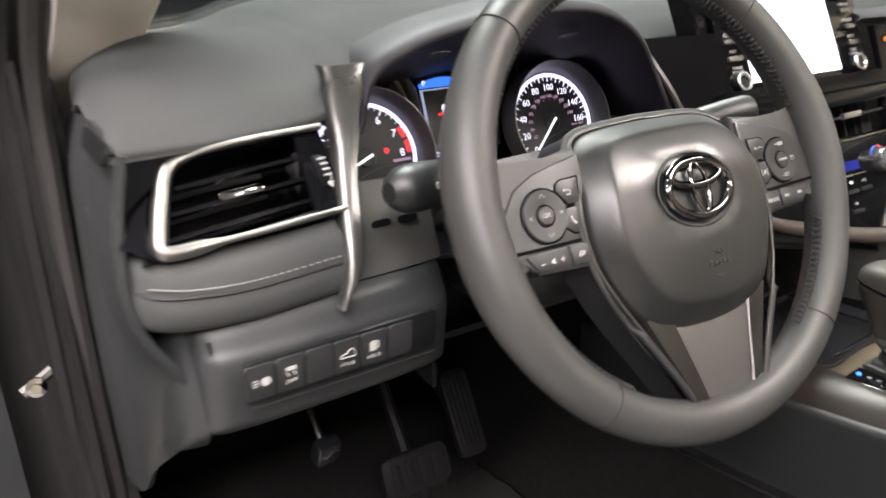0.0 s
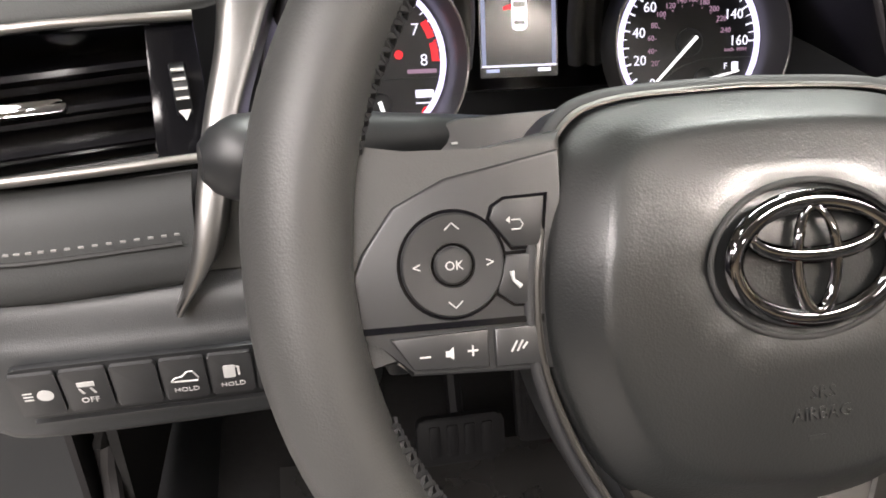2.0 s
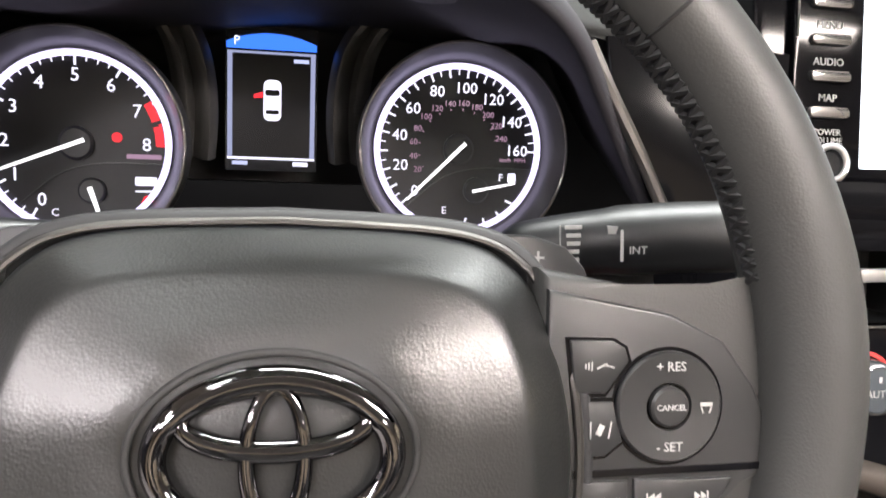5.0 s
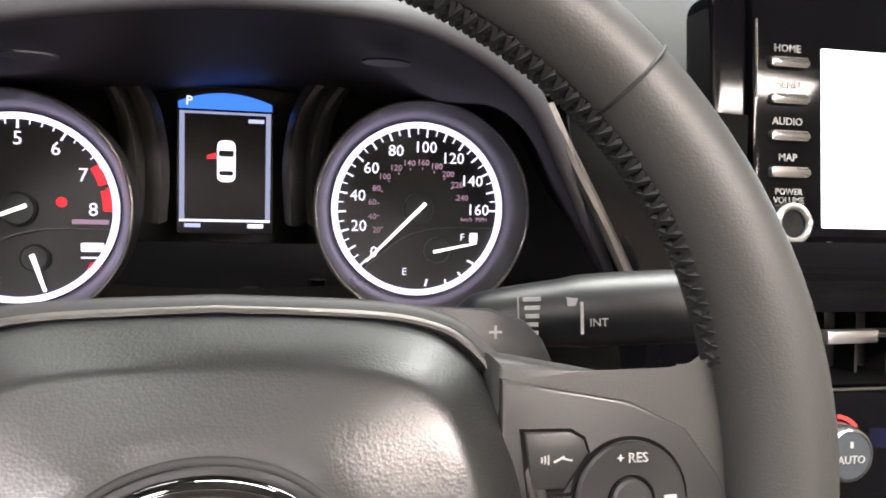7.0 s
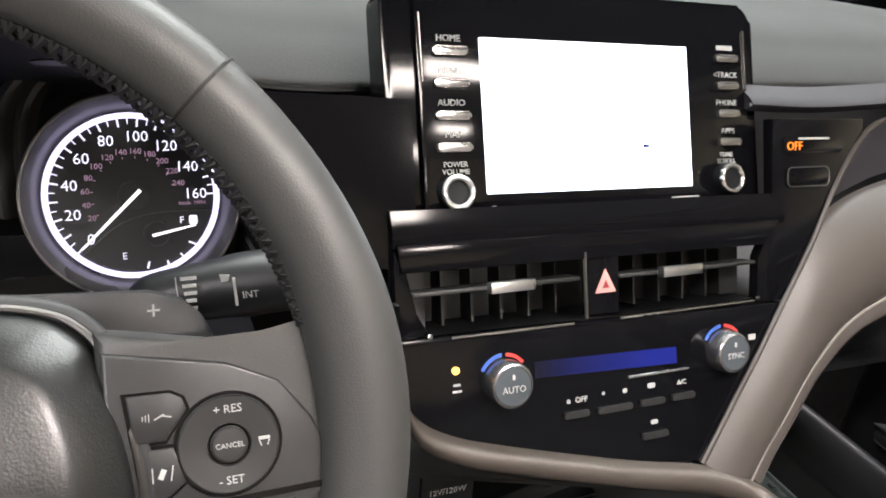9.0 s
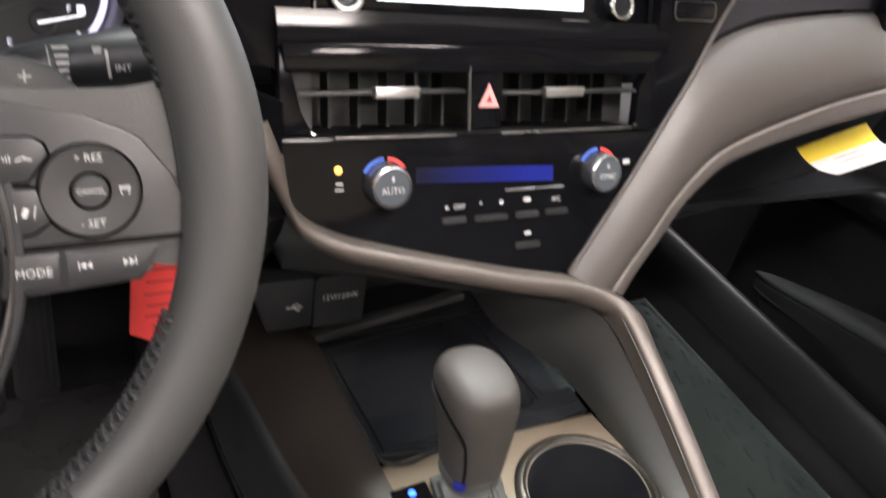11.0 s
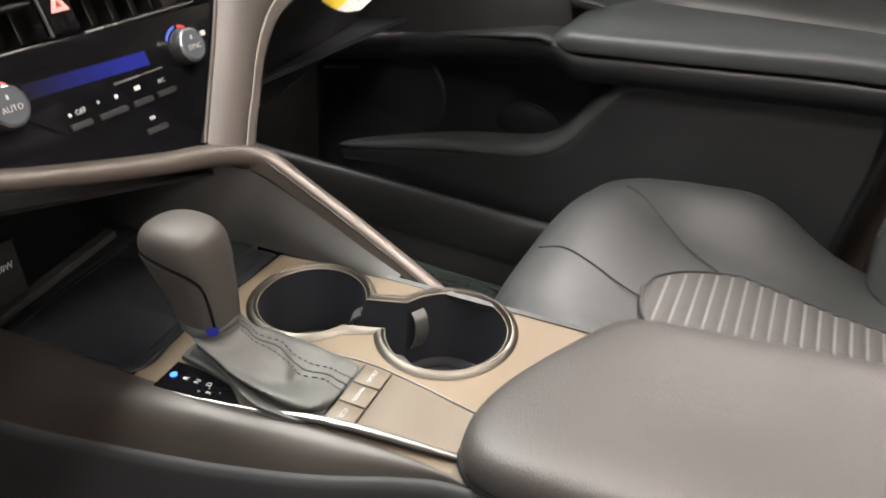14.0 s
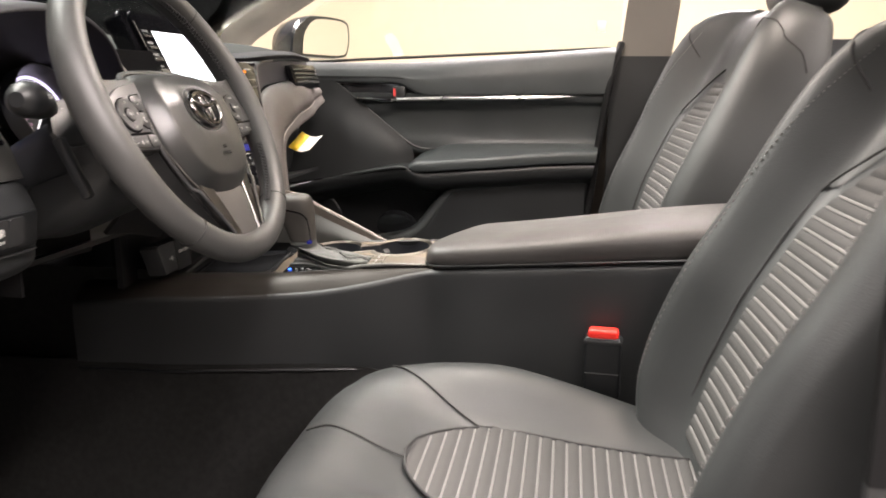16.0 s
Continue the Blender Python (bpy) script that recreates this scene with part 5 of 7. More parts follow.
for p, d in list(zip(bar_top, drop))[9:14]:
    p = Vector(p)
    k = max(0.0, min(1.0, (0.09 - p.y) / 0.05))
    wall.append([p + Vector((-0.006, 0.002 + 0.01 * (1 - k), -d)), p + Vector((-0.012 - 0.004 * k, 0.03 * (1 - k) + 0.002, -d - (p.z - 0.41) * 0.4)), Vector((p.x - 0.016 + 0.004 * (p.y < -0.05), p.y + 0.05 * (1 - k), 0.408 + 0.0015))])
part("inner_wall", patch(wall, 14, 40, 0.0015), SATINGREY, trim, "smooth grey inner wall")
out = []
for p, d in list(zip(bar_top, drop))[9:]:
    p = Vector(p)
    out.append([p + Vector((0.013, 0.003, -0.004)), p + Vector((0.014, 0.002, -0.06)), Vector((p.x + 0.012, p.y, 0.2)), Vector((p.x + 0.012, p.y, 0.0))])
part("outer_wall", patch(out, 14, 20, 0.003), CARPET, trim)

# ---- padded band on the passenger's side ----
band = thing("passenger_dash_pad", "grey stitched leather dash pad curving across the passenger side", "dash pad")
left_edge = [(0.444, 0.513), (0.469, 0.545), (0.495, 0.5775), (0.52, 0.611), (0.545, 0.6445), (0.572, 0.666), (0.61, 0.679), (0.66, 0.687), (0.72, 0.692), (0.8, 0.695), (0.88, 0.694), (0.98, 0.685)]
right_edge = [(0.484, 0.496), (0.4975, 0.514), (0.515, 0.5335), (0.535, 0.557), (0.556, 0.5765), (0.58, 0.5925), (0.61, 0.6035), (0.66, 0.6165), (0.72, 0.629), (0.8, 0.641), (0.88, 0.652), (0.985, 0.664)]


def py(z, b=0.0):
    return 0.128 + 0.42 * (z - 0.582) - b


secs = []
for i, (a, b) in enumerate(zip(left_edge, right_edge)):
    push = float(np.interp(i, (0, 2, 7, 9, 11), (0.011, 0.013, 0.018, 0.014, 0.008)))
    back = 0.0 if i < 10 else 0.012 * (i - 9)
    row = []
    for t, h in ((0.0, -0.006), (0.04, 0.001), (0.3, push * 0.75), (0.6, push), (0.85, push * 0.8), (1.0, push * 0.35)):
        x, z = a[0] + (b[0] - a[0]) * t, a[1] + (b[1] - a[1]) * t
        row.append((x, py(z, h) + back, z))
    x, z = b[0] + float(np.interp(i, (0, 4, 8), (0.012, 0.011, 0.004))), b[1] - float(np.interp(i, (0, 3, 8), (0.004, 0.006, 0.018)))
    row += [(x, py(z, push * 0.2) + back, z), (x + 0.006, py(z, -0.02) + back, z - 0.006)]
    secs.append(row)
part("pad", patch(secs, 40, 80, 0.003), PADGREY, band)
part("seam", tube(smooth_line([(b[0], py(b[1], float(np.interp(i, (0, 2, 7, 9, 11), (0.011, 0.013, 0.018, 0.014, 0.008))) * 0.38) + (0.0 if i < 10 else 0.012 * (i - 9)), b[1]) for i, b in enumerate(right_edge[:11])], 60), 0.0013, 6), STITCHGREY, band, "raised stitched seam")
part("edge_line", tube(smooth_line([(x, py(z, 0.0015), z) for x, z in left_edge[:5]] + [(0.571, py(0.683), 0.683), (0.598, py(0.715), 0.714), (0.627, py(0.727), 0.7275), (0.7, py(0.735), 0.735)], 50), 0.002, 6), PADGREY, band,
     "rounded edge bead")
# dark inlay with the passenger vent
inlay = thing("passenger_dash_inlay", "dark glossy inlay strip with an end air vent", "dash trim")
secs = []
for i, (x, zt, zb, back) in enumerate(((0.575, 0.69, 0.668, 0.0), (0.605, 0.714, 0.678, 0.0), (0.64, 0.728, 0.686, 0.0), (0.72, 0.733, 0.693, 0.0), (0.8, 0.736, 0.696, 0.0), (0.9, 0.736, 0.694, 0.002), (0.96, 0.732, 0.69, 0.014))):
    secs.append([(x, py(zt, -0.002) + back, zt), (x, py((zt + zb) / 2, -0.008) + back, (zt + zb) / 2), (x, py(zb, -0.012) + back, zb)])
part("panel", patch(secs, 12, 40, 0.003), HOOD, inlay)
EM = facing((0.83, 0.176, 0.703), (1, -0.02, 0), (0, 0.3, 1))
part("vent_box", prism(round_rect(0.15, 0.05, 0.006), 0.012, EM @ pose(0, 0, -0.004), 0.002), GLOSS, inlay)
for k in range(4):
    part("slat", prism(round_rect(0.134, 0.003, 0.001), 0.006, EM @ pose(0, -0.0135 + 0.009 * k, 0.006)), SWITCH, inlay, "vent slat")
part("upper_lip", patch([[(x, y, z), (x, y - 0.008, z + 0.008), (x, y + 0.012, z + 0.016)] for x, y, z in ((0.5, 0.208, 0.727), (0.56, 0.2, 0.728), (0.64, 0.196, 0.734), (0.75, 0.196, 0.74), (0.85, 0.198, 0.742), (0.96, 0.21, 0.738))], 8, 30, 0.006), HOOD, dash)
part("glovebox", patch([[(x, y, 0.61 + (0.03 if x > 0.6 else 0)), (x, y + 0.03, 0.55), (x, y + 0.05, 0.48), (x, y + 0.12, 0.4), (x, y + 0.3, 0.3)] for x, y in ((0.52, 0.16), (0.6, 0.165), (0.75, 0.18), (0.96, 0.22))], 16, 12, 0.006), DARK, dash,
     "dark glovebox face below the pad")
# paper label hanging under the pad
lab = thing("hanging_label", "white paper label with a yellow printed band under the dash", "label")
LA, LB, LC, LD = (Vector(p) for p in ((0.757, 0.187, 0.556), (0.835, 0.182, 0.584), (0.849, 0.138, 0.576), (0.777, 0.146, 0.545)))


def on_label(u, v, lift=0.0):
    """A place on the curled label: u along its fixed edge, v towards its free edge."""
    p = (LA + (LB - LA) * u) * (1 - v) + (LD + (LC - LD) * u) * v
    return p + Vector((0.05, 0.12, -0.99)) * (0.007 * math.sin(math.pi * v) - 0.004 * v * (1 - u) - lift)


def label_sheet(v0, v1, lift, thick):
    bm = bmesh.new()
    skin(bm, [[on_label(u, v, lift) for u in np.linspace(0, 1, 8)] for v in np.linspace(v0, v1, 9)])
    bmesh.ops.solidify(bm, geom=bm.faces[:], thickness=thick)
    return bm


part("paper", label_sheet(0.0, 1.0, 0.0, 0.0004), PAPER, lab)
part("yellow_band", label_sheet(0.0, 0.4, 0.0006, 0.0003), YELLOW, lab, "yellow printed band")
for k in range(3):
    a, b = on_label(0.3, 0.5 + 0.14 * k, 0.0006), on_label(0.85, 0.5 + 0.14 * k, 0.0006)
    part("print_line", tube([a, (a + b) / 2, b], 0.0005, 4), SATINGREY, lab)

# ---- centre console ----
def zc(x, y):
    """Height of the console's top plane."""
    return 0.412 + 0.0692 * (x - 0.316) - 0.0545 * (y + 0.195)


CM = Matrix(((1, 0, 0, 0), (0, 1, 0, 0), (0.0692, -0.0545, 1, 0.412 - 0.0692 * 0.316 - 0.0545 * 0.195), (0, 0, 0, 1)))  # x, y, height over the plane


def cp(x, y, h=0.0):
    return CM @ Vector((x, y, h))


def flat(pts, depth, h=0.0, bevel=0.0, seg=2):
    """An outline lying on the console's top, drawn upwards."""
    area = sum(a[0] * b[1] - b[0] * a[1] for a, b in zip(pts, pts[1:] + pts[:1]))
    return prism(pts if area > 0 else pts[::-1], depth, CM @ pose(0, 0, h), bevel, seg)


console = thing("centre_console", "satin beige-grey centre console between the front seats", "centre console")
F, B, WH = (0.4225, -0.018, 0.0455), (0.432, -0.1345, 0.0485), 0.0195


def figure8(grow=0.0):
    out = []
    fa, ba = math.asin((WH + grow) / (F[2] + grow)), math.asin((WH + grow) / (B[2] + grow))
    for q in np.linspace(-math.pi / 2 + fa, 1.5 * math.pi - fa, 34):
        out.append((F[0] + (F[2] + grow) * math.cos(q), F[1] + (F[2] + grow) * math.sin(q)))
    for q in np.linspace(math.pi / 2 + ba, 2.5 * math.pi - ba, 36):
        out.append((B[0] + (B[2] + grow) * math.cos(q), B[1] + (B[2] + grow) * math.sin(q)))
    return out


deck_out = [(0.287, 0.05), (0.2895, 0.0), (0.2955, -0.05), (0.3025, -0.1), (0.3, -0.16), (0.302, -0.24), (0.477, -0.262), (0.479, -0.17), (0.479, -0.1), (0.475, -0.03), (0.468, 0.045), (0.33, 0.052)]
tray_cut = deck_out
bm = bmesh.new()
loops = []
for pts in (deck_out, figure8()):
    vs = [bm.verts.new((x, y, 0)) for x, y in pts]
    loops += [bm.edges.new((vs[i], vs[(i + 1) % len(vs)])) for i in range(len(vs))]
bmesh.ops.triangle_fill(bm, use_beauty=True, use_dissolve=False, edges=loops)
bmesh.ops.solidify(bm, geom=bm.faces[:], thickness=0.006)
bmesh.ops.transform(bm, matrix=CM @ pose(0, 0, -0.0), verts=bm.verts[:])
part("deck", bm, DECK, console, "satin deck round the cup holders", smooth=False)
# dished border and walls of the cup holders
rows = [[cp(x, y, h) for x, y in figure8(g)] for g, h in ((0.0075, 0.0005), (0.006, 0.0018), (0.0042, 0.0034), (0.002, 0.0038), (0.0004, 0.0022), (-0.001, -0.002))]
bm = bmesh.new()
skin(bm, rows, close_u=True)
bmesh.ops.solidify(bm, geom=bm.faces[:], thickness=0.0008)
part("cup_ring", bm, CUPRING, console, "polished double ring round the cup holders")
part("cup_line", tube([cp(x, y, 0.0008) for x, y in figure8(-0.0012)], 0.0007, 6, True), CUPRING, console)
rows = [[cp(x, y, h) for x, y in figure8(g)] for g, h in ((-0.001, 0.0005), (-0.003, -0.02), (-0.004, -0.05), (-0.0055, -0.062))]
bm = bmesh.new()
skin(bm, rows, close_u=True)
f = bm.faces.new([v for v in bm.verts[-len(rows[0]):]])
part("cup_well", bm, CUPWELL, console, "dark cup holder well")
for cx, cy in (F[:2], B[:2]):
    part("cup_floor", lathe([(0.034, 0.0), (0.034, 0.002), (0.03, 0.002), (0.0295, 0.0008)], 40, CM @ pose(cx, cy, -0.0618)), DARK, console)
for cx, cy, deg in ((B[0] + 0.025, B[1] + 0.038, 58), (B[0] - 0.036, B[1] + 0.022, 150), (F[0] + 0.014, F[1] - 0.04, -70)):
    tm = CM @ pose(cx, cy, 0, 0, 0, deg + 90)
    part("cup_clip", patch([[tm @ Vector((x, 0.002, -0.008)), tm @ Vector((x, 0.009, -0.014)), tm @ Vector((x, 0.011, -0.028)), tm @ Vector((x, 0.004, -0.045))] for x in (-0.006, 0.006)], 14, 4, 0.0015), SATINGREY, console,
         "sprung cup clip")
# drive mode keys and lid
part("deck_step", flat([(0.3085, -0.098), (0.3695, -0.0985), (0.3665, -0.125), (0.3555, -0.197), (0.3165, -0.199), (0.3105, -0.13)], 0.004, 0.0, 0.001), DARK, console)
for k, txt in enumerate(("ECO", "NORMAL", "SPORT")):
    x0, x1 = 0.3095 + 0.0194 * k, 0.3095 + 0.0194 * (k + 1) - 0.0008
    key = part("mode_key", flat([(x0, -0.1015), (x1, -0.1015), (x1 - 0.0005, -0.1225), (x0 + 0.0003, -0.1225)], 0.0022, 0.004, 0.0006), MODEKEY, console, "beige drive mode key")
    letters("key_letters", txt, 0.0042 if k != 1 else 0.0035, CM @ pose((x0 + x1) / 2, -0.112, 0.0065), PRINT, key)
part("lid", flat([(0.3105, -0.1245), (0.3655, -0.1235), (0.3622, -0.15), (0.3535, -0.194), (0.3178, -0.196), (0.314, -0.165)], 0.0022, 0.004, 0.0008), MODEKEY, console, "flat beige lid")
part("bright_edge", tube([cp(x, y, h) for x, y, h in smooth_line([(0.2885, 0.028, 0.001), (0.2925, -0.01, 0.002), (0.2985, -0.05, 0.003), (0.306, -0.096, 0.0065), (0.3108, -0.14, 0.0075), (0.3172, -0.198, 0.0045)], 40)],
                         list(np.interp(np.linspace(0, 1, 40), [0, 0.45, 0.58, 0.9, 1], [0.0013, 0.0016, 0.003, 0.0026, 0.0014])), 8), POSTMETAL, console, "bright metal edge")
part("bright_edge", tube([cp(x, y, 0.0045) for x, y in smooth_line([(0.358, -0.02), (0.3665, -0.06), (0.3705, -0.1), (0.366, -0.14), (0.356, -0.196)], 30)], 0.0009, 6), SATIN, console)
# gear indicator
gi = part("gear_panel", flat([(0.289, 0.027), (0.316, 0.028), (0.3155, -0.005), (0.311, -0.024), (0.2975, -0.043), (0.292, -0.012)], 0.0035, 0.0, 0.0008), GLOSS, console, "gloss black gear panel with lit letters")
for txt, x, y, s, m in (("P", 0.3035, 0.0205, 0.0068, LITP), ("R", 0.3038, 0.0095, 0.0055, PRINT), ("N", 0.3045, 0.0, 0.0055, PRINT), ("D", 0.3055, -0.0098, 0.0055, PRINT), ("S", 0.2985, -0.0145, 0.0055, PRINT),
                        ("+", 0.297, -0.0075, 0.0045, PRINT), ("-", 0.302, -0.0215, 0.0045, PRINT), ("-", 0.3022, -0.012, 0.0045, PRINT)):
    letters("gear_letter", txt, s, CM @ pose(x, y, 0.0039, 0, 0, 0), m, gi)
part("gear_light", prism(circle(0.0026, 16), 0.0005, CM @ pose(0.3032, 0.0207, 0.0036)), LITP, gi, "glowing blue gear light")

# storage tray
tray = thing("storage_tray", "open dark storage tray in front of the lever", "tray")
part("tray_floor", flat([(0.286, 0.205), (0.294, 0.062), (0.33, 0.056), (0.468, 0.06), (0.47, 0.2)], 0.003, -0.016), GLOSSDARK, tray, "smooth dark charging pad")
part("tray_wall", tube([cp(x, y, -0.004) for x, y in ((0.284, 0.206), (0.2925, 0.062), (0.33, 0.0545), (0.466, 0.06))], 0.0045, 6), DARK, tray)
part("tray_lip", tube([cp(x, y, 0.0015) for x, y in smooth_line([(0.2835, 0.207), (0.2885, 0.12), (0.2925, 0.066), (0.297, 0.052), (0.312, 0.047), (0.335, 0.05), (0.4, 0.054)], 40)], 0.0016, 6), DARK, tray)
part("back_ledge", flat([(0.287, 0.196), (0.44, 0.214), (0.44, 0.226), (0.285, 0.208)], 0.007, -0.008, 0.002), SATINGREY, tray, "raised grey ledge")
part("pad_border", tube([cp(x, y, -0.0125) for x, y in ((0.3, 0.19), (0.306, 0.072), (0.445, 0.076), (0.44, 0.2))], 0.001, 5, True), DARK, tray)
part("step_block", flat([(0.39, 0.046), (0.468, 0.05), (0.468, 0.078), (0.43, 0.074), (0.425, 0.066), (0.39, 0.06)], 0.014, -0.014, 0.002), GLOSSDARK, tray)
part("cavity_back", new_box((0.36, 0.262, 0.45), (0.28, 0.01, 0.14)), DARK, tray)
part("cavity_roof", patch([[(x, 0.125 - (x - 0.23) * 0.09, 0.53 - (x - 0.23) * 0.22), (x, 0.2, 0.52 - (x - 0.23) * 0.2), (x, 0.265, 0.5)] for x in (0.232, 0.3, 0.4, 0.47)], 10, 10, 0.003), DARK, tray)
part("front_floor", flat([(0.286, 0.2), (0.48, 0.2), (0.48, 0.28), (0.286, 0.28)], 0.003, -0.012), DARK, tray)

usb = thing("power_socket_panel", "grained black panel with usb and power sockets", "socket panel")
for x0, x1, z0, slant, kind_ in ((0.236, 0.2875, 0.4, 0.014, "usb"), (0.2885, 0.333, 0.398, 0.0, "volt")):
    um = facing((0, 0.161, 0), (1, 0, 0), (0, 0.12, 1))
    cover = part("socket_cover", prism([(x0 + slant, z0 - 0.001), (x1, z0), (x1, 0.447), (x0 + 0.004, 0.447), (x0, 0.443)], 0.03, um @ pose(0, 0, -0.022), 0.002), SIDEPLASTIC, usb)
    if kind_ == "volt":
        letters("print_letters", "12V/120W", 0.0072, um @ pose((x0 + x1) / 2 - 0.001, 0.427, 0.0092), PAPER, cover)
    else:
        c = (0.2725, 0.421)
        part("usb_sign", tube([um @ Vector((c[0] - 0.006, c[1], 0.0083)), um @ Vector((c[0] + 0.006, c[1], 0.0083))], 0.0006, 5), PAPER, cover)
        part("usb_sign", tube([um @ Vector((c[0] - 0.003, c[1], 0.0083)), um @ Vector((c[0], c[1] + 0.003, 0.0083)), um @ Vector((c[0] + 0.003, c[1] + 0.003, 0.0083))], 0.0005, 5), PAPER, cover)
        part("usb_sign", tube([um @ Vector((c[0] - 0.001, c[1], 0.0083)), um @ Vector((c[0] + 0.001, c[1] - 0.003, 0.0083)), um @ Vector((c[0] + 0.004, c[1] - 0.003, 0.0083))], 0.0005, 5), PAPER, cover)
        part("usb_sign", prism(circle(0.0013, 12, c[0] - 0.0065, c[1]), 0.0004, um @ pose(0, 0, 0.0081)), PRINT, cover)

# left flank of the console and box under the armrest
ridge = ((0.34, 0.216, 0.358, 0.268), (0.27, 0.219, 0.364, 0.272), (0.2, 0.223, 0.37, 0.2828), (0.147, 0.23, 0.371, 0.2855), (0.09, 0.238, 0.373, 0.2875), (0.035, 0.249, 0.376, 0.289), (-0.042, 0.265, 0.382, 0.295), (-0.112, 0.279, 0.394, 0.303),
         (-0.165, 0.294, 0.405, 0.305), (-0.195, 0.3, 0.411, 0.304), (-0.22, 0.299, 0.4145, 0.301))
flank, low = [], []
for y, x, z, xd in ridge:
    zd = zc(xd, y) + 0.003
    zb = float(np.interp(y, (-0.22, -0.165, -0.11, -0.04), (0.19, 0.225, 0.247, 0.252)))
    flank.append([(xd + (x - xd) * k, y, zd + (z - zd) * d) for k, d in ((-0.08, 0.0), (0.1, 0.03), (0.35, 0.16), (0.62, 0.42), (0.85, 0.75), (1.0, 1.0))])
    low.append([(x + 0.001, y, z + 0.0005), (x - 0.0045, y, z - 0.004), (x - 0.0065, y, z - 0.014), (x - 0.007, y, z - 0.05), (x - 0.006, y, zb + 0.038), (x - 0.0045, y, zb + 0.01), (x + 0.001, y, zb)])
flank.append([(0.302, -0.28, 0.4205), (0.301, -0.28, 0.4203), (0.2995, -0.28, 0.42), (0.298, -0.28, 0.4195), (0.2955, -0.28, 0.419), (0.2935, -0.28, 0.4175)])
part("flank_top", patch(flank, 18, 50, 0.003), DECKSHADE, console, "satin deck shoulder of the console, darkened in place of shade")
for y in (-0.28, -0.37, -0.5, -0.86):
    z = 0.4145 - (y + 0.215) * 0.074
    low.append([(0.2935, y, z), (0.288, y, z - 0.008), (0.285, y, z - 0.045), (0.283, y, 0.33), (0.282, y, 0.27), (0.281, y, 0.2), (0.281, y, 0.17)])
part("side_panel", patch(low, 34, 70, 0.004), SIDEPLASTIC, console, "tall grained side panel")
part("carpet_side", patch([[(x + 0.004, y, z), (x - 0.002, y, 0.12), (x - 0.01, y, -0.01)] for y, x, z in ((0.6, 0.2, 0.26), (0.34, 0.212, 0.262), (0.2, 0.218, 0.262), (0.09, 0.233, 0.264), (-0.042, 0.26, 0.264), (-0.15, 0.276, 0.25), (-0.3, 0.283, 0.2), (-0.7, 0.283, 0.2))], 14, 40, 0.004), CARPET, console, "black carpeted tunnel flank")
part("side_crease", tube(smooth_line([(0.211, 0.34, 0.25), (0.2155, 0.2, 0.252), (0.2305, 0.09, 0.255), (0.257, -0.042, 0.256), (0.272, -0.1, 0.254), (0.2795, -0.14, 0.243), (0.282, -0.17, 0.222), (0.282, -0.2, 0.19)], 40), 0.0022, 6), DARK, console, "carpet edge line along the side")
rp = [[(0.4775, y, zc(0.4775, y) + 0.002), (0.486, y, 0.39), (0.49, y, 0.25), (0.49, y, -0.01)] for y in (0.05, -0.05, -0.15, -0.25)] + [[(0.478, y, 0.42 - (y + 0.215) * 0.074), (0.486, y, 0.39), (0.49, y, 0.25), (0.49, y, -0.01)] for y in (-0.4, -0.86)]
part("side_panel", patch(rp, 14, 20, 0.004), DASH_LOW, console)

AM = Matrix(((1, 0, 0, 0), (0, 1, 0, 0), (0.03, -0.074, 1, 0.4215 - 0.03 * 0.3 - 0.074 * 0.214), (0, 0, 0, 1)))
plan = smooth_line([(0.288, -0.82), (0.2895, -0.45), (0.2905, -0.27), (0.2935, -0.222), (0.305, -0.2035), (0.325, -0.1965), (0.355, -0.199), (0.395, -0.2135), (0.44, -0.237), (0.466, -0.254), (0.4755, -0.275), (0.479, -0.34), (0.481, -0.45), (0.481, -0.82)], 70)
rows = []
for s, h in ((0.975, 0.0), (0.99, 0.002), (1.0, 0.007), (1.0, 0.018), (0.99, 0.028), (0.968, 0.0355), (0.93, 0.0415), (0.86, 0.046), (0.7, 0.05), (0.5, 0.0516), (0.25, 0.0524), (0.0, 0.0526)):
    rows.append([AM @ Vector((0.385 + (x - 0.385) * s, -0.42 + (y + 0.42) * (1 - (1 - s) * 0.55), h * (1.0 - 0.4 * (max(0.0, min(1.0, (y + 0.72) / 0.52)) ** 2 * (3 - 2 * max(0.0, min(1.0, (y + 0.72) / 0.52))))))) for x, y in plan])
bm = bmesh.new()
skin(bm, rows, close_u=True)
rest = part("armrest", bm, ARMREST, console, "padded black leather armrest lid")
part("base_line", tube([AM @ Vector((0.385 + (x - 0.385) * 0.985, y, -0.001)) for x, y in plan], 0.0022, 6), DARK, rest)
part("box_top", prism([(0.292, -0.85), (0.478, -0.85), (0.478, -0.258), (0.36, -0.203), (0.3, -0.21)], 0.006, AM @ pose(0, 0, -0.01)), DARK, rest)

# ---- gear lever ----
lever = thing("gear_lever", "grey leather gear lever with a stitched gaiter", "gear lever", (0, 0, 0))
base2 = [(0.3185, 0.0265), (0.314, -0.006), (0.31, -0.026), (0.2995, -0.046), (0.2985, -0.072), (0.3072, -0.0965), (0.335, -0.0985), (0.3655, -0.0965), (0.3685, -0.07), (0.3655, -0.05), (0.358, -0.015), (0.348, 0.02), (0.335, 0.03)]
base_ring = [tuple(p) for p in smooth_line(base2 + base2[:1], 121)][:-1]
rows = []
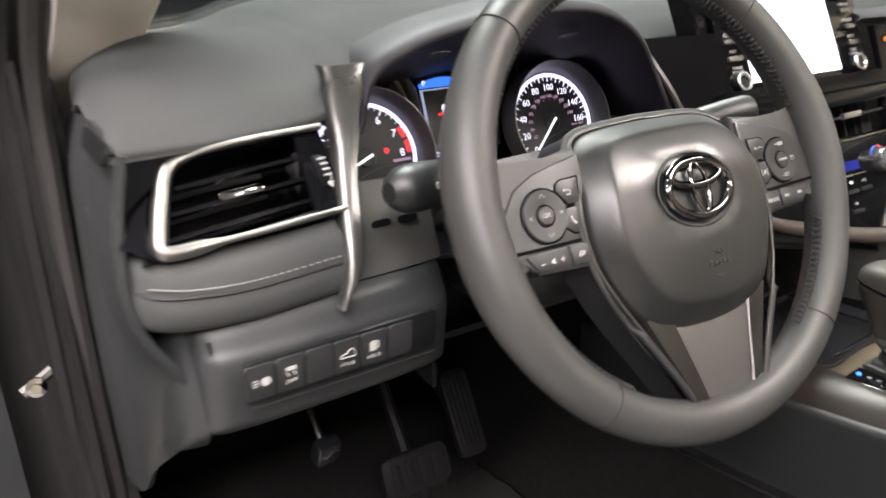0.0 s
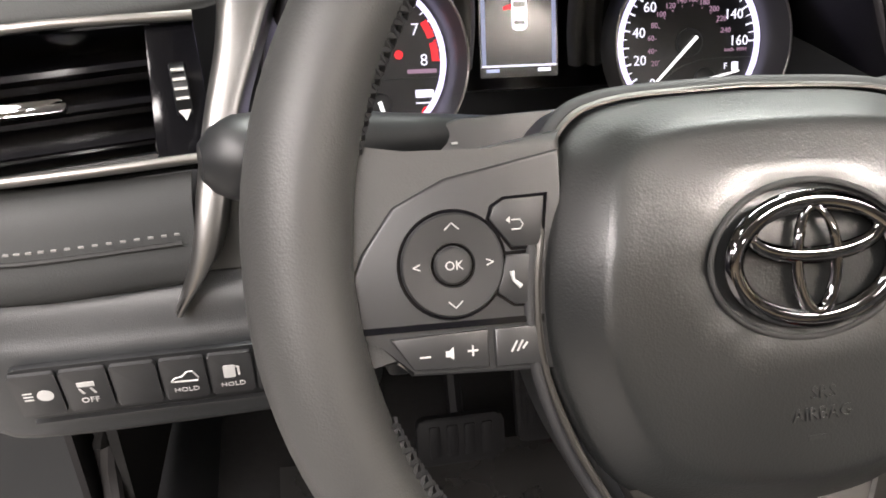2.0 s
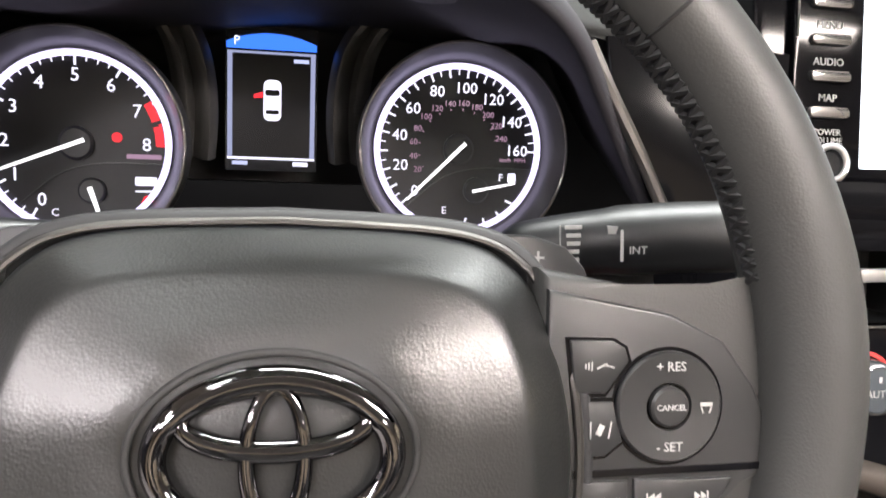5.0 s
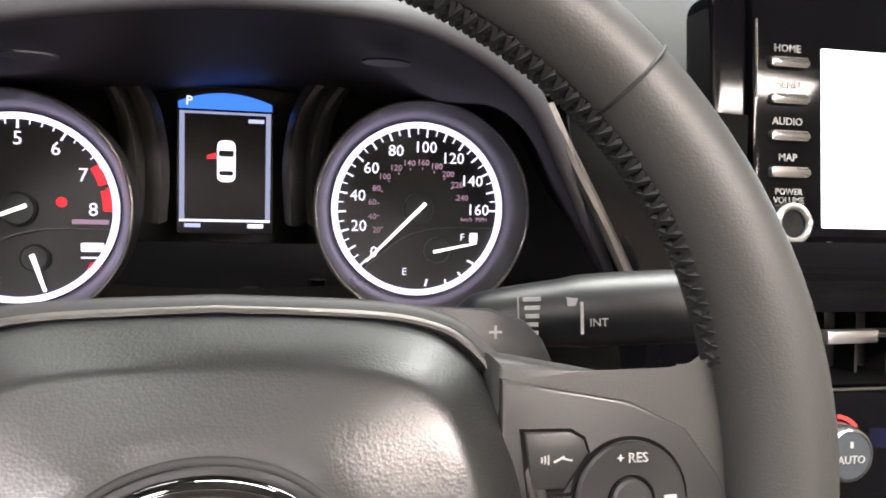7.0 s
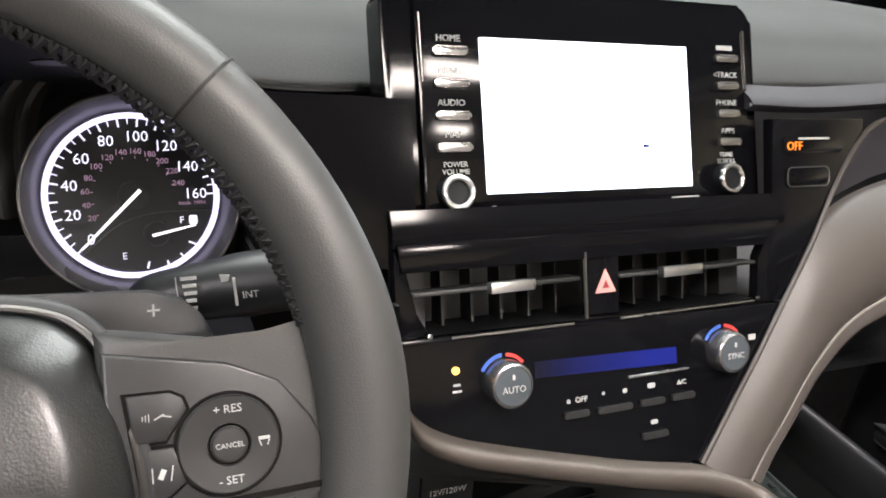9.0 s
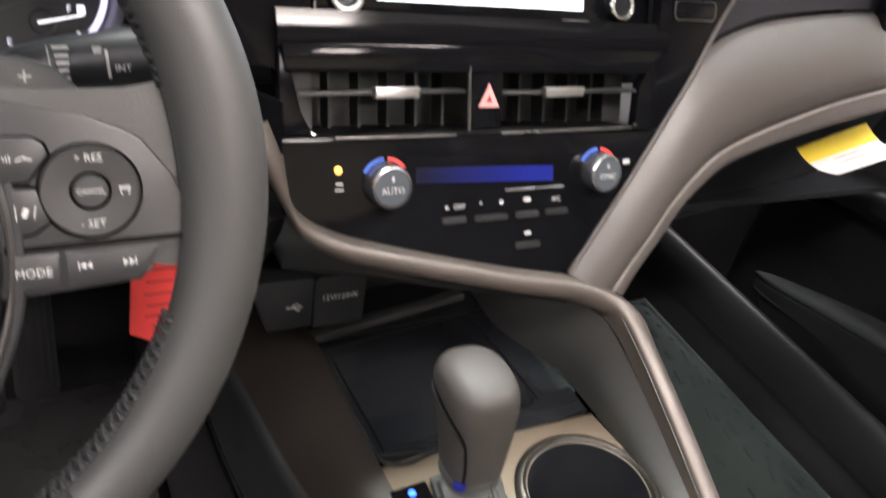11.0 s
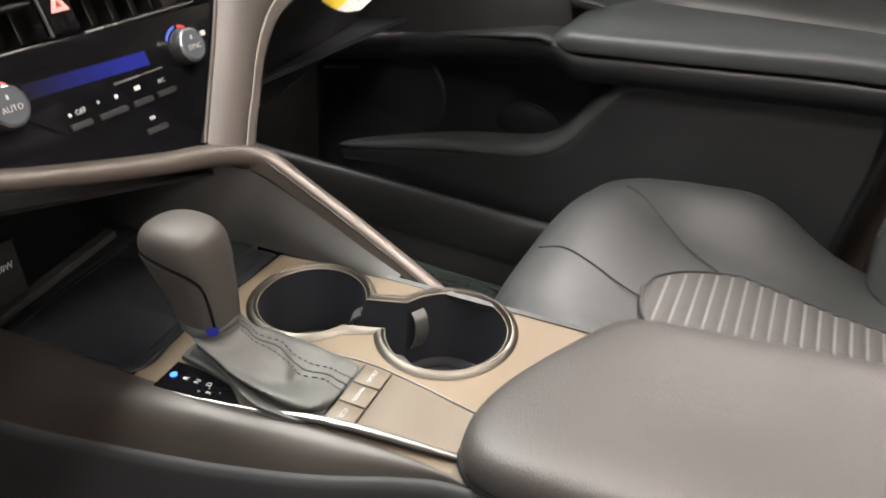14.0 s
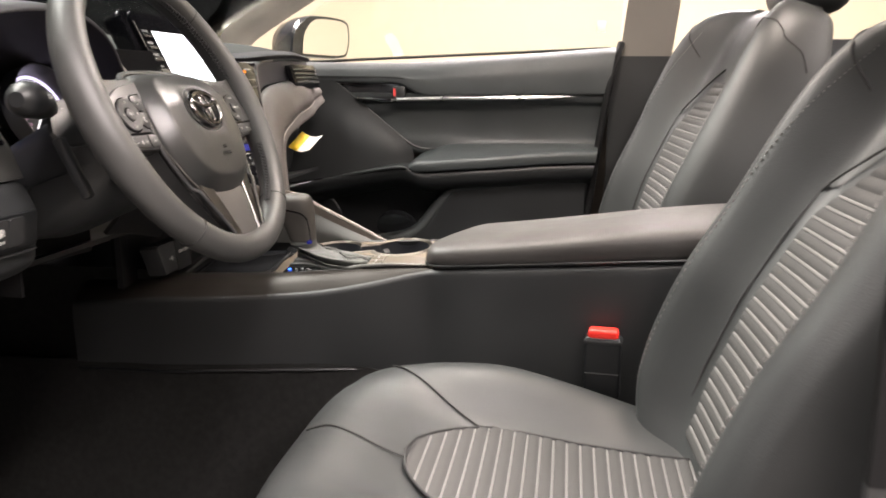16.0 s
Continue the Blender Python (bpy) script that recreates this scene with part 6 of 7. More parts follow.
collar_form = ((0.0, 0.333, -0.035, 0, 0.003, 1.0), (0.1, 0.333, -0.034, 0.03, 0.0055, 0.975), (0.25, 0.333, -0.03, 0.026, 0.0085, 0.8), (0.42, 0.3325, -0.02, 0.023, 0.0135, 0.5), (0.6, 0.332, -0.009, 0.0205, 0.0205, 0.22),
               (0.75, 0.3318, -0.002, 0.0192, 0.028, 0.07), (0.88, 0.3315, 0.003, 0.0195, 0.035, 0.0), (1.0, 0.331, 0.006, 0.0205, 0.04, 0.0))
for t in np.linspace(0, 1, 25):
    cx, cy, rad, h, k = (float(np.interp(t, [f[0] for f in collar_form], [f[q] for f in collar_form])) for q in (1, 2, 3, 4, 5))
    row = []
    for x, y in base_ring:
        a = math.atan2(y + 0.035, (x - 0.333) * 1.6)
        swell = math.sin(math.pi * min(1.0, t / 0.94)) ** 0.8
        fold = 0.0022 * math.sin(3 * a + 5 * t + 0.6) * swell + 0.0011 * math.sin(26 * t + 2.5 * math.sin(2 * a)) * swell * (0.4 + t) + 0.0007 * math.sin(5 * a - 17 * t) * swell
        # deep crease winding up the lever's side
        off = (a + 2.4 + 2.2 * (t - 0.25) + math.pi) % (2 * math.pi) - math.pi
        fold += (0.0035 * math.exp(-((off - 0.38) / 0.22) ** 2) + 0.003 * math.exp(-((off + 0.38) / 0.22) ** 2) - 0.012 * math.exp(-(off / 0.17) ** 2)) * swell
        # bunched wrinkle across the front
        front_side = math.exp(-((a + 1.75) / 0.8) ** 2)
        fold += (0.0042 * math.exp(-((t - 0.6 - 0.05 * math.sin(3 * a)) / 0.07) ** 2) - 0.0045 * math.exp(-((t - 0.46 - 0.07 * math.sin(2 * a + 1)) / 0.055) ** 2) + 0.002 * math.exp(-((t - 0.3) / 0.08) ** 2)) * front_side
        px, py_ = cx + rad * math.cos(a) * 0.95, cy + rad * math.sin(a)
        row.append(cp(x * k + px * (1 - k) + fold * math.cos(a), y * k + py_ * (1 - k) + fold * math.sin(a), h + fold * 0.6))
    rows.append(row)
bm = bmesh.new()
skin(bm, [[Vector(p) for p in r] for r in zip(*[smooth_line([r[i] for r in rows], 40) for i in range(len(base_ring))])], close_u=True)
part("gaiter", bm, GAITER, lever, "wrinkled soft leather gaiter")
bm = bmesh.new()
first = min(range(len(base_ring)), key=lambda q: (base_ring[q][0] - 0.343) ** 2 + (base_ring[q][1] + 0.098) ** 2)
part("seam", tube([Vector(p) + Vector((0, -0.0002, 0.0003)) for p in smooth_line([r[first] for r in rows], 60)], 0.0006, 5), SEAM, lever)
for q in (first - 2, first + 2):
    line = smooth_line([r[q] for r in rows], 90)
    for k in range(3, 84, 3):
        a, b = Vector(line[k]), Vector(line[k + 2])
        box(bm, (a + b) / 2 + Vector((0.0002, -0.0003, 0.0006)), (0.0008, (b - a).length * 0.8, 0.0008), 0, (b - a).to_track_quat("Y", "Z").to_matrix())
tagged(part("stitching", bm, SEAM, lever, "double dark stitch line down the gaiter"), kind="stuff")
part("collar", lathe([(0.0195, 0.0), (0.0208, 0.002), (0.0205, 0.006), (0.019, 0.008)], 36, CM @ pose(0.331, 0.006, 0.037)), GAITER, lever)
part("blue_button", prism(round_rect(0.008, 0.006, 0.002), 0.003, facing((0.3155, -0.0085, 0.4455), (0.75, -0.66, 0), (0.1, 0.1, 1)), 0.0008), DISPLAYBLUE, lever, "small glowing blue button")
secs = []
for h, cx, cy, wx, wy, p in ((0.0, 0.3308, 0.006, 0.0185, 0.0195, 2.6), (0.01, 0.3308, 0.0075, 0.0188, 0.021, 2.8), (0.025, 0.3305, 0.0105, 0.0198, 0.0235, 3.0), (0.04, 0.33, 0.0145, 0.0215, 0.027, 3.0), (0.055, 0.3295, 0.0175, 0.0232, 0.0295, 2.9),
                             (0.065, 0.3295, 0.0185, 0.0232, 0.0295, 2.7), (0.073, 0.3295, 0.0175, 0.0215, 0.0265, 2.5), (0.0785, 0.33, 0.0155, 0.0165, 0.02, 2.3), (0.081, 0.33, 0.0135, 0.008, 0.0095, 2.1)):
    secs.append([(cx - 0.045 * h + wx * math.copysign(abs(math.cos(q)) ** (2 / p), math.cos(q)), cy + wy * math.copysign(abs(math.sin(q)) ** (2 / p), math.sin(q)), 0.4455 + h * 0.93) for q in np.linspace(0, 2 * math.pi, 48, endpoint=False)])
bm = bmesh.new()
skin(bm, [list(r) for r in zip(*[smooth_line([s[i] for s in secs], 30) for i in range(48)])], close_u=True, cap=True)
knob = part("knob", bm, KNOB, lever, "smooth grey leather knob")


KNOB_FORM = ((0.0, 0.3308, 0.006, 0.0185, 0.0195), (0.01, 0.3308, 0.0075, 0.0188, 0.021), (0.025, 0.3305, 0.0105, 0.0198, 0.0235), (0.04, 0.33, 0.0145, 0.0215, 0.027), (0.055, 0.3295, 0.0175, 0.0232, 0.0295), (0.065, 0.3295, 0.0185, 0.0232, 0.0295))


def on_knob(h, deg, off=0.0):
    """A place on the knob's side at height h and angle deg, off its surface."""
    cx, cy, wx, wy = (float(np.interp(h, [r[0] for r in KNOB_FORM], [r[k] for r in KNOB_FORM])) for k in (1, 2, 3, 4))
    c, sn = math.cos(radians(deg)), math.sin(radians(deg))
    return (cx - 0.045 * h + (wx + off) * math.copysign(abs(c) ** 0.7, c), cy + (wy + off) * math.copysign(abs(sn) ** 0.7, sn), 0.4455 + h * 0.93)


part("knob_trim", tube(smooth_line([on_knob(h, q, 0.0004) for h, q in ((0.001, 228), (0.015, 228), (0.03, 227), (0.04, 224), (0.046, 215), (0.051, 200), (0.0545, 180), (0.057, 155), (0.058, 125), (0.0575, 95))], 50), 0.0011, 6), GLOSS, knob, "dark trim line round the knob")
part("knob_insert", patch([[on_knob(h * top, q, 0.0008) for h in (0.03, 0.3, 0.6, 0.85, 1.0)] for q, top in ((224, 0.037), (212, 0.043), (195, 0.048), (175, 0.052), (150, 0.054), (120, 0.055), (95, 0.054))], 16, 24, 0.0006), KNOB, knob, "smooth leather side insert")
part("tunnel_side", patch([[(0.268, 0.22, 0.4), (0.262, 0.45, 0.4), (0.25, 0.82, 0.38)], [(0.25, 0.2, 0.2), (0.245, 0.45, 0.2), (0.23, 0.82, 0.2)], [(0.25, 0.2, -0.01), (0.245, 0.45, -0.01), (0.23, 0.82, -0.01)]], 12, 10, 0.006), CARPET, console,
     "dark carpeted tunnel side")

# ---- seats ----
def make_seat(name, label, at, cz, lean, hinge, yaw=0.0, rise=1.0, rise_left=None, drop=0.012, shift=0.0):
    """A front seat: local x across, y forwards, z up; lean: the backrest's recline in degrees."""
    st = thing(name, label, "car seat", at, "front seats")
    rows, form = [], []
    for y, top, bol, low in ((0.300, -0.14, -0.15, -0.2), (0.312, -0.06, -0.075, -0.2), (0.305, 0.0, -0.01, -0.2), (0.285, 0.035, 0.03, -0.2), (0.245, 0.05, 0.052, -0.2), (0.2, 0.042, 0.06, -0.2), (0.14, 0.018, 0.066, -0.2), (0.05, 0.002, 0.066, -0.2),
                             (-0.05, -0.008, 0.055, -0.2), (-0.15, -0.012, 0.038, -0.2), (-0.24, -0.01, 0.02, -0.2)):
        bol = max(top, bol - drop * max(0.0, (0.05 - y) / 0.1))
        form.append((y, top, bol))
        half = [(0.0, top), (0.07, top + 0.001), (0.115, top + 0.1 * (bol - top) + 0.002), (0.145, top + 0.45 * (bol - top) + 0.002), (0.175, top + 0.88 * (bol - top)), (0.2, bol), (0.225, bol - 0.01), (0.246, bol - 0.04), (0.252, bol - 0.1), (0.245, low)]
        line = [(-x, y, cz + z) for x, z in half[::-1]] + [(x, y, cz + z) for x, z in half[1:]]
        rows.append([(x, y - 0.05 * max(0.0, min(1.0, (y - 0.08) / 0.2)) * (abs(x) / 0.25) ** 3, z) for x, y, z in line])
    part("cushion", patch(rows, 60, 46, 0.004), SEAT, st, "black leather seat cushion with raised bolsters")
    # striped cloth insert of the cushion
    def cush(x, y):
        ys, ts = [-0.24, -0.15, -0.05, 0.05, 0.14, 0.2, 0.245], [-0.01, -0.012, -0.008, 0.002, 0.018, 0.042, 0.05]
        return cz + float(np.interp(y, ys, ts)) + 0.004 * (abs(x) / 0.125) ** 2

    def on_cushion(x, y, lift=0.0012):
        """A place on the leather at x, y."""
        ys = [f[0] for f in form[:2:-1]]
        top, bol = (float(np.interp(y, ys, [f[k] for f in form[:2:-1]])) for k in (1, 2))
        k = float(np.interp(abs(x), (0, 0.07, 0.115, 0.145, 0.175, 0.2), (0, 0.01, 0.1, 0.45, 0.88, 1)))
        return (x, y - 0.05 * max(0.0, min(1.0, (y - 0.08) / 0.2)) * (abs(x) / 0.25) ** 3, cz + top + k * (bol - top) + 0.002 + lift)

    def half_width(y):
        return (0.106 + 0.08 * (y + 0.1)) * math.sqrt(max(0.02, min(1.0, (front + 0.004 - y) / 0.1)))
    rows, pitch, front = [], 0.017, 0.15
    n = 120
    for j in range(n + 1):
        y = front - 0.4 * j / n
        w = half_width(y)
        rib = abs(math.sin(math.pi * (y - front) / pitch)) ** 0.6
        rows.append([(shift + w * u, y, cush(w * u, y) + 0.003 + 0.004 * rib) for u in np.linspace(-1, 1, 9)])
    bm = bmesh.new()
    skin(bm, rows)
    ins = part("cushion_insert", bm, CLOTH, st, "grey ribbed cloth cushion insert")
    for k in range(1, 23):
        y = front - pitch * k
        w = half_width(y) - 0.001
        part("stripe", tube([(shift + w * u, y, cush(w * u, y) + 0.0046) for u in np.linspace(-1, 1, 7)], 0.0016, 6), STRIPE, ins)
    for s in (-1, 1):
        part("seam", tube([(shift + s * (half_width(y) + 0.003 if y < front else 0.0), y, cush(0.12, y) + 0.005) for y in np.linspace(front + 0.004, -0.23, 60)], 0.0018, 6), SEAM, st)
        part("seam", tube(smooth_line([on_cushion(shift + s * x, y) for x, y in ((0.1, 0.055), (0.115, 0.085), (0.135, 0.125), (0.158, 0.165), (0.182, 0.205), (0.2, 0.235))], 24), 0.0013, 6), SEAM, st)
    part("seam", tube(smooth_line([on_cushion(x, y) for x, y in ((shift - 0.01, front), (shift - 0.012, 0.18), (shift - 0.004, 0.215), (shift + 0.006, 0.25), (shift + 0.01, 0.28))], 20), 0.0012, 6), SEAM, st)
    # backrest
    bmx = pose(0, hinge, cz - 0.02, lean, 0, yaw)

    low_side = rise if rise_left is None else rise_left

    def ring(h, w, bol, depth, mid=0.0):
        def half_of(bol):
            return [(0.0, mid), (0.06, mid + 0.001), (0.12, mid + 0.006), (0.15, mid + 0.02), (0.185, bol - 0.006), (0.212, bol), (0.235, bol - 0.012), (0.25, bol - 0.045), (0.25, -depth * 0.6), (0.22, -depth * 0.92), (0.12, -depth), (0.0, -depth - 0.005)]
        k = w / 0.25
        other = mid + (bol - mid) * low_side / rise
        pts = [(x * k, d, h) for x, d in half_of(bol)] + [(-x * k, d, h) for x, d in half_of(other)[::-1]][1:-1]
        return [bmx @ Vector(p) for p in pts]
    spec = ((0.0, 0.22, 0.055, 0.1, -0.004), (0.05, 0.24, 0.078, 0.12, 0.004), (0.12, 0.25, 0.095, 0.13, 0.018), (0.22, 0.25, 0.104, 0.13, 0.028), (0.32, 0.25, 0.1, 0.125, 0.026), (0.42, 0.243, 0.1, 0.115, 0.016), (0.5, 0.235, 0.096, 0.1, 0.012),
            (0.56, 0.22, 0.082, 0.085, 0.01), (0.605, 0.195, 0.05, 0.07, 0.0), (0.625, 0.14, 0.004, 0.055, -0.02))
    spec = [(h, w, mid + (bol - mid) * rise, dep, mid) for h, w, bol, dep, mid in spec]
    rings = [ring(*s) for s in spec]
    m = len(rings[0])
    cols = [smooth_line([r[i] for r in rings], 44) for i in range(m)]
    rows = []
    for j in range(44):
        loop = [cols[i][j] for i in range(m)]
        dense = smooth_line(loop + loop[:1], 80)[:-1]
        rows.append([tuple(p) for p in dense])
    bm = bmesh.new()
    skin(bm, rows, close_u=True, cap=True)
    back_rows, inv = rows, bmx.inverted()

    def on_back(s, j, target, lift):
        """A place on the front of the backrest's ring j, target metres from the middle."""
        loc = [inv @ Vector(p) for p in back_rows[j]]
        hits = []
        for a, b in zip(loc, loc[1:] + loc[:1]):
            if (a.x * s - target) * (b.x * s - target) <= 0 and a.x != b.x:
                hits.append(a.lerp(b, (s * target - a.x) / (b.x - a.x)))
        spot = max(hits, key=lambda p: p.y)
        return bmx @ (spot + Vector((0, lift, 0)))
    back = part("backrest", bm, SEAT, st, "black leather backrest with bolsters")
    for s in (0, 1):  # upper piping and bolster seams on both sides
        for path in (((12, 29), (15, 32), (19, 34), (24, 33), (28, 29)),):
            pts = [rows[min(43, int(round(j)))][79 - int(round(i)) if s else int(round(i))] for i, j, _ in smooth_line([(i, j, 0) for i, j in path], 12)]
            part("seam", tube(smooth_line(pts, 40), 0.0016, 6), SEAM, back)
    rows, pitch = [], 0.0168
    for j in range(181):
        h = 0.03 + 0.43 * j / 180
        w = 0.132 * math.sqrt(max(0.05, min(1.0, (0.47 - h) / 0.12)))
        mid = float(np.interp(h, [s[0] for s in spec], [s[4] for s in spec]))
        rib = abs(math.sin(math.pi * (h - 0.03) / pitch)) ** 0.6
        rows.append([bmx @ Vector((w * u, mid + 0.006 * (abs(w * u) / 0.12) ** 2 + 0.003 + 0.0035 * rib, h)) for u in np.linspace(-1, 1, 9)])
    bm = bmesh.new()
    skin(bm, rows)
    ins = part("backrest_insert", bm, CLOTH, st, "grey ribbed cloth backrest insert")
    for k in range(1, 22):
        h = 0.03 + pitch * k
        w = 0.13 * math.sqrt(max(0.05, min(1.0, (0.47 - h) / 0.12)))
        mid = float(np.interp(h, [s[0] for s in spec], [s[4] for s in spec]))
        part("stripe", tube([bmx @ Vector((w * u, mid + 0.006 * (abs(w * u) / 0.12) ** 2 + 0.0046, h)) for u in np.linspace(-1, 1, 7)], 0.0022, 6), STRIPE, ins)
    for s in (-1, 1):
        bm = bmesh.new()
        line = smooth_line([on_back(s, j, 0.192 - 0.04 * max(0.0, (j - 20) / 14), 0.0012) for j in range(5, 35, 2)], 121)
        for p, q in zip(line[:-1:2], line[1::2]):
            box(bm, (Vector(p) + Vector(q)) / 2, (0.0014, 0.0014, (Vector(q) - Vector(p)).length * 0.9), 0, (Vector(q) - Vector(p)).to_track_quat("Z", "Y").to_matrix())
        tagged(part("stitching", bm, STITCH, st, "pale stitch line along the bolster"), kind="stuff")
        part("seam", tube([bmx @ Vector((s * 0.148 * math.sqrt(max(0.05, min(1.0, (0.5 - h) / 0.12))), float(np.interp(h, [q[0] for q in spec], [q[4] for q in spec])) + 0.019 * min(1.0, (0.5 - h) / 0.1), h)) for h in np.linspace(0.03, 0.49, 30)], 0.0018, 6), SEAM, st)
    part("headrest", box(bmesh.new(), bmx @ Vector((0, -0.05, 0.71)), (0.26, 0.1, 0.17), 0.045, bmx.to_3x3(), 5), SEAT, st, "padded black headrest")
    for s in (-1, 1):
        part("headrest_post", tube([bmx @ Vector((s * 0.06, -0.045, 0.57)), bmx @ Vector((s * 0.06, -0.045, 0.66))], 0.006, 10), CHROME, st)
    part("seat_base", new_box((0, 0.0, (cz - 0.19) / 2), (0.44, 0.44, cz - 0.19), 0.01), DARK, st, "dark seat base")
    for s in (-1, 1):
        part("seat_rail", new_box((s * 0.19, 0.06, 0.014), (0.035, 0.5, 0.028), 0.004), SATINGREY, st)
    return st


make_seat("car_seat", "driver's black leather seat with a grey ribbed cloth insert", (0.0, -0.385, 0.0), 0.236, 27, -0.185, 0.0, 1.12)
make_seat("car_seat", "passenger's black leather seat with a grey ribbed cloth insert", (0.768, -0.395, 0.0), 0.285, 22, -0.149, 3, 1.05, 0.5, 0.045, -0.032)

buckle = thing("seat_belt_buckle", "black seat belt buckle with a red release button", "buckle")
BM = facing((0.262, -0.47, 0.318), (-0.12, -1, 0.02), (0.02, 0.08, 1))
part("body", box(bmesh.new(), BM @ Vector((0, -0.028, 0)), (0.052, 0.095, 0.026), 0.005, BM.to_3x3(), 3), DARK, buckle)
part("release_button", box(bmesh.new(), BM @ Vector((0, 0.0225, 0.001)), (0.043, 0.016, 0.022), 0.005, BM.to_3x3(), 3), REDBUTTON, buckle, "bright red release button")
part("collar", box(bmesh.new(), BM @ Vector((0, 0.012, 0)), (0.054, 0.006, 0.028), 0.0015, BM.to_3x3()), SWITCH, buckle)
part("step", box(bmesh.new(), BM @ Vector((0, -0.036, 0.0012)), (0.05, 0.003, 0.026), 0.001, BM.to_3x3()), SEAM, buckle)
part("stalk", box(bmesh.new(), BM @ Vector((0.004, -0.13, 0.0)), (0.04, 0.12, 0.018), 0.004, BM.to_3x3()), DARK, buckle)

# ---- passenger door ----
door = thing("passenger_door", "closed black passenger door with chrome strip and armrest", "car door", (0, 0, 0))


def lerp(v, xs, ys):
    return float(np.interp(v, xs, ys))


def door_end(pts):
    """Slants the rear end of the door: forward at its foot, back at the belt."""
    out = []
    for x, y, z in pts:
        if y < -0.2:
            end = -0.455 - 0.145 * (z - 0.4)
            y = -0.2 + (y + 0.2) * (end + 0.2) / -0.3
        out.append((x, y, z))
    return out


# soft roll under the window, arched over the handle
secs = []
for y in (0.42, 0.33, 0.25, 0.18, 0.12, 0.06, 0.025, 0.0, -0.025, -0.045, -0.07, -0.12, -0.2, -0.28, -0.36, -0.44, -0.5):
    zb, zl = lerp(-y, (-0.42, 0.02, 0.5), (0.741, 0.741, 0.779)), lerp(-y, (-0.42, -0.02, 0.0, 0.025, 0.045, 0.07, 0.5), (0.692, 0.69, 0.685, 0.672, 0.664, 0.6605, 0.669))
    secs.append(door_end([(1.125, y, zb - 0.002), (1.1, y, zb + 0.001), (1.08, y, zb - 0.003), (1.066, y, zb - 0.014), (1.059, y, zb - 0.034), (1.056, y, (zb + zl) / 2 - 0.006), (1.056, y, zl + 0.008), (1.06, y, zl + 0.002), (1.074, y, zl)]))
part("upper_panel", patch(secs, 40, 60, 0.004), DOORSKIN, door, "soft upper door panel")
# dished insert between the strip and the armrest
secs = [door_end([(1.07, y, 0.668), (1.074, y, 0.655), (1.088, y, 0.642), (1.096, y, 0.61), (1.096, y, 0.575), (1.09, y, 0.548), (1.088 if y > -0.15 else 1.07, y, 0.53), (1.088 if y > -0.15 else 1.05, y, 0.522)]) for y in (0.2, 0.1, 0.0, -0.1, -0.2, -0.3, -0.4, -0.5)]
part("insert_panel", patch(secs, 34, 30, 0.004), DOORSKIN, door, "dished insert panel")
part("chrome_strip", tube(smooth_line([(1.058, 0.02, 0.6525), (1.0565, -0.1, 0.6565), (1.056, -0.25, 0.66), (1.057, -0.422, 0.6645)], 30), [0.005] * 24 + [0.0045, 0.004, 0.003, 0.002, 0.0015, 0.001], 8), BRIGHTSTRIP, door, "long chrome strip")
hd = part("handle_recess", prism([(-0.19, 0.035), (0.0, 0.036), (0.03, 0.022), (0.05, 0.004), (0.05, -0.006), (-0.12, -0.008)][::-1], 0.003, facing((1.078, 0.0, 0.655), (0, -1, 0.0), (0.0, 0, 1))), GLOSSDARK, door, "dark recess round the door handle")
part("door_handle", tube(smooth_line([(1.062, 0.122, 0.6535), (1.052, 0.1, 0.654), (1.046, 0.06, 0.652), (1.046, 0.035, 0.65), (1.054, 0.015, 0.6525)], 24), [0.003, 0.004] + [0.0062] * 18 + [0.006, 0.0055, 0.005, 0.005], 8, flat=0.8), CHROME, hd, "chrome inside door handle")
part("lock_lever", new_box((1.064, 0.008, 0.67), (0.02, 0.03, 0.03), 0.004), SWITCH, hd), part("red_mark", new_box((1.0535, 0.019, 0.67), (0.002, 0.006, 0.018)), REDPAPER, hd)
# armrest with its nose, and the shelf and pull bar below it
arm, base = [], []
for y in (-0.012, -0.018, -0.028, -0.045, -0.07, -0.12, -0.2, -0.3, -0.4, -0.5):
    k = lerp(-y, (0.012, 0.018, 0.028, 0.05), (0.05, 0.45, 0.8, 1.0))
    zt, ze, zg = lerp(-y, (0.012, 0.03, 0.05, 0.12, 0.44), (0.49, 0.508, 0.524, 0.545, 0.553)), lerp(-y, (0.012, 0.045, 0.12, 0.44), (0.4885, 0.503, 0.51, 0.538)), lerp(-y, (0.012, 0.045, 0.45), (0.4865, 0.479, 0.512))
    arm.append(door_end([(1.035 + (x - 1.035) * k, y, z) for x, z in ((1.085, zt), (1.05, zt - 0.35 * (zt - ze)), (1.018, ze + 0.007 * k), (1.005, ze + 0.002 * k), (1.0, ze - 0.006 * k), (1.001, zg + 0.006 * k), (1.005, zg + 0.001 * k), (1.016, zg))]))
part("armrest", patch(arm, 34, 40, 0.004), DOORSKIN, door, "long padded door armrest")
